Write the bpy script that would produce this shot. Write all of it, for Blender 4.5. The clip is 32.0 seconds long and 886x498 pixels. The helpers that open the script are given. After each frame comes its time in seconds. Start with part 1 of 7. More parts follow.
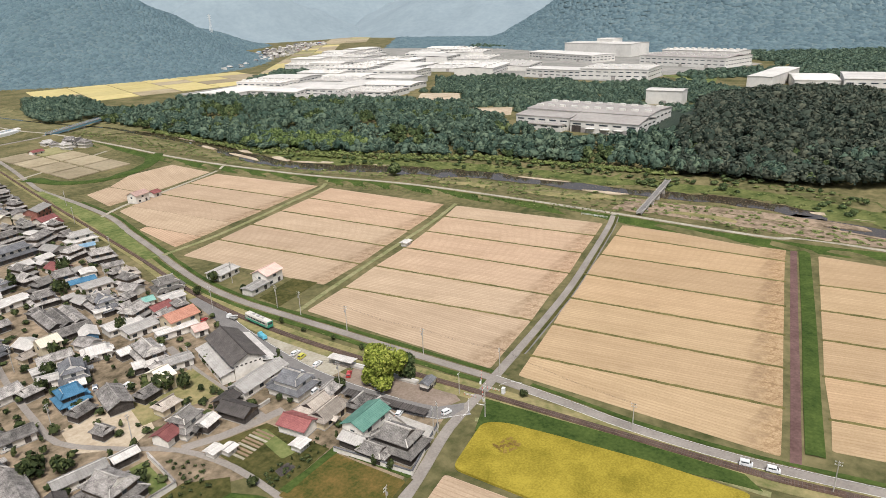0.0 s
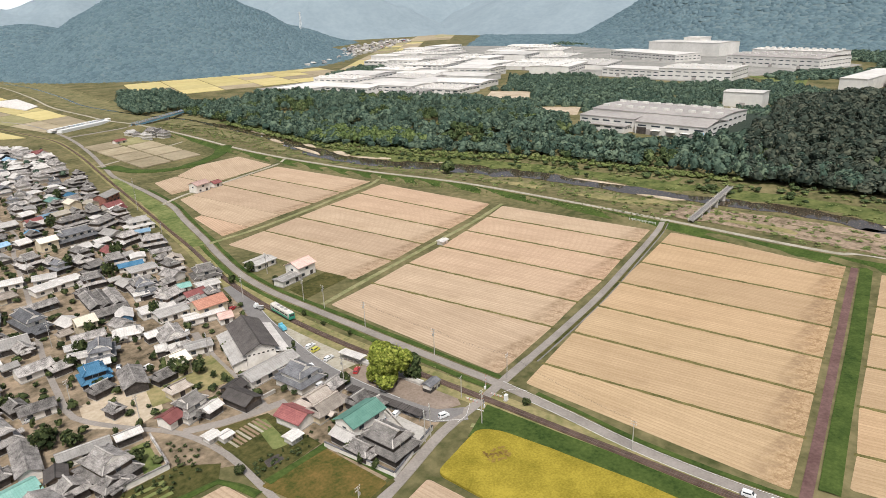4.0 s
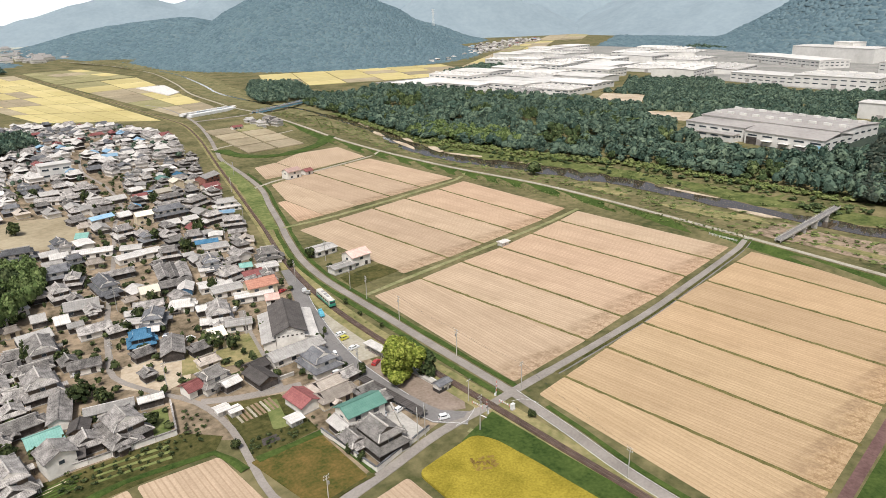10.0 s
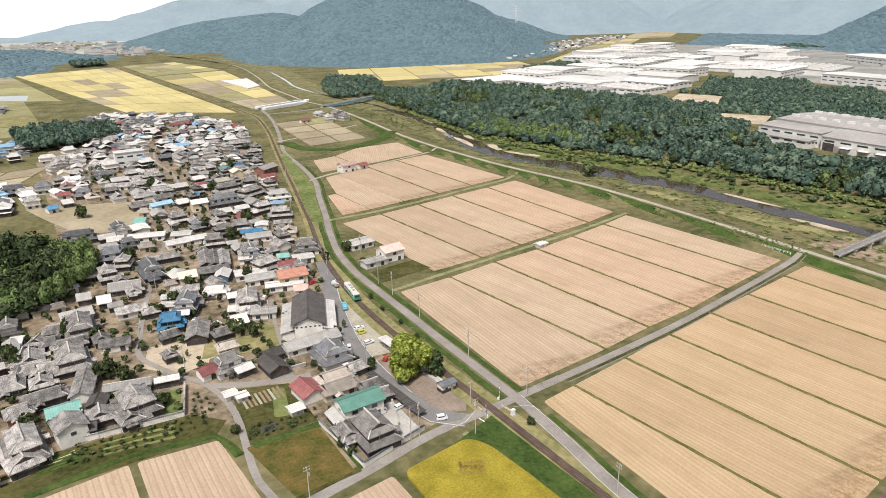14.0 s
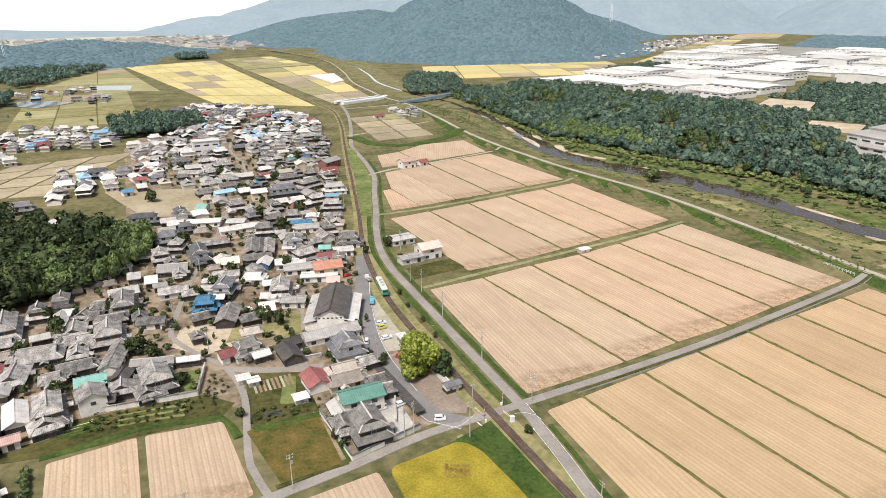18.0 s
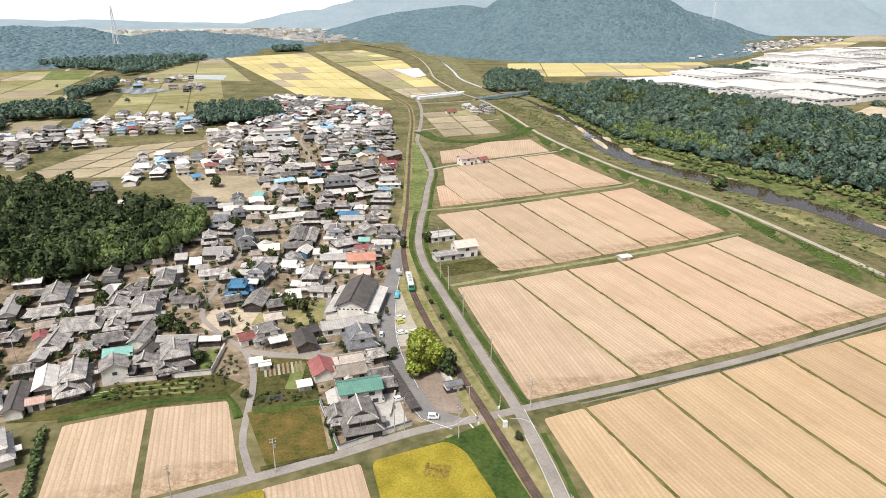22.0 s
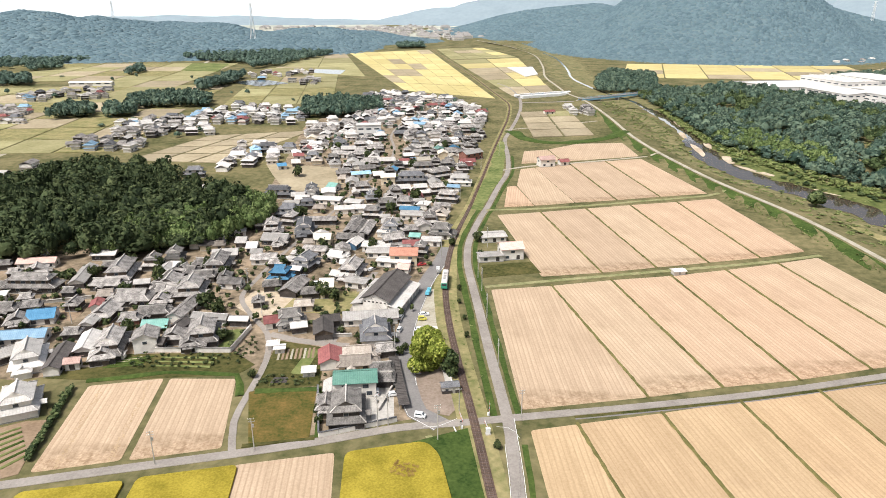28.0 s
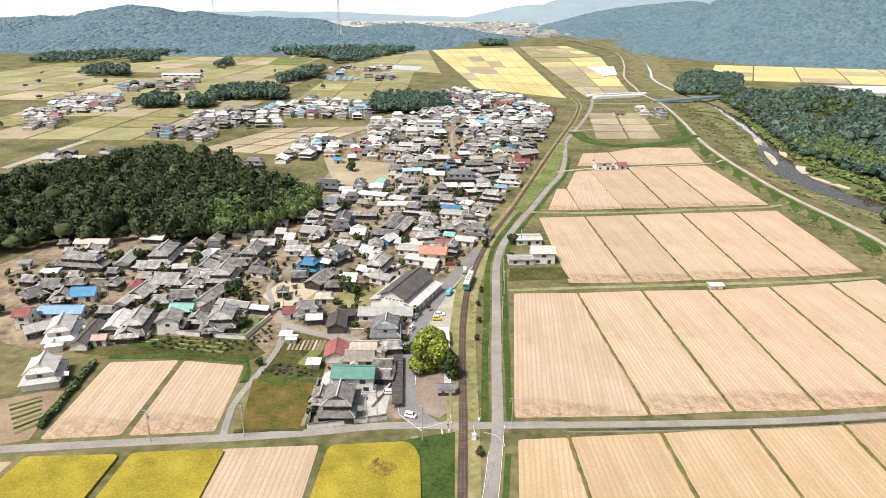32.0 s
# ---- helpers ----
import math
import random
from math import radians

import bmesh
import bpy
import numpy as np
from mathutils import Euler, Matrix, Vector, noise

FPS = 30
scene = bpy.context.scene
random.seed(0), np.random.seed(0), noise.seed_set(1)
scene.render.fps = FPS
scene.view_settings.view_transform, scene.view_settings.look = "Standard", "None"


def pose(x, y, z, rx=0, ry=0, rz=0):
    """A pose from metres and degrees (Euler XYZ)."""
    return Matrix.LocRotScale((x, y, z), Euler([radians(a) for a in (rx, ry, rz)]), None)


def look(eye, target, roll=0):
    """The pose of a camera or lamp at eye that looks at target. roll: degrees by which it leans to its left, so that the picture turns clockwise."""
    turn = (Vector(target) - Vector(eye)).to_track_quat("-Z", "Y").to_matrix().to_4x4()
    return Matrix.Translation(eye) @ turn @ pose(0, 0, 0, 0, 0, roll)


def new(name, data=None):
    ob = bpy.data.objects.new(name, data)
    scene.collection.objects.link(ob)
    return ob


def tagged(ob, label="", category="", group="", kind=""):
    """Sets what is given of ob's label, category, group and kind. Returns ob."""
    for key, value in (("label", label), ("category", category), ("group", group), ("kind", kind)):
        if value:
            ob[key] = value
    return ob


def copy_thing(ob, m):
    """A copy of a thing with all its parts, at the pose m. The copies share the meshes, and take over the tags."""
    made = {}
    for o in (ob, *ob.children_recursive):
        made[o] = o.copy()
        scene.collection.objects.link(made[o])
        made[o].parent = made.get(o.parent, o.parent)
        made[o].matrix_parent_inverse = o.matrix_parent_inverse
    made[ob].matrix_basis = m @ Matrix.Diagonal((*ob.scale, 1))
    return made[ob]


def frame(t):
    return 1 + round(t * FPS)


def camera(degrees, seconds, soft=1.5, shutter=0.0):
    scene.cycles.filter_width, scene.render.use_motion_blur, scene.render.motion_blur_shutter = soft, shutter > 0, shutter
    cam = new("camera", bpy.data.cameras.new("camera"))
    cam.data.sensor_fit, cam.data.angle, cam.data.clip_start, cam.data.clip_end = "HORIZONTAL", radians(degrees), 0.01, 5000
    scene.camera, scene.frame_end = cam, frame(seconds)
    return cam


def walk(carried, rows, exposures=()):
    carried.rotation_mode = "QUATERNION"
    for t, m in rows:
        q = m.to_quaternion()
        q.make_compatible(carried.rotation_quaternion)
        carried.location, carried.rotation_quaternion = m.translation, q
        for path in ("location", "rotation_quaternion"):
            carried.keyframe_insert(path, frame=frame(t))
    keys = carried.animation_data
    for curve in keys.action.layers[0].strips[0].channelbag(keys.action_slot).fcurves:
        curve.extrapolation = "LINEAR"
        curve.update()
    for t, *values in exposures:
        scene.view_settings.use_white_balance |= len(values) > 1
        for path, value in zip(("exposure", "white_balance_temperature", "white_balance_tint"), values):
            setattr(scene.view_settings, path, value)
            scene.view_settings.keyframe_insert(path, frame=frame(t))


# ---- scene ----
cam = camera(67.0, 32.0, 0.5)
PATH = [
    (0, (-156.868, -115.973, 122.482), (-155.466, -114.72, 121.801), -1.9),
    (1.5, (-149.024, -121.552, 121.786), (-147.686, -120.23, 121.106), -2.0),
    (6, (-128.353, -137.404, 121.157), (-127.214, -135.907, 120.479), -1.7),
    (9, (-113.58, -145.918, 120.105), (-112.594, -144.314, 119.431), -1.3),
    (13, (-92.921, -154.835, 119.703), (-92.142, -153.122, 119.025), -1.1),
    (19, (-57.727, -164.78, 119.488), (-57.314, -162.946, 118.805), -0.5),
    (20, (-51.235, -165.956, 119.593), (-50.89, -164.109, 118.907), -0.3),
    (23, (-32.894, -168.005, 120.164), (-32.727, -166.136, 119.473), -0.0),
    (26, (-13.802, -168.064, 120.422), (-13.831, -166.19, 119.723), 0.0),
    (29, (4.781, -166.699, 120.097), (4.596, -164.832, 119.404), 0.1),
    (32, (23.698, -162.637, 121.138), (23.323, -160.802, 120.434), 0.3),
]
walk(cam, [(t, look(eye, target, roll)) for t, eye, target, roll in PATH],
     ((0, 0.57, 6250, 10), (9, 0.61, 6250, 10), (19, 0.77, 6250, 10), (26, 0.91, 6250, 10), (32, 0.97, 6250, 10)))

# ---------- light ----------
world = bpy.data.worlds.new("sky_world")
scene.world = world
world.use_nodes = True
wn = world.node_tree
sky = wn.nodes.new("ShaderNodeTexSky")
sky.sky_type = "NISHITA"
sky.sun_disc = False
sky.sun_elevation, sky.sun_rotation = radians(59), radians(-139)
sky.air_density, sky.dust_density, sky.ozone_density = 1.0, 5.0, 1.0
wn.nodes["Background"].inputs[1].default_value = 0.068
cloud = wn.nodes.new("ShaderNodeHueSaturation")
cloud.inputs["Saturation"].default_value = 0.6
wn.links.new(sky.outputs[0], cloud.inputs["Color"])
wn.links.new(cloud.outputs[0], wn.nodes["Background"].inputs[0])
sun_data = bpy.data.lights.new("sun", "SUN")
sun_data.energy, sun_data.angle, sun_data.color = 2.4, radians(11), (1.0, 0.95, 0.88)
sun = new("sun", sun_data)
sun.matrix_world = look((-300, -345, 760), (0, 0, 0))
# glowing backdrop ring: pale sky and haze all round, far past the last hills
hz = bpy.data.materials.new("glowing_haze")
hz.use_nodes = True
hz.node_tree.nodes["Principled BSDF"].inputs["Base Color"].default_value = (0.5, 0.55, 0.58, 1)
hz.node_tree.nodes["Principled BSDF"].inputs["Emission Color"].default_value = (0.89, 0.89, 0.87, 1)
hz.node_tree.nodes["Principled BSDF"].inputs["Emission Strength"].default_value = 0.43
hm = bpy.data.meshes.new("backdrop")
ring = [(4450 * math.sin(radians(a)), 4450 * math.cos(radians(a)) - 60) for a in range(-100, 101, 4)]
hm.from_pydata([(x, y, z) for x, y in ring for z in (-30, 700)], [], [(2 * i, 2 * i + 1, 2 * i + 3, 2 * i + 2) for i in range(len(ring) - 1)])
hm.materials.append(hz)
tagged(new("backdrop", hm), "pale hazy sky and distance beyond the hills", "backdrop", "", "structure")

# ---------- materials ----------
def nodes_of(name, rough=0.85, metal=0.0, spec=0.3):
    m = bpy.data.materials.new(name)
    m.use_nodes = True
    t = m.node_tree
    b = t.nodes["Principled BSDF"]
    b.inputs["Roughness"].default_value, b.inputs["Metallic"].default_value = rough, metal
    b.inputs["Specular IOR Level"].default_value = spec
    return m, t, b


def node(t, kind, **inputs):
    n = t.nodes.new("ShaderNode" + kind)
    for key, value in inputs.items():
        n.inputs[key.replace("_", " ")].default_value = value
    return n


def ramp(t, source, stops):
    r = t.nodes.new("ShaderNodeValToRGB")
    while len(r.color_ramp.elements) < len(stops):
        r.color_ramp.elements.new(0.5)
    for e, (p, c) in zip(r.color_ramp.elements, stops):
        e.position, e.color = p, (*c, 1)
    t.links.new(source, r.inputs[0])
    return r.outputs[0]


def mixed(t, fac, a, b, how="MIX"):
    m = t.nodes.new("ShaderNodeMix")
    m.data_type, m.blend_type = "RGBA", how
    for s, v in ((m.inputs[0], fac), (m.inputs[6], a), (m.inputs[7], b)):
        if isinstance(v, (int, float)):
            s.default_value = v
        elif isinstance(v, tuple):
            s.default_value = (*v, 1)
        else:
            t.links.new(v, s)
    return m.outputs[2]


def sums(t, how, a, b=0.0):
    m = t.nodes.new("ShaderNodeMath")
    m.operation = how
    for s, v in zip(m.inputs, (a, b)):
        if isinstance(v, (int, float)):
            s.default_value = v
        else:
            t.links.new(v, s)
    return m.outputs[0]


def place_of(t, how="Object"):
    if how == "World":
        return t.nodes.new("ShaderNodeNewGeometry").outputs["Position"]
    return t.nodes.new("ShaderNodeTexCoord").outputs[how]


def grain(t, where, scale, detail=4.0, rough=0.6):
    n = node(t, "TexNoise", Scale=scale, Detail=detail, Roughness=rough)
    t.links.new(where, n.inputs["Vector"])
    return n.outputs["Fac"]


def bumped(t, b, height, strength=0.4, distance=0.05):
    n = node(t, "Bump", Strength=strength, Distance=distance)
    t.links.new(height, n.inputs["Height"])
    t.links.new(n.outputs[0], b.inputs["Normal"])


def surface(name, dark, light, fine=2.0, broad=0.08, rough=0.85, metal=0.0, bump=0.3, spec=0.3, vary=0.0, where="World", island=0.0):
    """Two-scale mottled surface; vary: tint by object, island: tint by loose piece."""
    m, t, b = nodes_of(name, rough, metal, spec)
    p = place_of(t, where)
    f, g = grain(t, p, fine, 5), grain(t, p, broad, 3)
    both = sums(t, "ADD", sums(t, "MULTIPLY", f, 0.45), sums(t, "MULTIPLY", g, 0.55))
    c = ramp(t, both, [(0.36, dark), (0.64, light)])
    if vary:
        r = t.nodes.new("ShaderNodeObjectInfo").outputs["Random"]
        k = sums(t, "ADD", sums(t, "MULTIPLY", r, 2 * vary), 1 - vary)
        c = mixed(t, 1.0, c, k, "MULTIPLY")
    if island:
        r = t.nodes.new("ShaderNodeNewGeometry").outputs["Random Per Island"]
        k = sums(t, "ADD", sums(t, "MULTIPLY", r, 2 * island), 1 - island)
        c = mixed(t, 1.0, c, k, "MULTIPLY")
    t.links.new(c, b.inputs["Base Color"])
    if bump:
        bumped(t, b, f, bump)
    return m


def stubble(name, dark, light, wet, pitch=1.6, lines=0.35):
    """Cut rice: machine rows along the local y axis, streaks, turned headlands at the south end and damp patches."""
    m, t, b = nodes_of(name, 0.95, 0, 0.1)
    p = place_of(t)
    xyz = t.nodes.new("ShaderNodeSeparateXYZ")
    t.links.new(p, xyz.inputs[0])
    mp = node(t, "Mapping", Scale=(0.75, 0.022, 1.0))
    t.links.new(p, mp.inputs["Vector"])
    f, g, streak = grain(t, p, 1.3, 6, 0.7), grain(t, p, 0.035, 4, 0.55), grain(t, mp.outputs[0], 1.0, 4, 0.65)
    tone = sums(t, "ADD", sums(t, "MULTIPLY", f, 0.34), sums(t, "ADD", sums(t, "MULTIPLY", g, 0.30), sums(t, "MULTIPLY", streak, 0.36)))
    c = ramp(t, tone, [(0.38, dark), (0.60, light)])
    w = node(t, "TexWave", Scale=6.2832 / 20 / pitch, Distortion=0.7, Detail=3.0)
    w.inputs["Detail Scale"].default_value = 0.5
    t.links.new(p, w.inputs["Vector"])
    rows = ramp(t, w.outputs["Fac"], [(0.0, (0.56, 0.49, 0.42)), (0.26, (1, 1, 1))])
    patchy = ramp(t, sums(t, "ADD", sums(t, "MULTIPLY", streak, 0.6), sums(t, "MULTIPLY", g, 0.4)), [(0.38, (0.15, 0.15, 0.15)), (0.6, (1, 1, 1))])
    head = sums(t, "ADD", xyz.outputs[1], sums(t, "MULTIPLY", grain(t, p, 0.12, 4), 14.0))
    inner = ramp(t, sums(t, "MULTIPLY", head, 0.05), [(0.62, (0.12, 0.12, 0.12)), (0.80, (1, 1, 1))])
    k = sums(t, "MULTIPLY", sums(t, "MULTIPLY", patchy, lines), inner)
    c = mixed(t, k, c, rows, "MULTIPLY")
    ends = sums(t, "SUBTRACT", 1.0, inner)
    rough = ramp(t, grain(t, p, 0.32, 6, 0.75), [(0.42, (0.62, 0.55, 0.48)), (0.58, (1.06, 1.04, 1.02))])
    c = mixed(t, sums(t, "MULTIPLY", ends, 0.8), c, rough, "MULTIPLY")
    band = ramp(t, sums(t, "MULTIPLY", head, 0.05), [(0.60, (0, 0, 0)), (0.80, (0.9, 0.9, 0.9)), (1.0, (0, 0, 0))])
    wetness = ramp(t, grain(t, p, 0.06, 5, 0.65), [(0.45, (0, 0, 0)), (0.55, (1, 1, 1))])
    c = mixed(t, sums(t, "MULTIPLY", band, wetness), c, wet)
    damp = ramp(t, grain(t, p, 0.028, 5, 0.6), [(0.56, (0, 0, 0)), (0.72, (0.45, 0.45, 0.45))])
    c = mixed(t, damp, c, wet)
    r = t.nodes.new("ShaderNodeObjectInfo").outputs["Random"]
    c = mixed(t, 1.0, c, ramp(t, r, [(0, (0.9, 0.88, 0.86)), (0.5, (1, 1, 0.97)), (1, (1.05, 0.97, 0.93))]), "MULTIPLY")
    t.links.new(c, b.inputs["Base Color"])
    bumped(t, b, sums(t, "ADD", w.outputs["Fac"], f), 0.4, 0.1)
    return m


def roof_tiles(name, dark, light, step=0.45, depth=0.5):
    """Tile columns down each slope, with weathered patches."""
    m, t, b = nodes_of(name, 0.78, 0, 0.15)
    p = place_of(t)
    sx = t.nodes.new("ShaderNodeSeparateXYZ")
    t.links.new(p, sx.inputs[0])
    sn = t.nodes.new("ShaderNodeSeparateXYZ")
    t.links.new(place_of(t, "Normal"), sn.inputs[0])
    turned = sums(t, "GREATER_THAN", sums(t, "ABSOLUTE", sn.outputs[0]), sums(t, "ABSOLUTE", sn.outputs[1]))
    along = sums(t, "ADD", sums(t, "MULTIPLY", sx.outputs[1], turned), sums(t, "MULTIPLY", sx.outputs[0], sums(t, "SUBTRACT", 1.0, turned)))
    cols = sums(t, "ABSOLUTE", sums(t, "SINE", sums(t, "MULTIPLY", along, 3.1416 / step)))
    courses = sums(t, "FRACT", sums(t, "MULTIPLY", sx.outputs[2], 2.6))
    f, g = grain(t, p, 3.0, 6, 0.7), grain(t, p, 0.35, 4, 0.6)
    c = ramp(t, sums(t, "ADD", sums(t, "MULTIPLY", f, 0.5), sums(t, "MULTIPLY", g, 0.5)), [(0.36, dark), (0.62, light)])
    c = mixed(t, depth, c, ramp(t, cols, [(0.0, (0.35, 0.35, 0.37)), (0.45, (1, 1, 1))]), "MULTIPLY")
    c = mixed(t, depth * 0.7, c, ramp(t, courses, [(0.0, (0.5, 0.5, 0.5)), (0.25, (1, 1, 1))]), "MULTIPLY")
    r = t.nodes.new("ShaderNodeObjectInfo").outputs["Random"]
    c = mixed(t, 1.0, c, sums(t, "ADD", sums(t, "MULTIPLY", r, 0.88), 0.52), "MULTIPLY")
    t.links.new(c, b.inputs["Base Color"])
    bumped(t, b, sums(t, "ADD", cols, courses), 0.6, 0.06)
    return m


def leaves(name, dark, mid, light, scale=0.25, rugged=(1.6, 0.8, 0.5)):
    m, t, b = nodes_of(name, 0.75, 0, 0.15)
    r = t.nodes.new("ShaderNodeNewGeometry").outputs["Random Per Island"]
    p = place_of(t, "World")
    k = sums(t, "ADD", sums(t, "MULTIPLY", r, 0.55), sums(t, "MULTIPLY", grain(t, p, scale, 4), 0.45))
    c = ramp(t, k, [(0.22, dark), (0.5, mid), (0.8, light)])
    t.links.new(c, b.inputs["Base Color"])
    bumped(t, b, grain(t, p, rugged[0], 5, 0.7), rugged[1], rugged[2])
    return m


GRASS = surface("grass", (0.026, 0.036, 0.009), (0.128, 0.110, 0.04), 0.6, 0.09, 0.95, bump=0.8, spec=0.1)
BANK = surface("bank_grass", (0.062, 0.096, 0.024), (0.235, 0.245, 0.095), 0.35, 0.05, 0.95, bump=0.9, spec=0.1)
OLIVE = surface("olive_field", (0.225, 0.208, 0.095), (0.36, 0.328, 0.175), 0.3, 0.03, 0.95, bump=0.4, spec=0.1, vary=0.16)
# dry tan field, its colour also lifted and greyed somewhat for haze
PALEFIELD = surface("pale_dry_field", (0.27, 0.222, 0.14), (0.42, 0.352, 0.24), 0.3, 0.03, 0.95, bump=0.4, spec=0.1, vary=0.16)
STRAWMAT = surface("loose_straw", (0.34, 0.24, 0.14), (0.50, 0.37, 0.23), 1.5, 0.2, 0.95, bump=0.5, spec=0.1)
LUSH = surface("lush_grass", (0.026, 0.050, 0.011), (0.088, 0.122, 0.030), 0.9, 0.1, 0.95, bump=0.9, spec=0.1)
BUND = surface("bund_grass", (0.075, 0.075, 0.024), (0.20, 0.172, 0.066), 1.2, 0.12, 0.95, bump=0.7, spec=0.1)
EARTH = surface("ground_mix", (0.056, 0.064, 0.022), (0.225, 0.188, 0.095), 0.25, 0.03, 0.95, bump=0.5, spec=0.1)
# earth colour darkened to take in the shade between houses
YARD = surface("yard_earth", (0.082, 0.066, 0.040), (0.385, 0.296, 0.205), 0.35, 0.07, 0.95, bump=0.3, spec=0.1)
WEEDS = surface("weedy_earth", (0.13, 0.14, 0.05), (0.34, 0.28, 0.14), 0.5, 0.08, 0.95, bump=0.6, spec=0.1)
FORECOURT = surface("trodden_earth", (0.19, 0.145, 0.11), (0.32, 0.255, 0.205), 1.0, 0.15, 0.95, bump=0.3, spec=0.1)
SOIL = surface("tilled_soil", (0.20, 0.14, 0.09), (0.34, 0.25, 0.17), 0.8, 0.06, 0.95, bump=0.5, spec=0.1)
ROAD = surface("worn_asphalt", (0.215, 0.190, 0.166), (0.335, 0.300, 0.265), 1.4, 0.08, 0.9, bump=0.15, spec=0.2)
LANE = surface("gravel_lane", (0.30, 0.27, 0.20), (0.46, 0.42, 0.34), 0.8, 0.1, 0.95, bump=0.4, spec=0.1)
GREENLANE = surface("grassy_lane", (0.14, 0.16, 0.06), (0.34, 0.31, 0.17), 0.7, 0.12, 0.95, bump=0.4, spec=0.1)
BROWNROAD = surface("rust_brown_paving", (0.10, 0.055, 0.05), (0.19, 0.115, 0.10), 0.9, 0.12, 0.9, bump=0.2, spec=0.2)
BALLAST = surface("rail_ballast", (0.060, 0.040, 0.030), (0.175, 0.118, 0.088), 2.5, 0.15, 0.95, bump=0.8, spec=0.1)
STEEL = surface("rail_steel", (0.12, 0.075, 0.055), (0.26, 0.19, 0.155), 3.0, 0.4, 0.6, 0.4, bump=0.1)
SLEEPER = surface("sleeper_wood", (0.06, 0.045, 0.04), (0.16, 0.12, 0.10), 4.0, 0.5, 0.9, vary=0.25)
PAINT = surface("road_paint", (0.66, 0.66, 0.64), (0.82, 0.82, 0.80), 2.0, 0.3, 0.8, bump=0.1)
CONCRETE = surface("concrete", (0.34, 0.32, 0.285), (0.53, 0.495, 0.45), 1.2, 0.15, 0.9, bump=0.25)
MEADOW = surface("river_meadow", (0.040, 0.062, 0.016), (0.175, 0.185, 0.066), 0.3, 0.09, 0.95, bump=1.0, spec=0.1)
ROUGHGRASS = surface("rough_bank_grass", (0.080, 0.088, 0.034), (0.265, 0.225, 0.115), 0.3, 0.07, 0.95, bump=1.0, spec=0.1)
SHINGLE = surface("river_shingle", (0.120, 0.092, 0.056), (0.43, 0.325, 0.235), 0.45, 0.10, 0.95, bump=0.8, spec=0.1)
SAND = surface("river_sand", (0.36, 0.28, 0.19), (0.58, 0.49, 0.37), 0.6, 0.05, 0.95, bump=0.4, spec=0.1)
FIELD = stubble("cut_rice_field", (0.37, 0.272, 0.186), (0.565, 0.434, 0.312), (0.23, 0.158, 0.096), 1.6, 0.62)
FIELD2 = stubble("dry_rice_field", (0.37, 0.260, 0.152), (0.54, 0.398, 0.252), (0.24, 0.16, 0.096), 1.6, 0.5)
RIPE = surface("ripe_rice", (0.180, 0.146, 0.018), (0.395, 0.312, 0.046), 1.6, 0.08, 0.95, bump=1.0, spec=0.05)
# paler, greyer copy of the ripe rice with distance haze in the colour
RIPEFAR = surface("ripe_rice_hazed", (0.45, 0.375, 0.16), (0.58, 0.49, 0.24), 0.1, 0.01, 0.95, bump=0.2, spec=0.05, vary=0.12)
FALLOW = surface("fallow_field", (0.048, 0.064, 0.015), (0.185, 0.122, 0.040), 1.1, 0.16, 0.95, bump=0.9, spec=0.05)
TILE = roof_tiles("grey_roof_tiles", (0.062, 0.056, 0.052), (0.50, 0.462, 0.425))
TILEDARK = roof_tiles("dark_roof_tiles", (0.07, 0.07, 0.075), (0.20, 0.20, 0.205))
TILERED = roof_tiles("red_roof_tiles", (0.17, 0.060, 0.058), (0.29, 0.115, 0.105))
TILEORANGE = roof_tiles("orange_roof_tiles", (0.42, 0.19, 0.13), (0.60, 0.31, 0.22))
TILEPINK = roof_tiles("pale_pink_roof_tiles", (0.50, 0.33, 0.28), (0.68, 0.48, 0.41))
TILEBLUE = roof_tiles("blue_roof_sheet", (0.05, 0.15, 0.26), (0.11, 0.26, 0.40), 0.6, 0.3)
TILEBROWN = roof_tiles("brown_grey_roof_tiles", (0.26, 0.22, 0.18), (0.48, 0.42, 0.36))
SHEET = roof_tiles("pale_roof_sheet", (0.40, 0.375, 0.345), (0.66, 0.625, 0.58), 0.9, 0.25)
SHEETBEIGE = roof_tiles("beige_roof_sheet", (0.58, 0.51, 0.40), (0.74, 0.67, 0.55), 0.9, 0.2)
SHEETTEAL = roof_tiles("teal_green_roof_sheet", (0.13, 0.27, 0.23), (0.23, 0.39, 0.34), 0.7, 0.25)
SHEETGREEN = roof_tiles("green_roof_sheet", (0.09, 0.21, 0.165), (0.165, 0.31, 0.25), 0.7, 0.3)
TILEMID = roof_tiles("mid_grey_roof_tiles", (0.065, 0.060, 0.055), (0.25, 0.232, 0.212))
LODGED = surface("lodged_rice", (0.16, 0.10, 0.03), (0.34, 0.24, 0.06), 1.5, 0.3, 0.95, bump=0.8, spec=0.05)
SHEETPALEBLUE = roof_tiles("pale_blue_roof_sheet", (0.17, 0.29, 0.41), (0.30, 0.43, 0.53), 0.7, 0.25)
SHEETBROWN = roof_tiles("dark_brown_roof_sheet", (0.058, 0.052, 0.048), (0.115, 0.102, 0.094), 0.9, 0.3)
RIDGETILE = surface("pale_ridge_tiles", (0.30, 0.275, 0.25), (0.58, 0.54, 0.49), 2.0, 0.3, 0.85, vary=0.2)
ROADDARK = surface("dark_asphalt", (0.155, 0.145, 0.138), (0.25, 0.235, 0.222), 1.4, 0.08, 0.9, bump=0.15, spec=0.2)
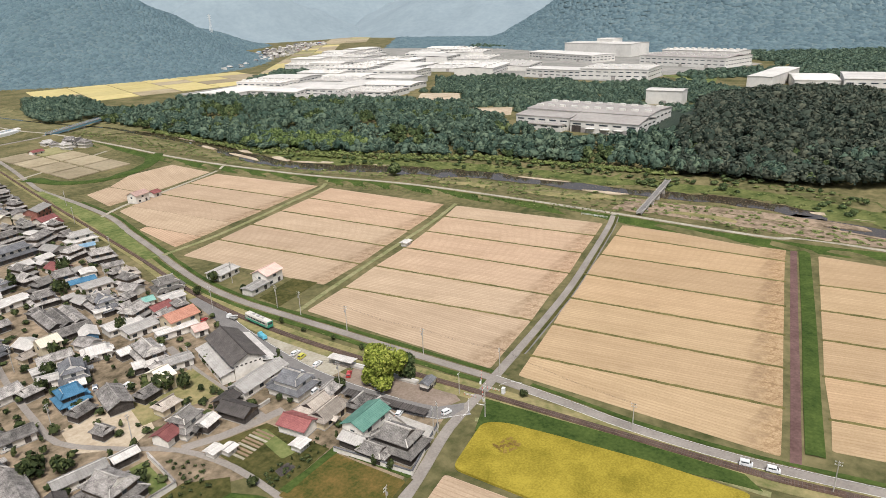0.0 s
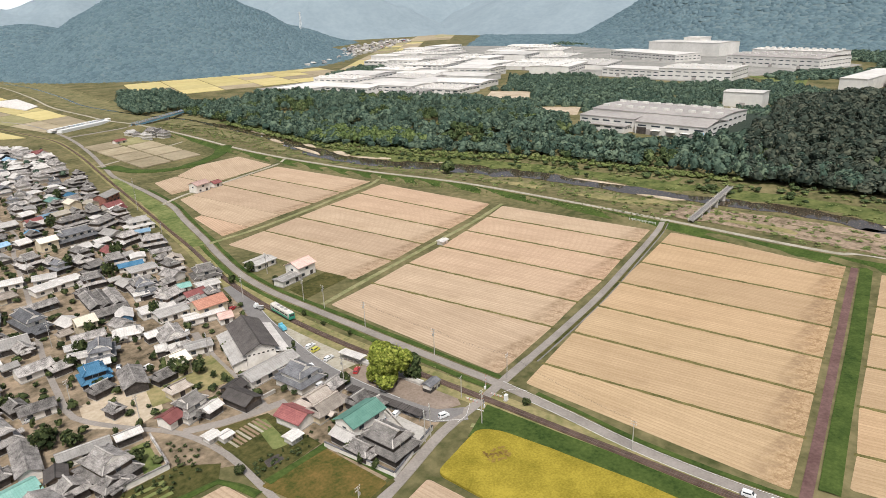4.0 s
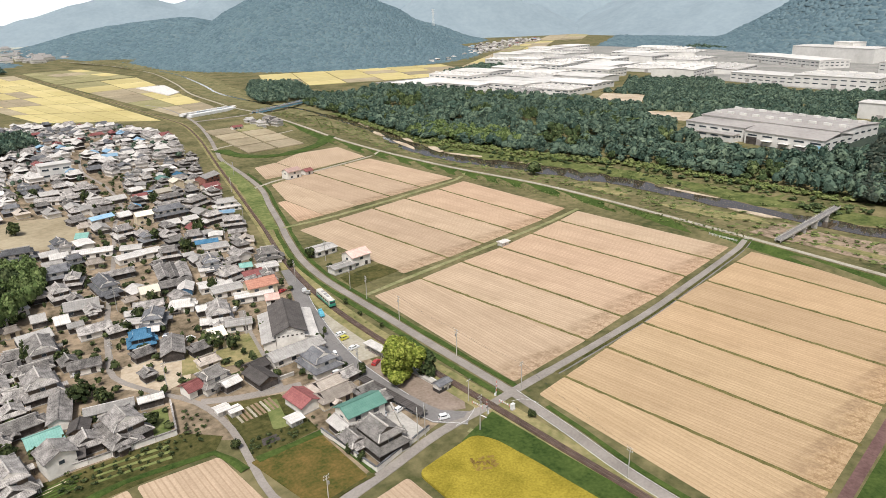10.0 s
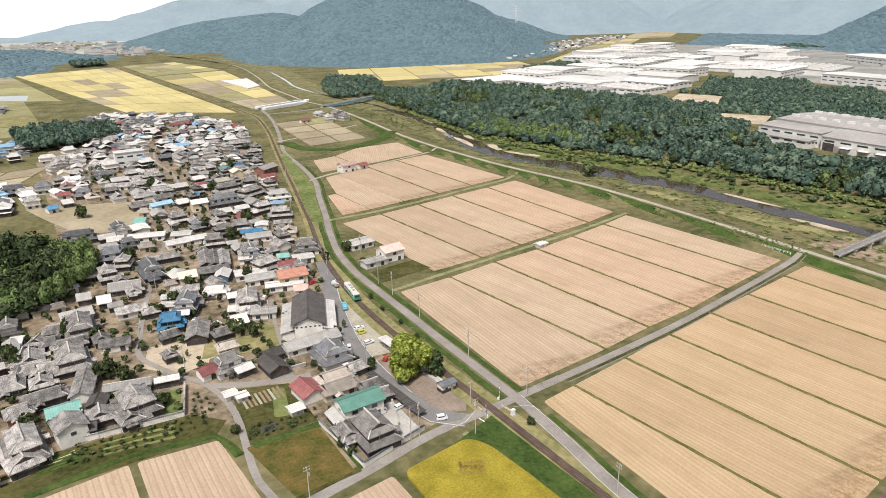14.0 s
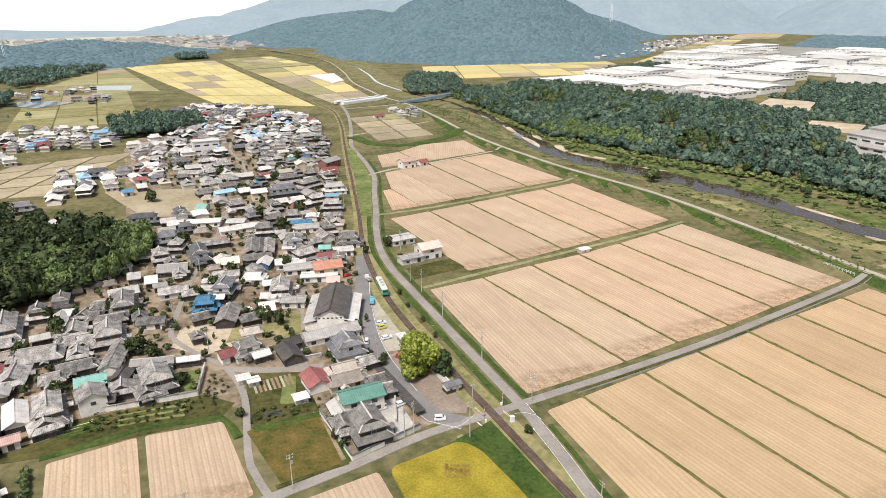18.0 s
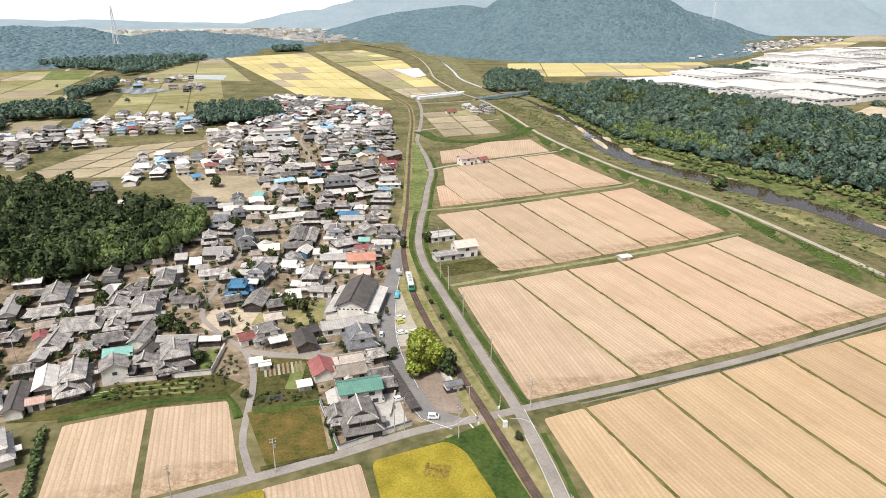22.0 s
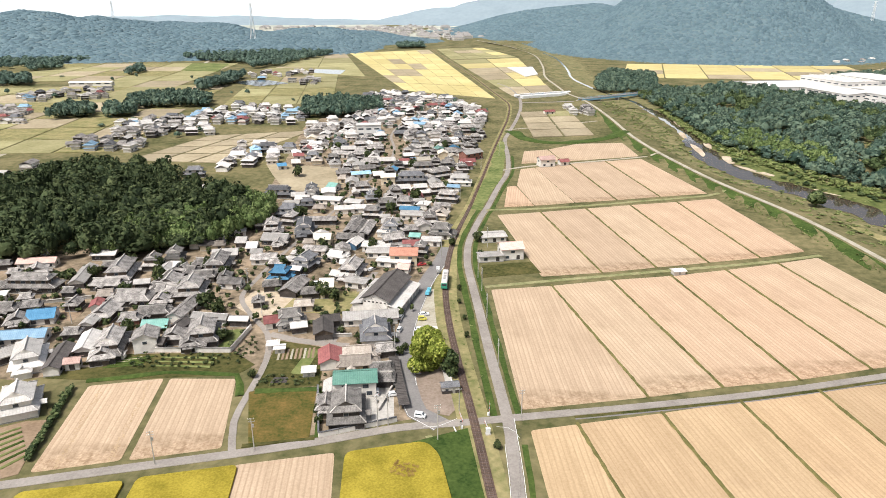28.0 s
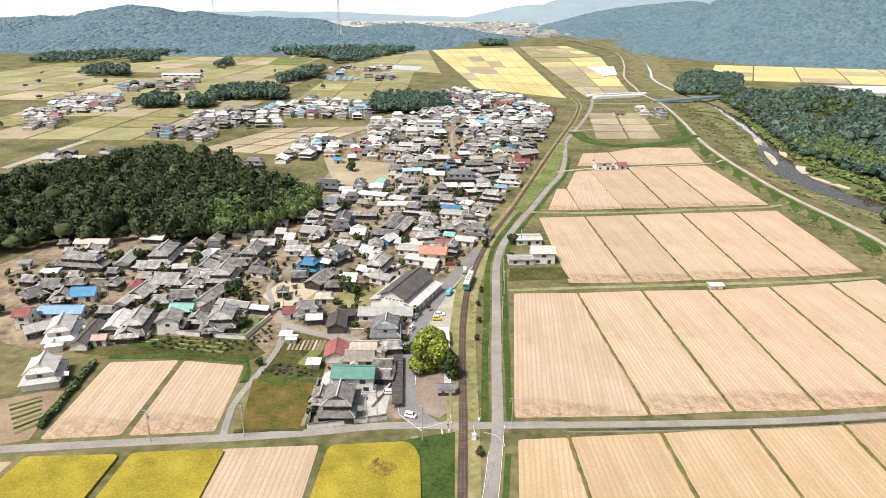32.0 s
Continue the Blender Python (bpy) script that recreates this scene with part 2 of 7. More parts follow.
PLASTER = surface("white_plaster", (0.62, 0.58, 0.52), (0.81, 0.77, 0.705), 0.9, 0.25, 0.9, bump=0.1, vary=0.08)
BEIGE = surface("beige_plaster", (0.52, 0.44, 0.30), (0.66, 0.57, 0.42), 0.9, 0.25, 0.9, bump=0.1, vary=0.08)
BROWNWALL = surface("brown_clay_wall", (0.060, 0.046, 0.036), (0.170, 0.130, 0.098), 0.9, 0.25, 0.9, bump=0.1, vary=0.15)
BOARDS = surface("charred_boards", (0.03, 0.026, 0.024), (0.10, 0.085, 0.075), 2.0, 0.3, 0.85, vary=0.3)
REDWALL = surface("red_brown_wall", (0.22, 0.09, 0.07), (0.36, 0.17, 0.13), 1.0, 0.3, 0.9, vary=0.1)
BLUEWALL = surface("blue_wall_boards", (0.05, 0.12, 0.20), (0.10, 0.20, 0.31), 1.0, 0.3, 0.8, vary=0.1)
STONE = surface("foundation_stone", (0.25, 0.24, 0.22), (0.42, 0.40, 0.37), 1.5, 0.3, 0.9)
GLASS, _t, _b = nodes_of("window_glass", 0.08, 0, 0.6)
_b.inputs["Base Color"].default_value = (0.05, 0.06, 0.07, 1)
ALU = surface("window_frame_metal", (0.30, 0.29, 0.27), (0.46, 0.45, 0.43), 3, 0.5, 0.5, 0.4, bump=0)
TIMBER = surface("pole_timber", (0.16, 0.13, 0.11), (0.30, 0.26, 0.23), 2.0, 0.5, 0.9)
BARK = surface("bark", (0.07, 0.05, 0.035), (0.18, 0.13, 0.09), 2.0, 0.4, 0.95)
LEAF = leaves("broad_leaves", (0.022, 0.038, 0.014), (0.066, 0.096, 0.036), (0.155, 0.186, 0.074))
LEAFWOOD = leaves("village_wood_leaves", (0.016, 0.026, 0.010), (0.046, 0.066, 0.026), (0.104, 0.124, 0.052))
GARDENLEAF = leaves("garden_leaves", (0.020, 0.032, 0.012), (0.050, 0.066, 0.024), (0.110, 0.128, 0.046))
# leaves greyed, blued and lifted slightly for haze across the river
LEAFGREY = leaves("hazed_wood_leaves", (0.030, 0.058, 0.042), (0.080, 0.122, 0.088), (0.155, 0.202, 0.132), 0.03)
LEAFDARK = leaves("knoll_wood_leaves", (0.026, 0.040, 0.030), (0.058, 0.074, 0.054), (0.112, 0.118, 0.082), 0.05)
# leaf colours paled and blued to carry the haze over the hills
HILLHAZELEAF = leaves("hazed_hill_leaves", (0.082, 0.128, 0.150), (0.106, 0.160, 0.182), (0.134, 0.192, 0.210), 0.012, (0.12, 0.35, 2.0))
# between river and hill leaves: part of the distance haze is in the colour
GROVEHAZELEAF = leaves("hazed_grove_leaves", (0.052, 0.088, 0.070), (0.090, 0.136, 0.104), (0.145, 0.196, 0.142), 0.03)
# wood floor painted in the same hazed blue-grey
HAZEFLOOR = surface("hazed_hill_floor", (0.12, 0.165, 0.175), (0.16, 0.21, 0.22), 0.11, 0.02, 0.95, bump=0.6, spec=0.05)
# haze painted into the far ridges: pale blue colour plus a weak glow
HAZERIDGE = surface("hazed_glowing_ridge", (0.17, 0.215, 0.24), (0.22, 0.27, 0.295), 0.05, 0.006, 0.95, bump=0.3, spec=0.05)
_b = HAZERIDGE.node_tree.nodes["Principled BSDF"]
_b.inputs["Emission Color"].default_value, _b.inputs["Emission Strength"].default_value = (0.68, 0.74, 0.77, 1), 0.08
# far plain paled to stand for haze
HAZEPLAIN = surface("hazed_plain", (0.30, 0.31, 0.25), (0.48, 0.47, 0.40), 0.02, 0.004, 0.95, bump=0.1, spec=0.05)
YARDPALE = surface("works_paving", (0.20, 0.20, 0.18), (0.36, 0.34, 0.31), 0.2, 0.02, 0.95, bump=0.1, spec=0.05)
GINKGO = leaves("ginkgo_leaves", (0.115, 0.155, 0.02), (0.255, 0.300, 0.05), (0.42, 0.44, 0.095), 0.4)
BAMBOO = leaves("bamboo_leaves", (0.055, 0.090, 0.026), (0.12, 0.165, 0.055), (0.21, 0.26, 0.095), 0.2)
SHRUB = leaves("bank_shrub_leaves", (0.105, 0.140, 0.040), (0.15, 0.185, 0.058), (0.255, 0.265, 0.105), 0.1)
WHITEWALL = surface("factory_white_wall", (0.58, 0.56, 0.52), (0.74, 0.715, 0.67), 0.2, 0.03, 0.8, bump=0.05)
WHITEROOF = surface("factory_pale_roof", (0.54, 0.515, 0.475), (0.74, 0.705, 0.655), 0.15, 0.02, 0.7, bump=0.05, vary=0.16)
GREYROOF = surface("factory_grey_roof", (0.30, 0.275, 0.255), (0.42, 0.39, 0.36), 0.3, 0.03, 0.8, bump=0.1)
BLUEPAINT = surface("blue_girder_paint", (0.22, 0.46, 0.64), (0.34, 0.58, 0.74), 0.6, 0.1, 0.5)
WATER, _t, _b = nodes_of("river_water", 0.04, 0, 1.0)
_b.inputs["Base Color"].default_value = (0.070, 0.052, 0.034, 1)
bumped(_t, _b, grain(_t, place_of(_t, "World"), 0.5, 4), 0.05, 0.15)


def paint(name, colour, rough=0.4, metal=0.0):
    m, t, b = nodes_of(name, rough, metal, 0.5)
    c = ramp(t, grain(t, place_of(t), 3.0, 4), [(0.3, tuple(v * 0.88 for v in colour)), (0.7, colour)])
    t.links.new(c, b.inputs["Base Color"])
    return m


CARWHITE, CARRED, CARSILVER = paint("white_car_paint", (0.80, 0.80, 0.79)), paint("red_car_paint", (0.45, 0.04, 0.04)), paint("silver_car_paint", (0.45, 0.47, 0.50), 0.35, 0.5)
CARYELLOW, CARBLUE, RUBBER = paint("yellow_car_paint", (0.62, 0.58, 0.10)), paint("light_blue_paint", (0.16, 0.50, 0.62)), paint("rubber", (0.03, 0.03, 0.03), 0.9)
TRAINGREEN, TRAINCREAM, SIGNRED = paint("train_green_paint", (0.05, 0.30, 0.20)), paint("train_cream_paint", (0.70, 0.66, 0.56)), paint("sign_red_paint", (0.60, 0.10, 0.06))

# ---------- mesh tools ----------
def mesh_of(name, verts, faces, material):
    me = bpy.data.meshes.new(name)
    me.from_pydata([tuple(v) for v in verts], [], faces)
    if material:
        me.materials.append(material)
    me.update()
    return me


def bulk(name, v, f, material):
    """A mesh from arrays of corners and of equal-sided faces."""
    me = bpy.data.meshes.new(name)
    n = f.shape[1]
    me.vertices.add(len(v))
    me.vertices.foreach_set("co", np.ascontiguousarray(v, dtype=np.float32).ravel())
    me.loops.add(f.size)
    me.loops.foreach_set("vertex_index", np.ascontiguousarray(f, dtype=np.int32).ravel())
    me.polygons.add(len(f))
    me.polygons.foreach_set("loop_start", np.arange(0, f.size, n, dtype=np.int32))
    me.materials.append(material)
    me.update(calc_edges=True)
    return me


def thing(name, label, category, m=None, group="", kind=""):
    ob = tagged(new(name), label, category, group, kind)
    ob.matrix_basis = m or Matrix()
    return ob


def part(name, data, parent, label="", m=None):
    ob = new(name, data)
    ob.parent = parent
    if m:
        ob.matrix_basis = m
    return tagged(ob, label)


def boxes(*specs):
    """Corners and faces of boxes (cx, cy, z0, w, d, h)."""
    v, f = [], []
    for cx, cy, z, w, d, h in specs:
        k = len(v)
        v += [(cx + sx * w / 2, cy + sy * d / 2, z + sz * h) for sz in (0, 1) for sx, sy in ((-1, -1), (1, -1), (1, 1), (-1, 1))]
        f += [tuple(k + i for i in q) for q in ((3, 2, 1, 0), (4, 5, 6, 7), (0, 1, 5, 4), (1, 2, 6, 5), (2, 3, 7, 6), (3, 0, 4, 7))]
    return v, f


def box(name, material, *specs):
    return mesh_of(name, *boxes(*specs), material)


def smooth_line(pts, step=6.0):
    pts = [Vector(p).to_3d() for p in pts]
    out = []
    for i in range(len(pts) - 1):
        p0, p1, p2, p3 = pts[max(i - 1, 0)], pts[i], pts[i + 1], pts[min(i + 2, len(pts) - 1)]
        n = max(1, int((p2 - p1).length / step))
        for k in range(n):
            s = k / n
            out.append(0.5 * ((2 * p1) + (p2 - p0) * s + (2 * p0 - 5 * p1 + 4 * p2 - p3) * s * s + (3 * p1 - p0 - 3 * p2 + p3) * s ** 3))
    return out + [pts[-1]]


def step01(a, b, x):
    s = min(1.0, max(0.0, (x - a) / (b - a)))
    return s * s * (3 - 2 * s)


def line_x(pts, y):
    """x of a north-going line at y."""
    for (x0, y0), (x1, y1) in zip(pts, pts[1:]):
        if y <= y1:
            return x0 + (x1 - x0) * (y - y0) / (y1 - y0)
    (x0, y0), (x1, y1) = pts[-2:]
    return x1 + (x1 - x0) * (y - y1) / (y1 - y0)


RIVER = [(262, -400), (263, -67), (277, -25), (282, 20), (274, 55), (266, 90), (259, 130), (253, 170), (246, 205), (236, 235), (225, 268), (210, 302), (196, 330), (186, 365), (182, 405), (187, 450), (192, 510), (192, 590), (188, 670), (184, 730), (165, 800), (146, 900), (134, 1020), (142, 1190), (140, 1470), (90, 1757), (-10, 2100)]
LEVEE = [(225, -400), (219, -74), (207, -20), (200, 66), (189, 167), (179, 225), (160, 289), (150, 332), (137, 405), (130, 475), (127, 568), (121, 660), (113, 722), (101, 775), (96, 842), (87, 990), (96, 1190), (94, 1470), (46, 1757), (-60, 2100)]


def ground_z(x, y):
    """Flat paddies, a levee, the river bed and the terrace behind the river wood."""
    xl, xr = line_x(LEVEE, y), line_x(RIVER, y)
    z = 0.0
    if abs(x - xl) < 14:
        z = 2.0 * (1 - step01(3.0, 11.0, abs(x - xl)))
    if x > xl:
        z -= 3.0 * step01(xl + 6, xr - 12, x) * (1 - step01(xr + 18, xr + 40, x))
    if x > xr:
        s = 144 * (max(0.0, y - 700) / 160) ** 2
        z += 11.0 * step01(xr + 55 + s, xr + 118 + s, x) * (1 - step01(1350, 1600, y))
    return z


def ribbon(name, pts, width, material, lift=0.05, kind="structure", label="", category="", crown=0.0, thick=0.25, shift=0.0, ragged=0.0, level=False):
    line = smooth_line(pts)
    v, f = [], []
    for i, p in enumerate(line):
        a, b = line[max(i - 1, 0)], line[min(i + 1, len(line) - 1)]
        d = (b - a).normalized()
        s = Vector((d.y, -d.x, 0))
        q = p + s * shift
        wide = width(q.y) if callable(width) else width
        l, r = q - s * wide / 2, q + s * wide / 2
        if ragged:
            l += s * wide * ragged * noise.noise((q.x / 17, q.y / 17, 3.0))
            r += s * wide * ragged * noise.noise((q.x / 13, q.y / 13, 8.0))
        zl, z, zr = (ground_z(c.x, c.y) + p.z + lift for c in (l, q, r))
        if level:
            zl = zr = z
        v += [(l.x, l.y, zl - thick), (l.x, l.y, zl), (q.x, q.y, z + crown), (r.x, r.y, zr), (r.x, r.y, zr - thick)]
        if i:
            k = len(v) - 10
            f += [(k + j, k + j + 5, k + j + 6, k + j + 1) for j in range(4)]
    return tagged(new(name, mesh_of(name, v, [q[::-1] for q in f], material)), label, category, "", kind)


def sheet(name, corners, material, lift=0.06, thick=0.3, m=None):
    """A level slab with the given outline, in anticlockwise order."""
    n = len(corners)
    v = [(x, y, lift) for x, y in corners] + [(x, y, lift - thick) for x, y in corners]
    f = [tuple(range(n)), tuple(range(2 * n - 1, n - 1, -1))] + [(i, i + n, (i + 1) % n + n, (i + 1) % n) for i in range(n)]
    return mesh_of(name, v, f, material)


def inside(x, y, poly):
    hit = False
    for (x0, y0), (x1, y1) in zip(poly, poly[1:] + poly[:1]):
        if (y0 > y) != (y1 > y) and x < x0 + (x1 - x0) * (y - y0) / (y1 - y0):
            hit = not hit
    return hit


# ---------- ground ----------
def axis(near0, near1, step, far0, far1):
    a = list(np.arange(near0, near1 + 1, step))
    d = step
    while a[-1] < far1:
        d *= 1.3
        a.append(a[-1] + d)
    d = step
    while a[0] > far0:
        d *= 1.3
        a.insert(0, a[0] - d)
    return a


xs, ys = axis(-60, 460, 6, -4200, 4200), axis(-240, 900, 12, -3000, 4400)
gv = np.array([(x, y, ground_z(x, y)) for y in ys for x in xs])
nx = len(xs)
gf = np.array([(j * nx + i, j * nx + i + 1, (j + 1) * nx + i + 1, (j + 1) * nx + i) for j in range(len(ys) - 1) for i in range(nx - 1)])
tagged(new("ground", bulk("ground", gv, gf, EARTH)), "grassy and earthy valley floor reaching to the hills", "ground", "", "structure")

# ---------- fields ----------
rnd = random.Random(4)
def lerp(a, b, s):
    return (a[0] + (b[0] - a[0]) * s, a[1] + (b[1] - a[1]) * s)


def rounded(corners, r):
    """The outline with its corners cut round."""
    out, n = [], len(corners)
    for i in range(n):
        p, c, q = Vector(corners[i - 1]), Vector(corners[i]), Vector(corners[(i + 1) % n])
        a, b = c + (p - c).normalized() * r, c + (q - c).normalized() * r
        for k in range(5):
            s = k / 4
            w = a * (1 - s) ** 2 + c * 2 * s * (1 - s) + b * s * s
            out.append((w.x, w.y))
    return out


def field(corners, material, label, group, lift=0.10, inset=0.55, name="rice_field", soft=1.3):
    """One plot, corners anticlockwise from its south-west; its rows run along its west side."""
    c = Vector(corners[0])
    up = (Vector(corners[3]) - c).normalized()
    mid = sum((Vector(p) for p in corners), Vector((0, 0))) / len(corners)
    a = math.atan2(up.y, up.x) - math.pi / 2
    m = Matrix.Translation((c.x, c.y, 0)) @ Matrix.Rotation(a, 4, "Z")
    loc = []
    for p in corners:
        p = Vector(p)
        p = p + (mid - p).normalized() * inset * 1.4
        q = m.inverted() @ p.to_3d()
        loc.append((q.x, q.y))
    if len(corners) < 8:
        loc = rounded(loc, soft)
    me = sheet(name, loc, material, lift, lift + 0.4)
    ob = tagged(new(name, me), label, "rice field", group, "structure")
    ob.matrix_basis = m
    return ob


def ridge(p, q, width=1.3, height=0.38):
    """A grassy earth bund between two plots, uneven in line and height."""
    p, q = Vector(p), Vector(q)
    n = max(3, int((q - p).length / 2.5))
    side = Vector((q.y - p.y, p.x - q.x)).normalized()
    v, f = [], []
    for i in range(n + 1):
        c = p + (q - p) * (i / n) + side * rnd.uniform(-0.12, 0.12)
        w = width * rnd.uniform(0.75, 1.25) / 2
        h = height * rnd.uniform(0.7, 1.25)
        for k, z in ((-1.0, 0.0), (-0.45, h), (0.45, h), (1.0, 0.0)):
            v.append((c.x + side.x * k * w, c.y + side.y * k * w, z + 0.05))
        if i:
            b = 4 * (i - 1)
            f += [(b + j, b + j + 1, b + j + 5, b + j + 4) for j in range(3)]
    tagged(new("field_bund", mesh_of("field_bund", v, f, BUND)), "narrow grassy earth bund between rice plots", "bund", "field bunds", "structure")


def field_row(south, north, material, label, group):
    """Plots side by side between two lists of division points."""
    for a, b, c, d in zip(south, south[1:], north[1:], north):
        field([a, b, c, d], material, label, group)
    for p, q in zip(south[1:-1], north[1:-1]):
        ridge(p, q)


CUT = "harvested rice field with straw-coloured stubble rows"
field_row([(10.4, 12.2), (52, 22.4), (77.9, 30.2), (105.3, 36.8), (133.2, 46), (161.4, 54.4), (184.2, 61.6)],
          [(0.3, 106), (27.7, 112.5), (55.6, 121), (84.4, 128.2), (112, 137.5), (140.3, 148), (163, 157.5)], FIELD, CUT, "fields north of the cross road")
field_row([(24, 121.5), (53, 128.5), (80, 137), (107, 145.5), (134.5, 154), (161, 165)],
          [(3.5, 217), (30, 225), (58.5, 234.5), (87, 244), (118, 253.5), (145, 263)], FIELD, CUT, "fields north of the cross road")
field_row([(53.5, 245.5), (81, 253.5), (110.5, 263.5), (144, 274)],
          [(33, 341), (61, 356), (90.5, 367), (121, 378)], FIELD, CUT, "fields north of the cross road")
field([(27.5, 237), (53.5, 245.5), (33, 341), (22, 335), (17, 286)], FIELD, CUT, "fields north of the cross road")
field([(8, 232.5), (27.5, 237), (17, 286), (11, 283)], FIELD, CUT, "fields north of the cross road")
field([(23, 352), (57, 362), (48, 409), (27, 400)], FIELD, CUT, "fields north of the cross road")
field([(57, 362), (122, 387), (118, 443), (76, 436), (48, 409)], FIELD, CUT, "fields north of the cross road")
field_row([(22, -82), (48, -75.2), (74, -68), (100, -60.8), (127, -53.5), (154.5, -45.8), (181, -38.7), (200, -34)],
          [(12.5, 3.0), (27, 7.2), (54, 15), (80.5, 23.4), (108.5, 31.4), (137, 38.6), (168, 47), (188, 52.5)], FIELD2, CUT, "fields south of the cross road")
field_row([(52, -150), (70, -147), (96, -143), (123, -139), (150, -135), (178, -130), (206, -126)],
          [(33, -91), (50, -87), (76, -79), (104, -72), (131, -65), (159, -58), (198, -48)], FIELD2, CUT, "fields past the brown road")
field([(-100, -20.5), (-75.5, -13), (-85, 25), (-108, 23.5)], FIELD, CUT, "fields below the village")
field([(-124, -27.5), (-101.5, -20.5), (-109.5, 23.5), (-133, 17)], FIELD, CUT, "fields below the village")
field([(-62, -70), (-34, -62), (-43, -11.5), (-70, -19)], FIELD, CUT, "fields below the village")
field([(-150, -80), (-122, -72), (-123, -36), (-150, -44)], FIELD, CUT, "fields below the village")


def ripe(corners, label):
    """Standing rice: a raised block of uneven ears."""
    ob = field(corners, RIPE, label, "ripe rice fields", 0.75, 0.8, "ripe_rice_field")
    return ob


ripe(rounded([(-33, -70), (1, -82), (-2.5, -56), (-8.0, -29), (-13.5, -10), (-18, -4.6), (-41, -11.6)], 3.0), "golden ripe rice field with a dark lodged patch")
ripe(rounded([(-88, -72), (-60, -64), (-68, -18.9), (-94, -26.3)], 2.2), "golden ripe standing rice field")
ripe(rounded([(-118, -74), (-89.6, -70), (-95.6, -27.4), (-122, -34)], 2.2), "golden ripe standing rice field")
field([(-69, -11.5), (-51.5, -6.5), (-56, 20), (-79, 17.5)], FALLOW, "fallow field with rusty and green weeds", "fields below the village", 0.18, 0.6, "fallow_field")

LIFTS = []


def patchwork(origin, u, v, nu, nv, mats, group, skip=0.0):
    """A grid of far plots, u and v being one plot's sides."""
    o, u, v = Vector(origin), Vector(u), Vector(v)
    LIFTS.append(0.12 + 0.06 * len(LIFTS))
    for j in range(nv):
        for i in range(nu):
            if rnd.random() < skip:
                continue
            p = o + u * i + v * j
            c = [p, p + u, p + u + v, p + v]
            mat, label = rnd.choice(mats)
            field([(q.x, q.y) for q in c], mat, label, group, LIFTS[-1], 1.2)


def patchgrid(corners, nu, nv, mats, group):
    """Plots filling a four-cornered stretch of land, corners anticlockwise."""
    a, b, c, d = corners
    LIFTS.append(0.12 + 0.06 * len(LIFTS))
    for j in range(nv):
        for i in range(nu):
            q = [lerp(lerp(a, b, x / nu), lerp(d, c, x / nu), y / nv) for x, y in ((i, j), (i + 1, j), (i + 1, j + 1), (i, j + 1))]
            mat, label = rnd.choice(mats)
            field(q, mat, label, group, LIFTS[-1], 1.2)


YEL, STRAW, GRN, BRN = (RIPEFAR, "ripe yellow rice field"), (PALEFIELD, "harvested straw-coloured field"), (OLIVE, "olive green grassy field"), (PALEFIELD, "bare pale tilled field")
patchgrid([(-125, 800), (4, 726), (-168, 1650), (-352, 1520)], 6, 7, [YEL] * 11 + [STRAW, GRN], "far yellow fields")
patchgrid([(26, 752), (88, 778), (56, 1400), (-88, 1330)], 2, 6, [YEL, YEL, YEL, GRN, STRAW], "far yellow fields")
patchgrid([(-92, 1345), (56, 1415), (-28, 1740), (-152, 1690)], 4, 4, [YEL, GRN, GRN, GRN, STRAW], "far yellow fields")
patchgrid([(-410, 1060), (-215, 985), (-356, 1500), (-440, 1420)], 2, 4, [STRAW, GRN, BRN, GRN], "far yellow fields")
patchgrid([(-292, 340), (-212, 336), (-176, 482), (-268, 448)], 3, 4, [BRN, BRN, (PALEFIELD, "pale dry stubble field"), BRN], "fields behind the village wood")
PALE = (PALEFIELD, "pale dry stubble field")
WEED = (WEEDS, "tan and olive weedy stubble field")
patchwork((-560, 330), (48, 8), (-10, 60), 5, 8, [WEED, GRN, PALE, WEED, BRN], "western fields", 0.06)
patchwork((-330, 640), (44, 8), (-16, 80), 3, 6, [WEED, GRN, GRN, PALE], "western fields", 0.06)
patchwork((-900, 520), (66, 8), (-10, 80), 7, 8, [WEED, GRN, PALE, WEED, GRN], "western fields", 0.06)
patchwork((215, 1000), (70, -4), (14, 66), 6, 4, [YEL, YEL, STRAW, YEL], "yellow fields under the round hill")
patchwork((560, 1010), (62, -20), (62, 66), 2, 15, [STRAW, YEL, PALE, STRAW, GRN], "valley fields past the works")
patchwork((1540, 1990), (90, -30), (110, 110), 2, 7, [STRAW, PALE, PALE, GRN], "valley fields past the works")
patchwork((38, 460), (30, 8), (-2, 38), 2, 4, [STRAW, BRN, (PALEFIELD, "pale dry stubble field"), GRN], "vegetable plots by the levee")

tagged(new("pond", sheet("pond", [(-331, 1039), (-264, 1012), (-271, 1088), (-330, 1105)], WATER, 0.5, 0.6)), "pale pond reflecting the sky between fields", "water", "", "structure")
tagged(new("green_field", sheet("green_field", [(-567, 1051), (-494, 1042), (-531, 1195), (-611, 1206)], BANK, 0.9, 1.0)), "bright green grass field by the farm road", "field", "", "structure")
tagged(new("hazed_plain", sheet("hazed_plain", [(-900, 2350), (-160, 2300), (60, 2380), (300, 2700), (900, 4300), (-2600, 4300), (-2400, 2600)], HAZEPLAIN, 0.9, 1.2)), "pale distant plain with towns and fields", "ground", "", "structure")
WORKYARD = [(348, 860), (350, 756), (395, 690), (372, 590), (461, 535), (550, 560), (666, 690), (790, 742), (768, 600), (764, 420), (768, 325), (880, 330), (1000, 275), (1120, 262), (1300, 480), (1420, 620), (1390, 990), (1270, 1420), (1000, 1306), (738, 1095), (640, 900), (560, 840), (500, 890)]
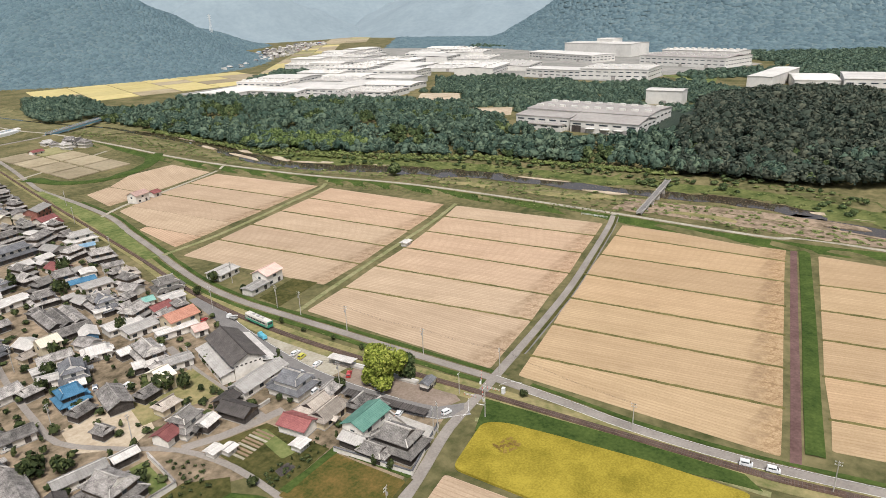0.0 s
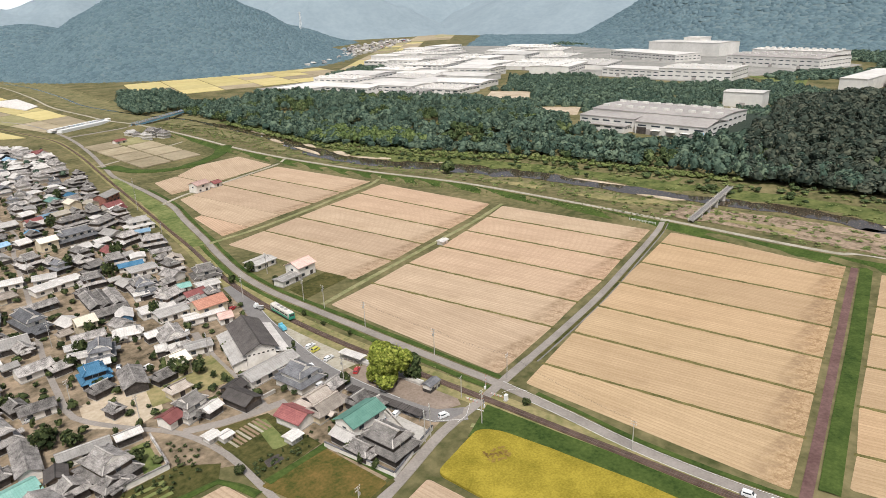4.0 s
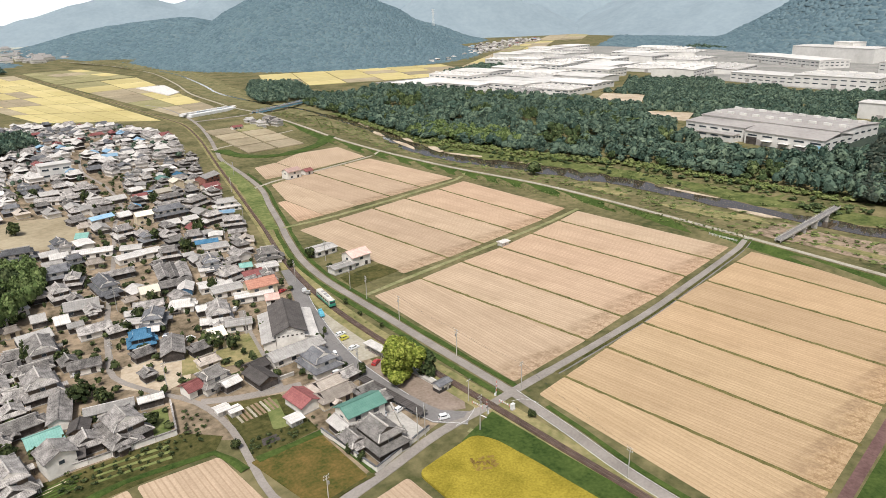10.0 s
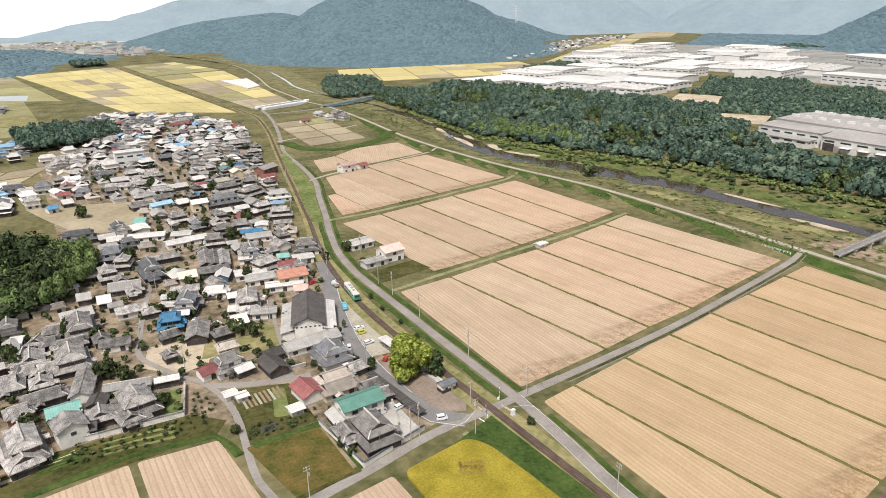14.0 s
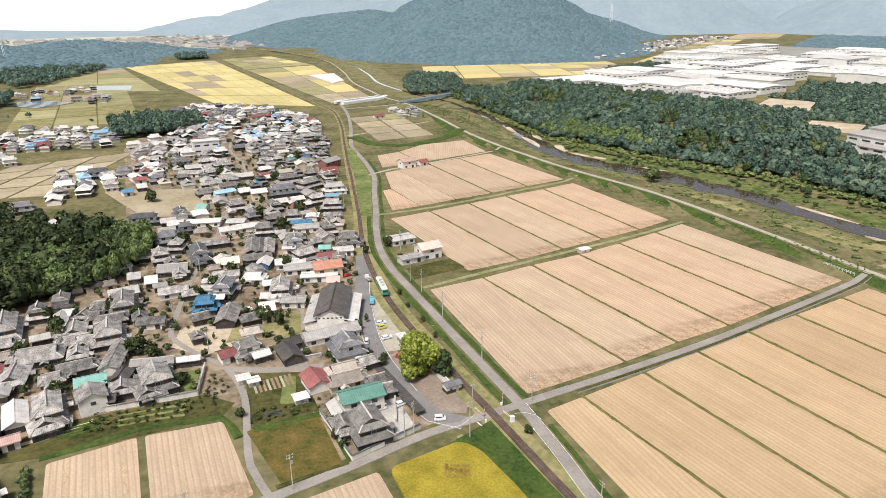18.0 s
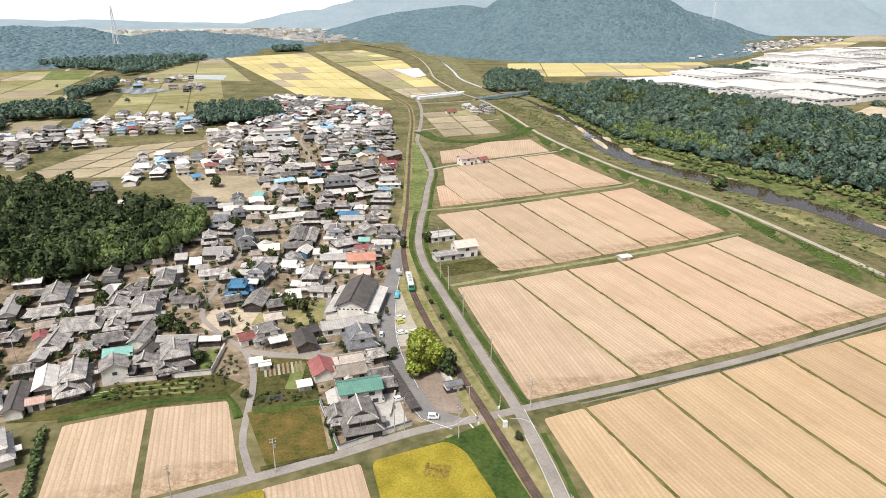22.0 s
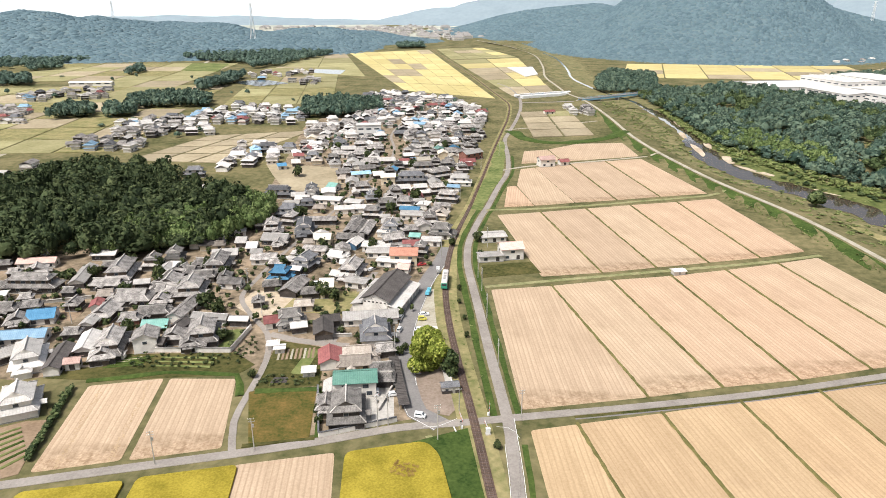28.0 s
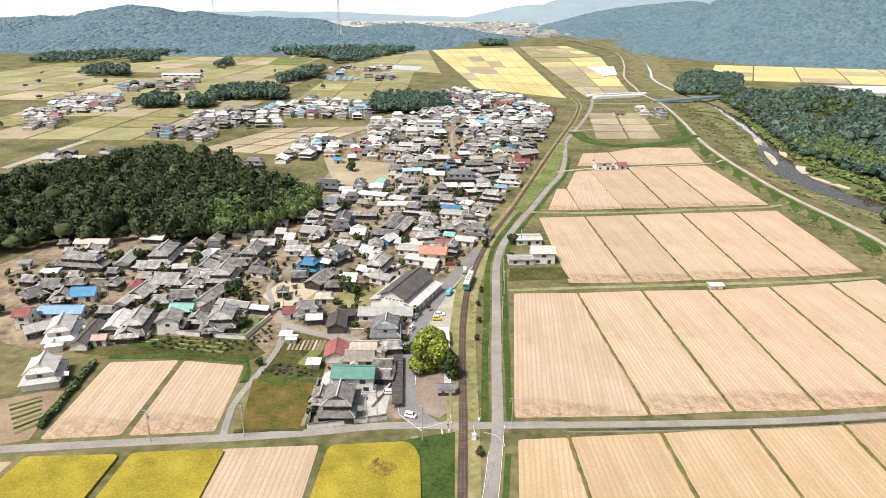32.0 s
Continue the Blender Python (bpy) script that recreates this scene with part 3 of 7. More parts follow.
tagged(new("works_yard", sheet("works_yard", WORKYARD, YARDPALE, 11.2, 0.5)), "pale paved grounds of the works", "ground", "", "structure")
for lot in ([(455, 469), (485, 420), (555, 481), (529, 528)], [(410, 345), (434, 308), (480, 339), (453, 378)], [(398, 150), (388, 104), (420, 98), (440, 146)]):
    tagged(new("bare_lot", sheet("bare_lot", lot, SAND, 11.15, 0.5)), "bare sandy lot between the trees and works", "ground", "", "structure")
tagged(new("covered_plot", sheet("covered_plot", [(27, 1156), (55, 995), (78, 1032), (76, 1174)], SHEET, 1.4, 1.3)), "pale covered plot beside the dike road", "ground", "", "structure")
tagged(new("works_lawn", sheet("works_lawn", [(880, 345), (776, 222), (700, 190), (872, 250)], BANK, 11.3, 0.5)), "grassy slope beside the works", "grass", "", "structure")

# ---------- roads ----------
tagged(new("village_ground", sheet("village_ground", [(-250, 30), (-160, 18), (-128, 28), (-90, 36), (-60, 20), (-56, -6), (-22, 6), (-28, 110), (-26, 200), (-18, 320), (-10, 600), (-50, 720), (-170, 770), (-190, 500), (-150, 260), (-140, 170), (-240, 130)], YARD, 0.05, 0.4)), "pale bare earth of village yards", "ground", "", "structure")
CROSS = [(-230, -64), (-131, -33), (-102, -24), (-72, -15), (-49, -7.5), (-26, 1), (-4, 5.5), (6, 8), (26, 12.5), (54, 19), (90, 28.2), (130, 40.5), (172, 54), (198, 63)]
EROAD = [(40, -160), (23, -107), (13.5, -72), (9, -43), (8, -20), (7, -5), (6, 8), (-0.4, 54), (-3.8, 80.5), (-7.8, 110), (-11.2, 139), (-11.2, 170), (-6.2, 210), (-1.8, 235), (5, 282), (12, 325), (13.2, 382), (11.6, 443), (16.4, 486), (26.5, 566), (34, 652), (35, 735), (26, 835), (8, 900)]
RAIL = [(50, -210), (16, -99), (10, -76), (4, -42), (1, -25), (-4, 4.5), (-10.6, 40), (-16, 72), (-19.7, 105), (-20.6, 140), (-18.9, 177), (-13.4, 228), (-10, 267), (-5.2, 321), (0.6, 391), (8.5, 478), (16.4, 564), (20.4, 663), (13.4, 722), (-4, 822), (-53, 1104), (-158, 1643)]
STATION = [(-14, 3), (-22, 9), (-27, 24), (-30, 40), (-32, 57), (-32, 76), (-29, 111), (-25, 134), (-22, 158)]
CURVE = [(-72, -15), (-77, 0), (-78, 14), (-79, 37), (-85, 57), (-97, 73), (-107, 90), (-107, 110), (-105, 140), (-100, 180), (-94, 230), (-88, 290), (-80, 330), (-84, 400), (-96, 470), (-90, 560), (-60, 650), (-20, 690)]
ribbon("road_cross", CROSS[:9], 3.5, ROAD, 0.16, label="narrow worn asphalt road between fields", category="road", crown=0.04)
ribbon("road_fields", CROSS[8:], 3.1, ROAD, 0.16, label="narrow pale asphalt farm road between fields", category="road", crown=0.04)
ribbon("road_east", EROAD, 3.6, ROAD, 0.17, label="worn asphalt road along the railway", category="road", crown=0.04)
ribbon("road_station", STATION, 7.0, ROADDARK, 0.15, label="grey asphalt station road", category="road", crown=0.04)
ribbon("road_village", CURVE, 2.2, ROAD, 0.14, label="narrow concrete village lane", category="road", crown=0.03)
ribbon("road_side", [(-84, 57), (-73, 53), (-62, 51), (-52, 50)], 3.6, ROAD, 0.13, label="narrow village side road", category="road")
ribbon("road_back", [(-59, 51), (-58, 70), (-57, 98), (-54, 122)], 3.0, ROAD, 0.12, label="narrow lane behind the warehouse", category="road")
ribbon("lane_shed", [(-2, 108), (30, 118), (87, 134.5), (130, 147), (166, 160)], 2.6, GREENLANE, 0.2, label="grassy farm lane between fields", category="lane")
ribbon("lane_north", [(-3, 226), (28, 231), (60, 240), (100, 254), (140, 268), (156, 280)], 3.0, GREENLANE, 0.2, label="pale farm lane between fields", category="lane")
ribbon("lane_far", [(8, 330), (30, 345), (60, 356), (110, 378), (138, 392)], 2.6, LANE, 0.2, label="pale farm lane past the small white house", category="lane")
ribbon("lane_plots", [(14, 500), (50, 520), (112, 560)], 2.6, LANE, 0.2, label="pale lane between vegetable plots", category="lane")
ribbon("road_levee", LEVEE, 3.2, LANE, 0.12, label="pale gravel road on the levee", category="road")
ribbon("road_brown", [(19, -86), (58, -75.5), (120, -58.5), (203, -36)], 3.0, BROWNROAD, 0.15, label="rust-brown paved farm road", category="road")
ribbon("ditch_grass", [(28, -88.7), (60, -79.9), (120, -63.9), (202, -41.2)], 5.2, LUSH, 0.25, label="lush green grass strip along the brown road", category="grass", crown=0.25)
ribbon("road_west", [(-396, 250), (-402, 307), (-411, 385), (-428, 464), (-430, 505), (-442, 573), (-450, 615), (-500, 780), (-559, 1094), (-640, 1400)], 7.0, LANE, 0.12, label="pale country road", category="road")
ribbon("road_bridge_end", [(35, 690), (75, 700), (115, 712)], 5.0, ROAD, 0.2, label="asphalt road to the blue bridge", category="road")
tagged(new("station_forecourt", sheet("station_forecourt", [(-27, 12), (-12, 8), (-8, 16), (-18, 52), (-29, 50)], FORECOURT, 0.10, 0.3)), "trodden earth forecourt under the big tree", "ground", "", "structure")
tagged(new("parking_ground", sheet("parking_ground", [(-30, 54), (-19, 54), (-24, 104), (-28, 104)], LANE, 0.11, 0.3)), "pale parking strip along the railway", "ground", "", "structure")
tagged(new("rail_verge_grass", sheet("rail_verge_grass", [(-6, 2), (-22, -6), (-8, -38), (4, -82), (8, -76), (2.5, -42), (-1, -25)], LUSH, 0.22, 0.4)), "lush green grass bank beside the railway", "grass", "", "structure")
tagged(new("garden_lawn", sheet("garden_lawn", [(-77, 18), (-56, 22), (-60, 48), (-79, 52)], GRASS, 0.11, 0.3)), "green and tan vegetable garden ground", "ground", "", "structure")
tagged(new("bank_below_houses", sheet("bank_below_houses", [(-150, 20), (-130, 20), (-86, 27), (-82, 34), (-92, 42), (-130, 38), (-152, 26)], GRASS, 0.12, 0.3)), "grassy bank and garden beds below the houses", "grass", "", "structure")

tagged(new("bare_lot", sheet("bare_lot", [(-106, 80), (-94, 70), (-84, 74), (-80, 92), (-92, 98), (-104, 96)], SAND, 0.10, 0.3)), "pale sandy bare lot in the village", "ground", "", "structure")
ribbon("fallow_edge", [(-76.2, 16.8), (-66, 18.6), (-55, 20.6)], 2.6, LUSH, 0.24, label="bright green weeds along the fallow field", category="grass", ragged=0.4, thick=0.25)
ribbon("fallow_edge", [(-54.5, 19), (-52.4, 6), (-49.8, -5.5)], 1.6, LUSH, 0.24, label="bright green weeds along the fallow field", category="grass", ragged=0.4, thick=0.25)
ribbon("fallow_edge", [(-70.5, -11.2), (-60, -8.6), (-50.5, -6.2)], 1.4, GRASS, 0.24, label="rough grass along the fallow field", category="grass", ragged=0.4, thick=0.25)
ribbon("farm_track", [(-17.5, -2.5), (-13.4, -9), (-9.8, -18), (-6, -30), (-1, -52), (4, -84)], 2.2, GREENLANE, 0.14, label="grassy farm track beside the ripe rice", category="track", ragged=0.2, thick=0.2)
tagged(new("bare_yard", sheet("bare_yard", rounded([(-178, 340), (-160, 302), (-140, 264), (-113, 258), (-102, 284), (-113, 328)], 6), PALEFIELD, 0.13, 0.3)), "wide bare tan lot between the village houses", "ground", "", "structure")
tagged(new("kitchen_garden", sheet("kitchen_garden", [(-152, -12), (-133, -31.5), (-126.5, -27.5), (-134, -3), (-140, -4)], SOIL, 0.13, 0.3)), "brown kitchen garden beside the hedge", "ground", "", "structure")
for i in range(7):
    ribbon("garden_bed", [(-146 + i * 2.2, -14 - i * 2.0), (-139.5 + i * 1.7, -7.5 - i * 2.0)], 1.0, LUSH if i % 2 else BANK, 0.3, label="green vegetable row in the kitchen garden", category="garden bed", kind="", thick=0.3, ragged=0.3, crown=0.25)
tagged(new("soil_plot", sheet("soil_plot", [(-176, 60), (-166, 63), (-167, 74), (-175, 77)], SOIL, 0.13, 0.3)), "bare brown garden plot between houses", "ground", "", "structure")
tagged(new("mown_lawn", sheet("mown_lawn", rounded([(-68, 29), (-63, 28.5), (-62, 46), (-66, 46.5)], 1.2), BANK, 0.16, 0.3)), "bright mown lawn beside the vegetable garden", "grass", "", "structure")
tagged(new("walled_lawn", sheet("walled_lawn", rounded([(-100, 44), (-95, 44), (-94, 60), (-99, 60)], 1.2), BANK, 0.16, 0.3)), "small green lawn inside the garden wall", "grass", "", "structure")
tagged(new("covered_bed", sheet("covered_bed", rounded([(-73, 22.5), (-67.5, 23), (-67.8, 26.5), (-72.6, 26.2)], 0.6), BOARDS, 0.17, 0.3)), "small dark covered garden bed", "garden bed", "", "structure")
tagged(new("weedy_lot", sheet("weedy_lot", [(-86, 78), (-58, 75), (-57, 99), (-68, 99), (-83, 97)], WEEDS, 0.19, 0.3)), "weedy olive lot between houses", "ground", "", "structure")
tagged(new("pink_house_garden", sheet("pink_house_garden", [(-3.5, 119), (24, 127), (20, 141), (-4, 134)], GRASS, 0.14, 0.3)), "green vegetable garden beside the pink-roofed house", "ground", "", "structure")
tagged(new("yard_paving", sheet("yard_paving", [(-46, -3.5), (-28.5, 4.5), (-31.5, 24), (-38, 24)], CONCRETE, 0.13, 0.3)), "pale concrete yard of the walled house", "ground", "", "structure")
for i in range(9):
    ribbon("garden_bed", [(-75 + i * 1.5, 37.5 + i * 0.3), (-76.2 + i * 1.5, 45 + i * 0.3)], 0.8, SOIL if i % 3 else LANE, 0.3, label="raised vegetable bed in the garden", category="garden bed", kind="", thick=0.3)

ribbon("road_verge", EROAD[6:15], 2.4, LUSH, 0.16, label="lush green grass strip beside the road", category="grass", shift=-4.0, ragged=0.25, thick=0.2)
ribbon("road_verge", EROAD[6:17], 2.2, LUSH, 0.16, label="lush green grass strip beside the fields", category="grass", shift=3.8, ragged=0.25, thick=0.2)
ribbon("road_verge", CROSS[8:], 1.2, GRASS, 0.16, label="rough grass strip beside the cross road", category="grass", shift=2.5, ragged=0.3, thick=0.2)
ribbon("road_verge", EROAD[1:6], 1.8, LUSH, 0.16, label="lush green grass strip beside the fields", category="grass", shift=3.6, ragged=0.25, thick=0.2)
ribbon("field_ditch", CROSS[8:], 0.8, ROADDARK, 0.12, label="narrow dark concrete ditch beside the road", category="ditch", shift=3.3, thick=0.2)

ribbon("field_edge_grass", [(-135, 19.5), (-122, 23), (-110, 26.5), (-97, 27.5), (-86, 27), (-80.5, 14)], 2.6, LUSH, 0.2, label="dark green grass bank above the field", category="grass", ragged=0.3, thick=0.2, crown=0.3)
ribbon("garden_path", [(-148, 27), (-136, 30), (-124, 36)], 1.6, SAND, 0.2, label="trodden pale garden path", category="path", ragged=0.2, thick=0.1)
ribbon("garden_soil", [(-151, 31), (-143, 34), (-134, 38)], 4.0, SOIL, 0.16, label="bare brown garden soil below the houses", category="ground", ragged=0.3, thick=0.1)
for i in range(5):
    ribbon("garden_bed", [(-134 + i * 0.6, 28 + i * 1.5), (-122 + i * 0.5, 31 + i * 1.5)], 0.8, LUSH, 0.25, label="green vegetable row in the garden", category="garden bed", kind="", thick=0.2, ragged=0.2, crown=0.2)
for i in range(3):
    ribbon("garden_bed", [(-117, 30.5 + i * 3.0), (-97, 31.5 + i * 3.0)], 1.2, BANK, 0.25, label="olive green planted row below the wall", category="garden bed", kind="", thick=0.2, ragged=0.35, crown=0.25)

# ---------- railway ----------
ribbon("rail_ballast", RAIL, lambda y: 2.7 - 0.7 * step01(150, 260, y), BALLAST, 0.35, label="brown rusty rail ballast", category="railway", crown=0.08, thick=0.5)
ribbon("rail_verge", RAIL, lambda y: 10.0 - 4 * step01(150, 260, y), WEEDS, 0.14, label="dry weedy verge along the railway", category="ground")
for s in (-0.5335, 0.5335):
    ribbon("rail", RAIL, 0.09, STEEL, 0.56, label="rust-sided steel rail", category="rail", shift=s, thick=0.15, level=True)

# ---------- river ----------
def river_wide(y):
    """The channel opens out at the bend and narrows upstream."""
    return 17 + 11 * step01(150, 250, y) - 6 * step01(300, 340, y) - 10 * step01(440, 520, y)


ribbon("river", RIVER[:19], river_wide, WATER, 0.25, label="shallow brown river with pale sky reflections", category="water", ragged=0.28, level=True)
ribbon("river_upper", RIVER[18:], 11, WATER, 0.3, label="shallow far reach of the river", category="water", level=True)
ribbon("rail_grass", [(-8.5, 226), (-3.5, 272), (3, 322), (6.5, 384), (9.5, 440)], lambda y: 7 + 4 * step01(226, 300, y) - 4 * step01(330, 440, y), BANK, 0.2, label="bright green grass between road and railway", category="grass", ragged=0.2, thick=0.2)
ribbon("plot_bank", [(20, 492), (34, 452), (62, 438), (98, 456), (128, 492)], 13, LUSH, 0.3, label="lush green bank round the vegetable plots", category="grass", ragged=0.3, thick=0.3, crown=0.6)

def blob(cx, cy, rx, ry, turn, seed, n=22):
    """An uneven rounded outline."""
    out = []
    for i in range(n):
        a = 6.2832 * i / n
        k = 1 + 0.38 * noise.noise((math.cos(a) * 1.6 + seed, math.sin(a) * 1.6, seed * 1.7))
        x, y = rx * k * math.cos(a), ry * k * math.sin(a)
        c, s = math.cos(radians(turn)), math.sin(radians(turn))
        out.append((cx + x * c - y * s, cy + x * s + y * c))
    return out


tagged(new("sand_flat", sheet("sand_flat", blob(262, -12, 7, 52, 6, 2.2, 40), SHINGLE, -2.45, 0.5)), "pale sandy gravel flat in the river bed", "ground", "", "structure")
for bar in ((287, -46, 5, 24, 10, 1), (196, 392, 5, 16, -10, 2), (181, 430, 3, 26, -4, 3), (196, 452, 3, 16, -8, 4), (232, 292, 3, 10, 40, 5), (262, 158, 2, 20, 10, 6), (198, 560, 3, 20, 0, 7), (204, 352, 3, 26, 28, 8), (255, 100, 3, 16, 12, 9), (186, 500, 3, 16, -6, 10)):
    tagged(new("sand_bar", sheet("sand_bar", blob(*bar), SAND, -2.55, 0.5)), "narrow pale sand bar along the river", "ground", "", "structure")
for patch in ((224, 120, 9, 30, 18, 11), (212, 190, 7, 22, 14, 12), (240, 100, 6, 18, 10, 13), (230, 20, 8, 20, 4, 14)):
    x, y = patch[:2]
    tagged(new("dry_grass", sheet("dry_grass", blob(*patch), WEEDS, ground_z(x, y) + 0.22, 0.6)), "dry pinkish grass in the river meadow", "grass", "", "structure")

ribbon("bank_grass", RIVER[1:19], 34, MEADOW, 0.12, label="lush green grass on the far river bank", category="grass", shift=28, ragged=0.5, thick=0.1)
ribbon("bank_meadow", RIVER[1:19], 16, ROUGHGRASS, 0.10, label="rough grass along the river's near bank", category="grass", shift=-23, ragged=0.3, thick=0.1)
ribbon("upper_meadow", RIVER[18:], 76, ROUGHGRASS, 0.14, label="wide green meadow along the upper river", category="grass", shift=0, ragged=0.2, thick=0.1)
for off in (-6.5, 6.5, 19):
    ribbon("shingle_flat", [(247, -130), (247, -80), (248, -40), (247, 0), (241, 40), (236, 76)], 14 if off > 0 else 9, SHINGLE, 0.22, label="brown stony shingle with dry grass in the river bed", category="ground", shift=-off + 4, ragged=0.22, thick=0.2)
ribbon("levee_slope", LEVEE[1:12], 8, LUSH, 0.10, label="dark green grassy levee slope", category="grass", shift=-7.5, ragged=0.12, thick=0.1)

# ---------- hills ----------
def hill(name, label, cx, cy, rx, ry, h, material, turn=0.0, step=14.0, power=1.0, seed=0, rough=0.3, wave=420):
    """A rounded hill body; returns the height of its surface as a function."""
    ca, sa = math.cos(radians(turn)), math.sin(radians(turn))

    def top(px, py):
        x, y = (px - cx) * ca + (py - cy) * sa, -(px - cx) * sa + (py - cy) * ca
        r = math.hypot(x / rx, y / ry)
        if r > 1:
            return None
        k = ((1 + math.cos(math.pi * r)) / 2) ** (1 / power)
        w = 0.85 + rough * noise.fractal((px / wave + seed, py / wave, seed), 1.0, 2.0, 3)
        return h * k * max(0.2, w) + ground_z(px, py) - 4 * step01(0.85, 1.0, r)

    ni, nj = int(2 * rx / step), int(2 * ry / step)
    v, ids = [], {}
    for j in range(nj + 1):
        for i in range(ni + 1):
            x, y = (2 * i / ni - 1) * rx, (2 * j / nj - 1) * ry
            px, py = cx + x * ca - y * sa, cy + x * sa + y * ca
            z = top(px, py)
            if z is not None:
                ids[i, j] = len(v)
                v.append((px, py, z))
    f = [(ids[i, j], ids[i + 1, j], ids[i + 1, j + 1], ids[i, j + 1]) for i, j in ids if (i + 1, j) in ids and (i + 1, j + 1) in ids and (i, j + 1) in ids]
    tagged(new(name, bulk(name, np.array(v), np.array(f), material)), label, "hill", "", "structure")
    return top


def crown_shape(rng, quads, size, tall=0.8, leaf=0.24, many=6, low=-0.25):
    """Leaf clumps scattered over several lobes, with gaps: corners, faces."""
    lobes = [(rng.uniform(-0.55, 0.55), rng.uniform(-0.55, 0.55), rng.uniform(low, 0.6), rng.uniform(0.42, 0.68) * (6 / many) ** 0.35) for _ in range(many)] + [(0, 0, 0.1, 0.75)]
    v, f = [], []
    for _ in range(quads):
        x, y, z, r = rng.choice(lobes)
        d = Vector((rng.gauss(0, 1), rng.gauss(0, 1), rng.gauss(0.35, 1))).normalized()
        p = Vector((x, y, z)) + d * r * rng.uniform(0.82, 1.06)
        t = (d + Vector((rng.gauss(0, 0.45), rng.gauss(0, 0.45), rng.gauss(0, 0.45)))).normalized()
        a = t.orthogonal().normalized()
        a = Matrix.Rotation(rng.uniform(0, 6.28), 3, t) @ a
        b = t.cross(a)
        s = leaf * rng.uniform(0.7, 1.35)
        k = len(v)
        for q in (-a * s, -b * s * 0.8, a * s, b * s * 0.8):
            w = p + q + t * rng.uniform(-0.05, 0.05)
            v.append((w.x * size, w.y * size, w.z * size * tall))
        f.append((k, k + 1, k + 2, k + 3))
    return np.array(v), np.array(f)


def clump_shape(rng, sides=6, rings=3):
    """A lumpy dome of foliage, uneven all round."""
    v, f = [], []
    for j in range(rings + 1):
        a = (j / rings) * 1.9
        for i in range(sides):
            b = 6.2832 * (i + 0.5 * (j % 2)) / sides
            r = rng.uniform(0.78, 1.22)
            v.append((math.sin(a) * math.cos(b) * r, math.sin(a) * math.sin(b) * r, math.cos(a) * rng.uniform(0.8, 1.2)))
    for j in range(rings):
        for i in range(sides):
            f.append((j * sides + i, (j + 1) * sides + i, (j + 1) * sides + (i + 1) % sides, j * sides + (i + 1) % sides))
    return np.array(v), np.array(f)


rt = random.Random(11)
CROWNS = [crown_shape(rt, 400, 1.0, 0.9, 0.125) for _ in range(5)]
LIGHTCROWNS = [crown_shape(rt, 130, 1.0, 0.85, 0.20) for _ in range(5)]
LOWCROWNS = [crown_shape(rt, 26, 1.0, 0.85, 0.42) for _ in range(5)]
CLUMPS = [clump_shape(rt, 7, 4) for _ in range(8)]


def scatter(name, shapes, spots, material, label, category, extra=None):
    """Spots (x, y, z, radius, height) of plants joined into one mass."""
    vs, fs, k = [], [], 0
    for n, (x, y, z, r, h) in enumerate(spots):
        for pool in (shapes, extra):
            if not pool:
                continue
            v, f = pool[rt.randrange(len(pool))]
            a = rt.uniform(0, 6.28)
            c, s = math.cos(a), math.sin(a)
            g = 0.72 if pool is extra else 1.0
            w = np.empty_like(v)
            w[:, 0], w[:, 1], w[:, 2] = x + g * r * (v[:, 0] * c - v[:, 1] * s), y + g * r * (v[:, 0] * s + v[:, 1] * c), z + h * 0.55 + g * h * 0.5 * v[:, 2]
            vs.append(w)
            fs.append(f + k)
            k += len(v)
    if vs:
        return tagged(new(name, bulk(name, np.vstack(vs), np.vstack(fs), material)), label, category, "", "stuff")


def cap_shape(rng, sides=7, rings=3):
    """A low uneven dome: one tree top of a closed canopy."""
    v, f = [(0, 0, 1.0)], []
    for j in range(1, rings + 1):
        a = (j / rings) * 1.75
        for i in range(sides):
            b = 6.2832 * (i + 0.5 * (j % 2)) / sides
            r = rng.uniform(0.85, 1.15)
            v.append((math.sin(a) * math.cos(b) * r, math.sin(a) * math.sin(b) * r, math.cos(a) * rng.uniform(0.85, 1.15)))
    f = [(1 + j * sides + i, 1 + (j + 1) * sides + i, 1 + (j + 1) * sides + (i + 1) % sides, 1 + j * sides + (i + 1) % sides) for j in range(rings - 1) for i in range(sides)]
    f += [(0, 1 + i, 1 + i + 1, 1 + (i + 2) % sides) for i in range(0, sides - 1, 2)]
    return np.array(v), np.array(f)


CHEAP = [cap_shape(rt, 8, 2) for _ in range(10)]


def forest(name, label, top, x0, x1, y0, y1, near, material, keep=None, r=0.86, tall=(8, 14), sink=3.0, shapes=None, inner=None):
    """Tree tops over a slope on a jittered grid."""
    spots, y = [], y0
    while y < y1:
        x = x0
        while x < x1:
            px, py = x + rt.uniform(-0.5, 0.5) * near, y + rt.uniform(-0.5, 0.5) * near
            x += near
            z = top(px, py)
            if z is None or (keep and not keep(px, py)):
                continue
            k = near * r * rt.uniform(0.55, 1.45)
            q = rt.uniform(*tall)
            spots.append((px, py, z - 0.55 * q - sink, k, q))
        y += near
    ob = scatter(name, shapes or CHEAP, spots, material, label, "woodland", inner)
    if not shapes:
        ob.data.shade_smooth()
    return ob


round_top = hill("hill_round", "round wooded hill behind the river", 640, 1980, 540, 800, 285, HAZEFLOOR, -16, 16, 0.95, 1.7)
forest("round_hill_wood", "dense wood covering the round hill", round_top, 0, 1200, 1180, 2120, 7.5, HILLHAZELEAF)
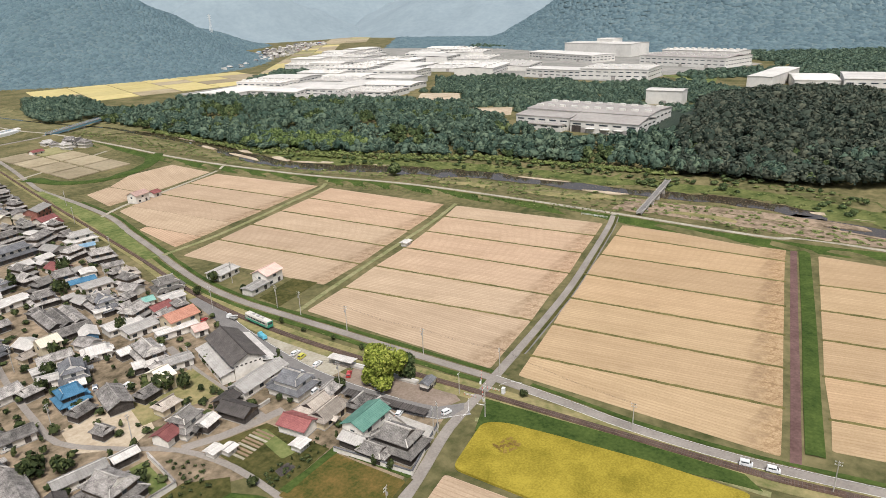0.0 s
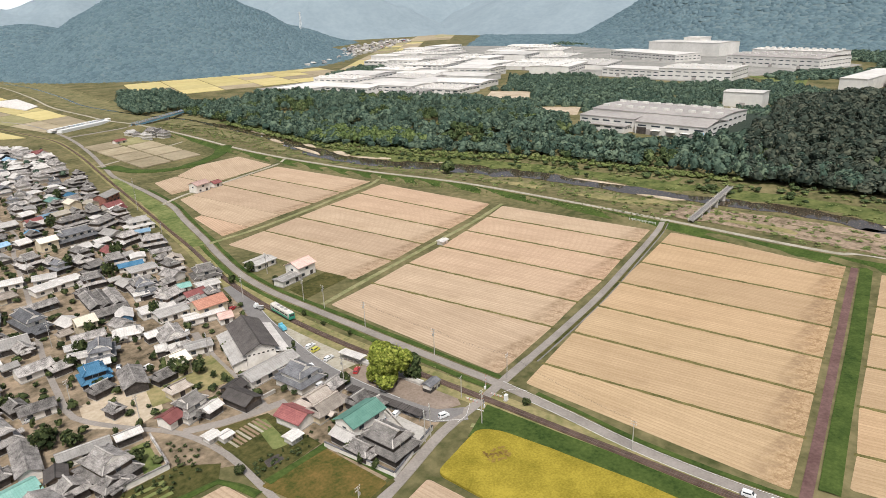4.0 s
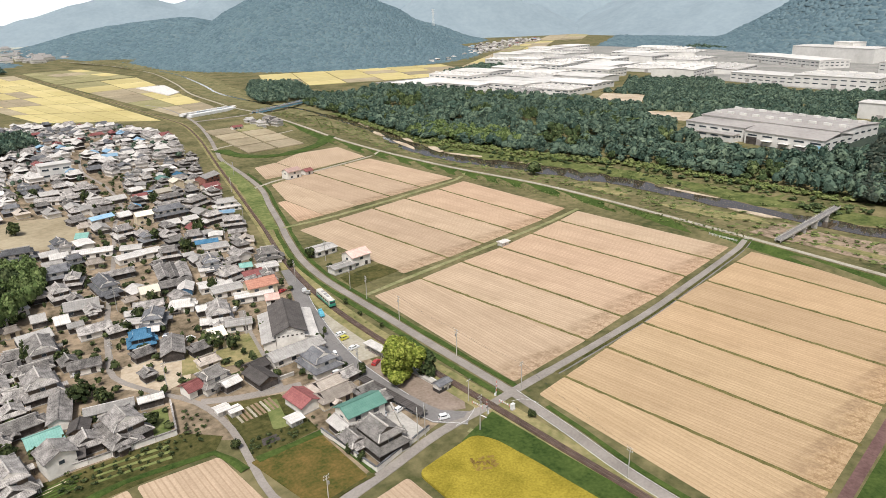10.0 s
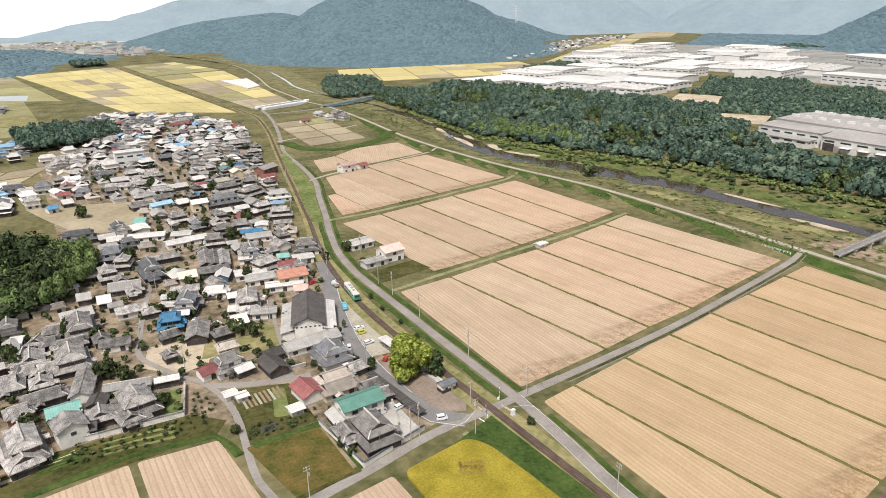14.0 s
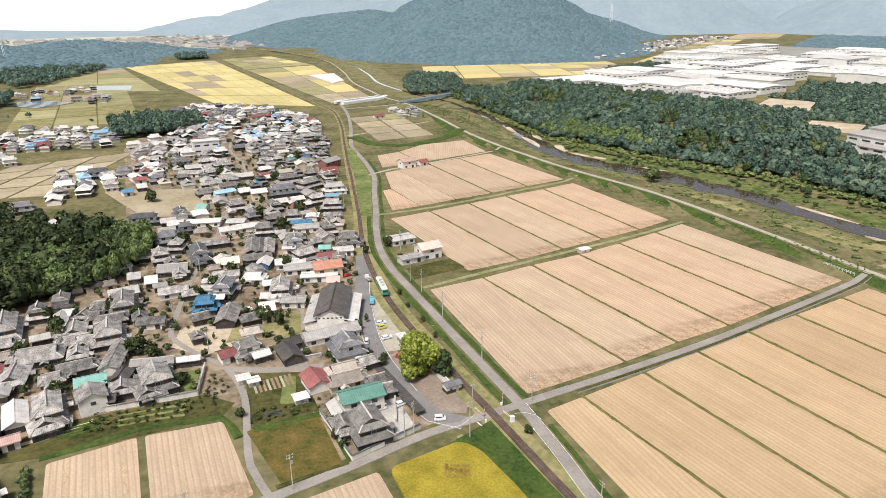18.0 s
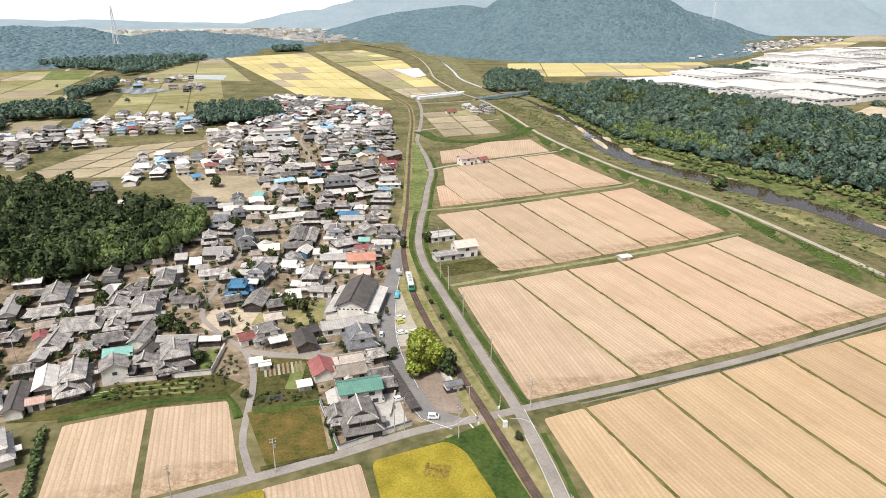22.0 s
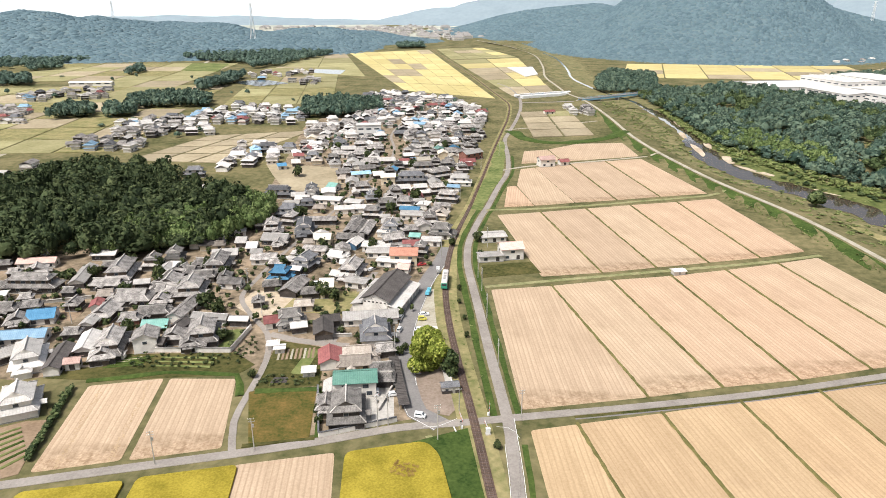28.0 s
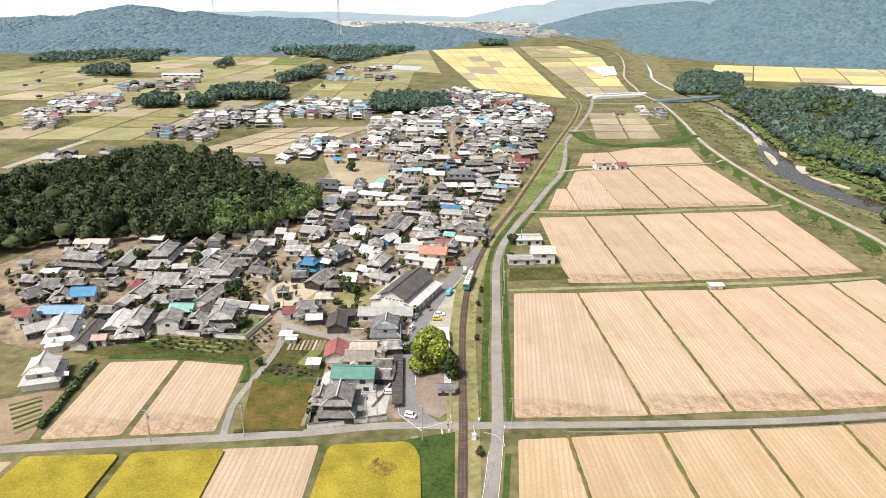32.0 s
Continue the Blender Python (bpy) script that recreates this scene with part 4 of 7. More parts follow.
shoulder_top = hill("hill_shoulder", "long wooded shoulder behind the round hill", 380, 2800, 700, 860, 125, HAZEFLOOR, 6, 20, 1.0, 2.9)
forest("shoulder_wood", "dense wood on the long shoulder hill", shoulder_top, -340, 560, 1980, 2900, 12, HILLHAZELEAF)
spur_top = hill("hill_spur", "low wooded spur beside the valley", 1080, 2330, 520, 380, 130, HAZEFLOOR, 30, 16, 1.0, 8.7)
forest("spur_wood", "dense wood on the valley spur", spur_top, 560, 1600, 1950, 2500, 12, HILLHAZELEAF)
west_top = hill("hill_west", "broad low wooded ridge beyond the western fields", -1330, 1780, 1080, 640, 84, HAZEFLOOR, -8, 18, 1.5, 4.1, 0.5, 330)
forest("west_wood", "dense wood on the low western ridge", west_top, -2350, -300, 1160, 2250, 11.5, HILLHAZELEAF, lambda x, y: x > -1.35 * y)
tail_top = hill("hill_tail", "low wooded end of the western ridge", -560, 2020, 430, 260, 46, HAZEFLOOR, 4, 16, 1.2, 14.1, 0.5, 260)
forest("tail_wood", "dense wood at the ridge's low end", tail_top, -1000, -120, 1760, 2150, 11.5, HILLHAZELEAF)
east_top = hill("hill_east", "broad wooded hill behind the works", 2150, 680, 900, 900, 330, HAZEFLOOR, -20, 20, 1.1, 6.3)
forest("east_wood", "dense wood on the hill behind the works", east_top, 1200, 2200, 0, 1500, 10, HILLHAZELEAF)
hill("hill_middle", "wooded hill at the head of the valley", 1750, 2750, 700, 420, 230, HAZERIDGE, -10, 16, 1.2, 5.5)
hill("hill_far_north", "distant pale wooded ridge", 1800, 3400, 2100, 620, 430, HAZERIDGE, -24, 20, 1.5, 9.2)
hill("hill_back", "distant pale ridge behind the round hill", 900, 3750, 1700, 480, 300, HAZERIDGE, 0, 24, 1.5, 18.4)
hill("hill_far_west", "distant pale wooded ridge", -1700, 3700, 1500, 420, 50, HAZERIDGE, 8, 20, 1.4, 12.2)
hill("hill_far_east", "distant pale ridge past the works", 3000, 2100, 1000, 1100, 360, HAZERIDGE, 0, 20, 1.5, 15.0)
hill("hill_dark", "dark wooded knoll across the river", 520, 40, 215, 170, 28, LEAFDARK, -25, 8, 0.8, 3.3)


def spread(poly, count, near, r0, r1, h0, h1, keep=None, top=None):
    """Plant spots within an outline, no two closer than near."""
    x0, x1 = min(p[0] for p in poly), max(p[0] for p in poly)
    y0, y1 = min(p[1] for p in poly), max(p[1] for p in poly)
    cells, out, tries = {}, [], 0
    while len(out) < count and tries < count * 30:
        tries += 1
        x, y = rt.uniform(x0, x1), rt.uniform(y0, y1)
        if not inside(x, y, poly) or (keep and not keep(x, y)):
            continue
        c = (int(x // near), int(y // near))
        if any((x - q[0]) ** 2 + (y - q[1]) ** 2 < near * near for i in (-1, 0, 1) for j in (-1, 0, 1) for q in cells.get((c[0] + i, c[1] + j), ())):
            continue
        cells.setdefault(c, []).append((x, y))
        r = rt.uniform(r0, r1)
        h = rt.uniform(h0, h1)
        z = top(x, y) if top else ground_z(x, y)
        out.append((x, y, z, r, h))
    return out


def knoll_z(x, y):
    a = radians(25)
    dx, dy = x - 520, y - 40
    u, w = (dx * math.cos(a) - dy * math.sin(a)) / 215, (dx * math.sin(a) + dy * math.cos(a)) / 170
    r = math.hypot(u, w)
    return ground_z(x, y) + 22 * max(0.0, (1 + math.cos(math.pi * min(1, r))) / 2)


WOOD = [(196, 770), (206, 640), (204, 540), (204, 460), (218, 385), (238, 325), (266, 270), (292, 220), (318, 75), (345, -54), (420, -60), (400, 110), (352, 140), (348, 270), (404, 340), (430, 440), (400, 560), (330, 740), (240, 830)]
GLADES = [blob(292, 384, 24, 15, 30, 3.1), blob(262, 470, 16, 12, 0, 4.4), blob(350, 450, 18, 14, 20, 5.2), blob(262, 620, 14, 18, 0, 6.6)]


def off_glade(x, y):
    return not any(inside(x, y, g) for g in GLADES)


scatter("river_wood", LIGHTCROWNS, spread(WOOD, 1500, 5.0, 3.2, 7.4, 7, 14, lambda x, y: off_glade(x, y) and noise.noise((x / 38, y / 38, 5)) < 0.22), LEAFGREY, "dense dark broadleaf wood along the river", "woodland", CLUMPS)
scatter("river_wood_pale", LIGHTCROWNS, spread(WOOD, 420, 4.6, 2.8, 5.5, 6, 12, lambda x, y: off_glade(x, y) and noise.noise((x / 38, y / 38, 5)) >= 0.18), LEAF, "lighter green trees among the river wood", "woodland", CLUMPS)
scatter("glade_shrubs", LOWCROWNS, [s for g in GLADES for s in spread(g, 60, 3, 0.8, 2.2, 0.8, 2.4)], SHRUB, "pale green shrubs in the wood's clearings", "shrubs")
scatter("levee_edge_shrubs", LOWCROWNS, [(x, y, ground_z(x, y), r, h) for x, y, _z, r, h in spread([(196, 640), (204, 640), (204, 460), (220, 385), (240, 325), (268, 270), (296, 220), (320, 75), (312, 75), (284, 215), (256, 268), (228, 322), (208, 382), (196, 460)], 420, 2.4, 1.4, 3.2, 1.6, 4.0)], SHRUB, "bright green undergrowth along the wood's edge", "shrubs", CLUMPS)
scatter("knoll_wood", LIGHTCROWNS, spread([(316, 70), (345, -60), (420, -150), (560, -190), (720, -80), (740, 60), (640, 150), (530, 140), (440, 110), (380, 100)], 1900, 6.5, 4.5, 8, 9, 14, None, knoll_z), LEAFDARK, "dense dark broadleaf wood on the knoll", "woodland", CLUMPS)
scatter("bamboo_grove", LIGHTCROWNS, spread([(206, 470), (214, 420), (230, 360), (256, 340), (262, 380), (232, 470)], 110, 4.5, 3.5, 5.5, 10, 14), BAMBOO, "pale green feathery bamboo thicket by the river", "bamboo", CLUMPS)
scatter("dike_wood", LIGHTCROWNS, spread([(150, 810), (228, 790), (272, 1020), (206, 1070), (160, 920)], 260, 6, 4, 7, 9, 13), LEAFGREY, "dark trees at the end of the blue bridge", "woodland", CLUMPS)
VWOOD = [(-262, 92), (-229, 118), (-180, 130), (-150, 146), (-136, 180), (-140, 214), (-165, 226), (-200, 246), (-232, 284), (-307, 290), (-340, 210), (-330, 140)]
scatter("village_wood", CROWNS, spread(VWOOD, 460, 5.8, 3.8, 8.6, 8, 18), LEAFWOOD, "dense dark green village wood", "woodland", CLUMPS)
scatter("village_bamboo", CROWNS, spread([(-196, 128), (-140, 150), (-124, 190), (-132, 218), (-150, 224), (-156, 190), (-200, 160)], 120, 4.5, 3.2, 5, 10, 14), BAMBOO, "lighter feathery bamboo at the wood's edge", "bamboo", CLUMPS)
for outline in ([(-207, 555), (-156, 557), (-128, 600), (-140, 660), (-190, 668), (-225, 640)], [(-424, 600), (-341, 626), (-360, 680), (-420, 700), (-455, 660)], [(-470, 516), (-436, 539), (-460, 585), (-495, 575)], [(-418, 534), (-393, 552), (-415, 590), (-440, 580)]):
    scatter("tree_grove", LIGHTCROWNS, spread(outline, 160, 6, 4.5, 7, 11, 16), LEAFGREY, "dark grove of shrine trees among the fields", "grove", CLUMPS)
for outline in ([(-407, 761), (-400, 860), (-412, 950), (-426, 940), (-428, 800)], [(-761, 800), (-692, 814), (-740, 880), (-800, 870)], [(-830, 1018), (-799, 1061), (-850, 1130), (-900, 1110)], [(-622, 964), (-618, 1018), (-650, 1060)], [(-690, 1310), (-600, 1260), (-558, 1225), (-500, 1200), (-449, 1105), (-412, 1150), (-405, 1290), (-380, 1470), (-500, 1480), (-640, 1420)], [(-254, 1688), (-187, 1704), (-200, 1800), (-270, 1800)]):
    scatter("tree_grove", LIGHTCROWNS, spread(outline, 420, 8, 4.5, 9, 9, 17), GROVEHAZELEAF, "hazy green grove between distant fields", "grove", CLUMPS)


scatter("bank_shrubs", LOWCROWNS, [(x, y, ground_z(x, y) - 0.2, r, h) for x, y, z, r, h in spread([(228, -200), (330, -200), (320, 70), (300, 220), (290, 340), (240, 470), (228, 560), (190, 760), (130, 700), (136, 560), (152, 400), (172, 290), (196, 200), (210, 60)], 1500, 2.6, 0.9, 2.6, 0.5, 1.6, lambda x, y: x > line_x(LEVEE, y) + 9 and abs(x - line_x(RIVER, y)) > 12)], SHRUB, "tangled green shrubs and reeds on the river banks", "shrubs")

# ---------- buildings ----------
def bars(*segs):
    """Square bars between points: (p, q, width, height)."""
    v, f = [], []
    for p, q, w, h in segs:
        p, q = Vector(p), Vector(q)
        d = (q - p).normalized()
        s = d.cross(Vector((0, 0, 1)))
        s = (s.normalized() if s.length > 1e-4 else Vector((1, 0, 0))) * w / 2
        u = s.cross(d).normalized() * h / 2
        k = len(v)
        for c in (p, q):
            v += [c - s - u, c + s - u, c + s + u, c - s + u]
        f += [tuple(k + i for i in g) for g in ((0, 1, 2, 3), (7, 6, 5, 4), (0, 4, 5, 1), (1, 5, 6, 2), (2, 6, 7, 3), (3, 7, 4, 0))]
    return v, f


def hipped(a, b, z, slope, e, thick=0.22):
    """Hip-and-gable roof with half sides a, b: roof, the two gable triangles, ridge and hip lines."""
    e = min(e, a * 0.8, b * 0.95)
    H, g = b * slope, e * slope
    top = [(-a, -b, 0), (a, -b, 0), (a, b, 0), (-a, b, 0), (-a + e, -b + e, g), (a - e, -b + e, g), (a - e, b - e, g), (-a + e, b - e, g), (-a + e, 0, H), (a - e, 0, H)]
    v = [(x, y, z + h) for x, y, h in top] + [(x, y, z - thick) for x, y, h in top[:4]]
    f = [(0, 1, 5, 9, 8, 4), (2, 3, 7, 8, 9, 6), (1, 2, 6, 5), (3, 0, 4, 7), (13, 12, 11, 10), (0, 10, 11, 1), (1, 11, 12, 2), (2, 12, 13, 3), (3, 13, 10, 0), (5, 6, 9), (7, 4, 8)]
    gables = [([(s * (a - e + 0.03), -(b - e) * 0.86, z + g + 0.05), (s * (a - e + 0.03), (b - e) * 0.86, z + g + 0.05), (s * (a - e + 0.03), 0, z + H - 0.12),
                (s * (a - e - 0.2), -(b - e) * 0.86, z + g + 0.05), (s * (a - e - 0.2), (b - e) * 0.86, z + g + 0.05), (s * (a - e - 0.2), 0, z + H - 0.12)],
               [(0, 1, 2), (5, 4, 3), (0, 3, 4, 1), (1, 4, 5, 2), (2, 5, 3, 0)]) for s in (-1, 1)]
    lines = [((-a + e - 0.3, 0, z + H + 0.12), (a - e + 0.3, 0, z + H + 0.12), 0.42, 0.42)]
    lines += [((sx * a, sy * b, z + 0.1), (sx * (a - e), sy * (b - e), z + g + 0.1), 0.3, 0.26) for sx in (-1, 1) for sy in (-1, 1)]
    lines += [((sx * (a - e), sy * (b - e), z + g + 0.08), (sx * (a - e), 0, z + H + 0.08), 0.3, 0.2) for sx in (-1, 1) for sy in (-1, 1)]
    return (v, f), gables, lines


def gabled(a, b, z, slope, thick=0.2):
    H = b * slope
    v = [(-a, -b, z), (a, -b, z), (a, 0, z + H), (-a, 0, z + H), (a, b, z), (-a, b, z)]
    v += [(x, y, h - thick) for x, y, h in v]
    f = [(0, 1, 2, 3), (3, 2, 4, 5), (9, 8, 7, 6), (11, 10, 8, 9), (0, 6, 7, 1), (4, 10, 11, 5), (1, 7, 8, 2), (2, 8, 10, 4), (5, 11, 9, 3), (3, 9, 6, 0)]
    return (v, f), H


def skirt(a, b, ia, ib, z, slope, thick=0.2):
    """A lean-to roof all round an upper floor."""
    o = [(-a, -b), (a, -b), (a, b), (-a, b)]
    n = [(-ia, -ib), (ia, -ib), (ia, ib), (-ia, ib)]
    rise = max(a - ia, b - ib) * slope
    v = [(x, y, z) for x, y in o] + [(x, y, z + rise) for x, y in n] + [(x, y, z - thick) for x, y in o]
    f = [(i, (i + 1) % 4, (i + 1) % 4 + 4, i + 4) for i in range(4)] + [(i, i + 8, (i + 1) % 4 + 8, (i + 1) % 4) for i in range(4)] + [(11, 10, 9, 8)]
    lines = [((o[i][0], o[i][1], z + 0.08), (n[i][0], n[i][1], z + rise + 0.08), 0.26, 0.22) for i in range(4)]
    return (v, f), rise, lines


def window(house, x, y, z, w, h, side, detail):
    """A framed window proud of the wall; side: 0 for walls along x, 1 for walls along y; y or x carries the sign."""
    s = 1 if (y if side == 0 else x) > 0 else -1
    def slab(grow, out):
        if side == 0:
            return (x, y + s * out / 2, z - grow, w + 2 * grow, out, h + 2 * grow)
        return (x + s * out / 2, y, z - grow, out, w + 2 * grow, h + 2 * grow)
    if detail > 1:
        fr = part("window", box("window", ALU, slab(0.09, 0.08)), house)
        part("pane", box("pane", GLASS, slab(0, 0.11)), fr)
    else:
        part("window", box("window", GLASS, slab(0, 0.08)), house)


KINDS = {
    "longdark": (1, "gable", SHEETBROWN, PLASTER, False, "long narrow shed with dark brown roof"),
    "main2": (2, "hip", TILEMID, BOARDS, True, "two-storey dark timber house with weathered grey tiled roofs"),
    "grey1": (1, "hip", TILE, BROWNWALL, True, "single-storey house with grey tiled hip-and-gable roof"),
    "grey2": (2, "hip", TILE, BROWNWALL, True, "two-storey house with grey tiled roofs and dark boarding"),
    "dark2": (2, "hip", TILEDARK, BOARDS, True, "two-storey dark-boarded house with black tiled roofs"),
    "white2": (2, "hip", TILEMID, PLASTER, False, "two-storey white house with grey tiled roof"),
    "beige2": (2, "gable", SHEETBEIGE, BEIGE, False, "two-storey beige house with pale gabled roof"),
    "beigeflat": (1, "low", SHEETBEIGE, BEIGE, False, "low beige outbuilding with nearly flat roof"),
    "paleflat": (1, "low", SHEET, PLASTER, False, "low white building with pale nearly flat roof"),
    "pale": (1, "gable", SHEET, PLASTER, True, "outbuilding with pale weathered gabled roof"),
    "long": (1, "gable", SHEET, PLASTER, False, "long white building with pale sheet roof"),
    "red1": (1, "gable", TILERED, PLASTER, False, "small white house with faded red roof"),
    "darkgable": (1, "gable", SHEETBROWN, BROWNWALL, True, "low house with dark brown gabled roof"),
    "brick": (1, "hip", TILE, REDWALL, False, "house with red-brown wall and grey tiled roof"),
    "pink1": (1, "gable", TILEPINK, PLASTER, False, "low building with faded pink sheet roof"),
    "bright2": (2, "hip", SHEET, PLASTER, False, "two-storey white house with pale grey roofs"),
    "red2": (2, "gable", TILERED, PLASTER, False, "two-storey white house with brownish red roof"),
    "pink2": (2, "gable", TILEPINK, PLASTER, False, "two-storey white house with pale pink roof"),
    "orange": (2, "gable", TILEORANGE, BEIGE, False, "two-storey house with orange tiled roof"),
    "brown1": (1, "hip", TILEBROWN, BEIGE, False, "single-storey house with weathered brown-grey roof"),
    "blue2": (2, "gable", TILEBLUE, BOARDS, True, "two-storey dark timber house with blue roof"),
    "blue1": (1, "gable", TILEBLUE, PLASTER, False, "small building with bright blue sheet roof"),
    "bluepale": (1, "gable", SHEETPALEBLUE, PLASTER, False, "long white building with pale blue roof"),
    "teal": (1, "gable", SHEETTEAL, PLASTER, False, "outbuilding with teal green sheet roof"),
    "green": (2, "gable", SHEETGREEN, PLASTER, False, "tall white barn with green sheet roof"),
    "store": (2, "gable", TILE, PLASTER, False, "white plastered storehouse with grey gabled roof"),
    "whitegable": (2, "hip", TILEDARK, PLASTER, False, "two-storey white house with dark grey roofs"),
    "longtile": (1, "gable", TILE, PLASTER, False, "long white outbuilding with weathered patchy tiled roof"),
    "tilebarn": (1, "gable", TILE, BOARDS, True, "dark timber barn with grey tiled gabled roof"),
    "pinkwall": (2, "gable", SHEET, REDWALL, False, "pinkish walled house with pale gabled roof"),
    "bluewall": (1, "gable", SHEET, BLUEWALL, False, "blue-walled house with pale gabled roof"),
    "darkcream": (1, "gable", SHEETBROWN, BEIGE, False, "cream house with dark brown gabled roof"),
    "bluehip": (2, "hip", TILEBLUE, BOARDS, True, "two-storey dark timber house with bright blue hipped roof"),
    "bright1": (1, "hip", SHEET, PLASTER, False, "single-storey white house with pale hipped roof"),
    "shed": (0, "low", SHEET, PLASTER, False, "small white garden shed"),
}
FOOT = []


def house(kind, x, y, w, d, az, detail=2, near="", group=""):
    floors, form, roof, wall, boards, label = KINDS[kind]
    m = Matrix.Translation((x, y, ground_z(x, y) + 0.05)) @ Matrix.Rotation(radians(az), 4, "Z")
    FOOT.append((x, y, max(w, d)))
    ob = thing("storehouse" if kind == "store" else "shed" if kind in ("shed",) else "house", label + near, "shed" if kind == "shed" else "house", m, group)
    a, b = w / 2, d / 2
    h1 = 2.1 if floors == 0 else 3.0 if form != "low" else 3.2
    part("foundation", box("foundation", STONE, (0, 0, -0.3, w + 0.12, d + 0.12, 0.65)), ob)
    straight = floors == 2 and form == "gable"
    full = h1 + 2.7 if straight else h1
    part("wall", box("wall", wall, (0, 0, 0.3, w, d, full - 0.3)), ob)
    if boards:
        part("boarding", box("boarding", BOARDS, (0, 0, 0.36, w + 0.07, d + 0.07, h1 * 0.66)), ob, "dark weathered boarding")
    ra, rb, rz = a, b, full
    if floors == 2 and form == "hip":
        ra, rb = a - max(0.9, w * 0.12), b - max(0.9, d * 0.12)
        (v, f), rise, lines = skirt(a + 0.7, b + 0.7, ra, rb, h1 - 0.15, 0.42)
        part("lower_roof", mesh_of("lower_roof", v, f, roof), ob)
        rz = h1 + rise - 0.2 + 1.9
        part("upper_wall", box("upper_wall", wall if kind != "dark2" else PLASTER, (0, 0, h1 - 0.3, 2 * ra, 2 * rb, rz - h1 + 0.3)), ob)
        if detail > 1:
            for ln in lines[:2]:
                part("hip_ridge", mesh_of("hip_ridge", *bars(ln), RIDGETILE if roof in (TILE, TILEDARK, TILEMID) else roof), ob)
    if form == "hip":
        (v, f), gables, lines = hipped(ra + 0.7, rb + 0.7, rz, 0.56, rb * 0.48)
        part("roof", mesh_of("roof", v, f, roof), ob)
        for g in gables:
            part("gable", mesh_of("gable", *g, PLASTER if floors == 2 and kind != "main2" else BOARDS), ob)
        part("ridge", mesh_of("ridge", *bars(lines[0]), RIDGETILE if roof in (TILE, TILEDARK, TILEMID) else roof), ob)
        if detail > 1:
            for ln in lines[1:5]:
                part("hip_ridge", mesh_of("hip_ridge", *bars(ln), RIDGETILE if roof in (TILE, TILEDARK, TILEMID) else roof), ob)
    else:
        slope = {"gable": 0.45, "low": 0.14}[form]
        (v, f), H = gabled(ra + 0.6, rb + 0.7, rz + 0.05, slope)
        part("roof", mesh_of("roof", v, f, roof), ob)
        hz = rb * slope
        for s in (-1, 1):
            g = [(s * ra, -rb, rz - 0.02), (s * ra, rb, rz - 0.02), (s * ra, 0, rz + hz), (s * (ra - 0.2), -rb, rz - 0.02), (s * (ra - 0.2), rb, rz - 0.02), (s * (ra - 0.2), 0, rz + hz)]
            part("gable", mesh_of("gable", g, [(0, 1, 2), (5, 4, 3), (0, 3, 4, 1), (1, 4, 5, 2), (2, 5, 3, 0)], wall), ob)
        if detail > 1:
            part("ridge", mesh_of("ridge", *bars(((-ra - 0.6, 0, rz + H + 0.05), (ra + 0.6, 0, rz + H + 0.05), 0.35, 0.25)), roof), ob)
    if detail > 1 and floors and form == "hip":
        # entrance porch and a low wing
        sx = 1 if int(abs(x * 7 + y * 3)) % 2 else -1
        pv = [(px + sx * a * 0.3, py - b - 0.9, pz) for px, py, pz in [(q[1], q[0], q[2]) for q in gabled(1.5, 1.5, 2.5, 0.5)[0][0]]]
        part("porch_roof", mesh_of("porch_roof", pv, [g[::-1] for g in gabled(1.5, 1.5, 2.5, 0.5)[0][1]], roof), ob)
        for k in (-1.1, 1.1):
            part("porch_post", box("porch_post", BOARDS, (sx * a * 0.3 + k, -b - 2.0, 0.0, 0.16, 0.16, 2.5)), ob)
        if w < 10:
            ww, wd = 1.6, 2.4
        else:
            ww, wd = w * 0.2, d * 0.5
        cx, cy = -sx * (a + ww / 2 - 0.6), d * 0.1
        part("wing_wall", box("wing_wall", wall, (cx, cy, 0.0, ww, wd, 2.5)), ob)
        (v, f), gs, lines = hipped(ww / 2 + 0.6, wd / 2 + 0.6, 2.5, 0.5, wd * 0.3)
        part("wing_roof", mesh_of("wing_roof", [(q[0] + cx, q[1] + cy, q[2]) for q in v], f, roof), ob)
        part("wing_ridge", mesh_of("wing_ridge", *bars(tuple(Vector(q) + Vector((cx, cy, 0)) for q in lines[0][:2]) + (0.36, 0.3)), roof), ob)
    if floors == 0:
        part("door", box("door", ALU, (0, -b - 0.03, 0.35, 0.9, 0.06, 1.7)), ob)
        return ob
    n = max(1, int(w / 4.2))
    for i in range(n):
        cx = -a + w * (i + 0.5) / n
        if i == n // 2 and detail:
            part("entrance_door", box("entrance_door", BOARDS, (cx, -b - 0.08, 0.36, 1.7, 0.1, 2.0)), ob, "dark sliding door")
        else:
            window(ob, cx, -b - (0.04 if boards else 0), 1.0, 1.7, 1.3, 0, detail)
    window(ob, a + (0.04 if boards else 0), 0, 1.1, 1.5, 1.1, 1, detail)
    if floors == 2:
        uz = rz - 1.75 if form == "hip" else h1 + 0.7
        for i in range(max(1, n - 1)):
            cx = -ra + 2 * ra * (i + 0.5) / max(1, n - 1)
            window(ob, cx, -rb, uz, 1.8, 1.2, 0, detail)
        if detail > 1:
            window(ob, ra, 0, uz, 1.4, 1.0, 1, detail)
            window(ob, -ra, 0, uz, 1.4, 1.0, 1, detail)
    return ob

house("main2", -43.3, 5.5, 14.9, 10.5, 101)
house("grey1", -50.4, 8.5, 7.7, 5.0, 100)
house("pale", -50.2, 17, 7.7, 5.0, 100)
house("green", -43.2, 19.5, 13.2, 7.7, 10)
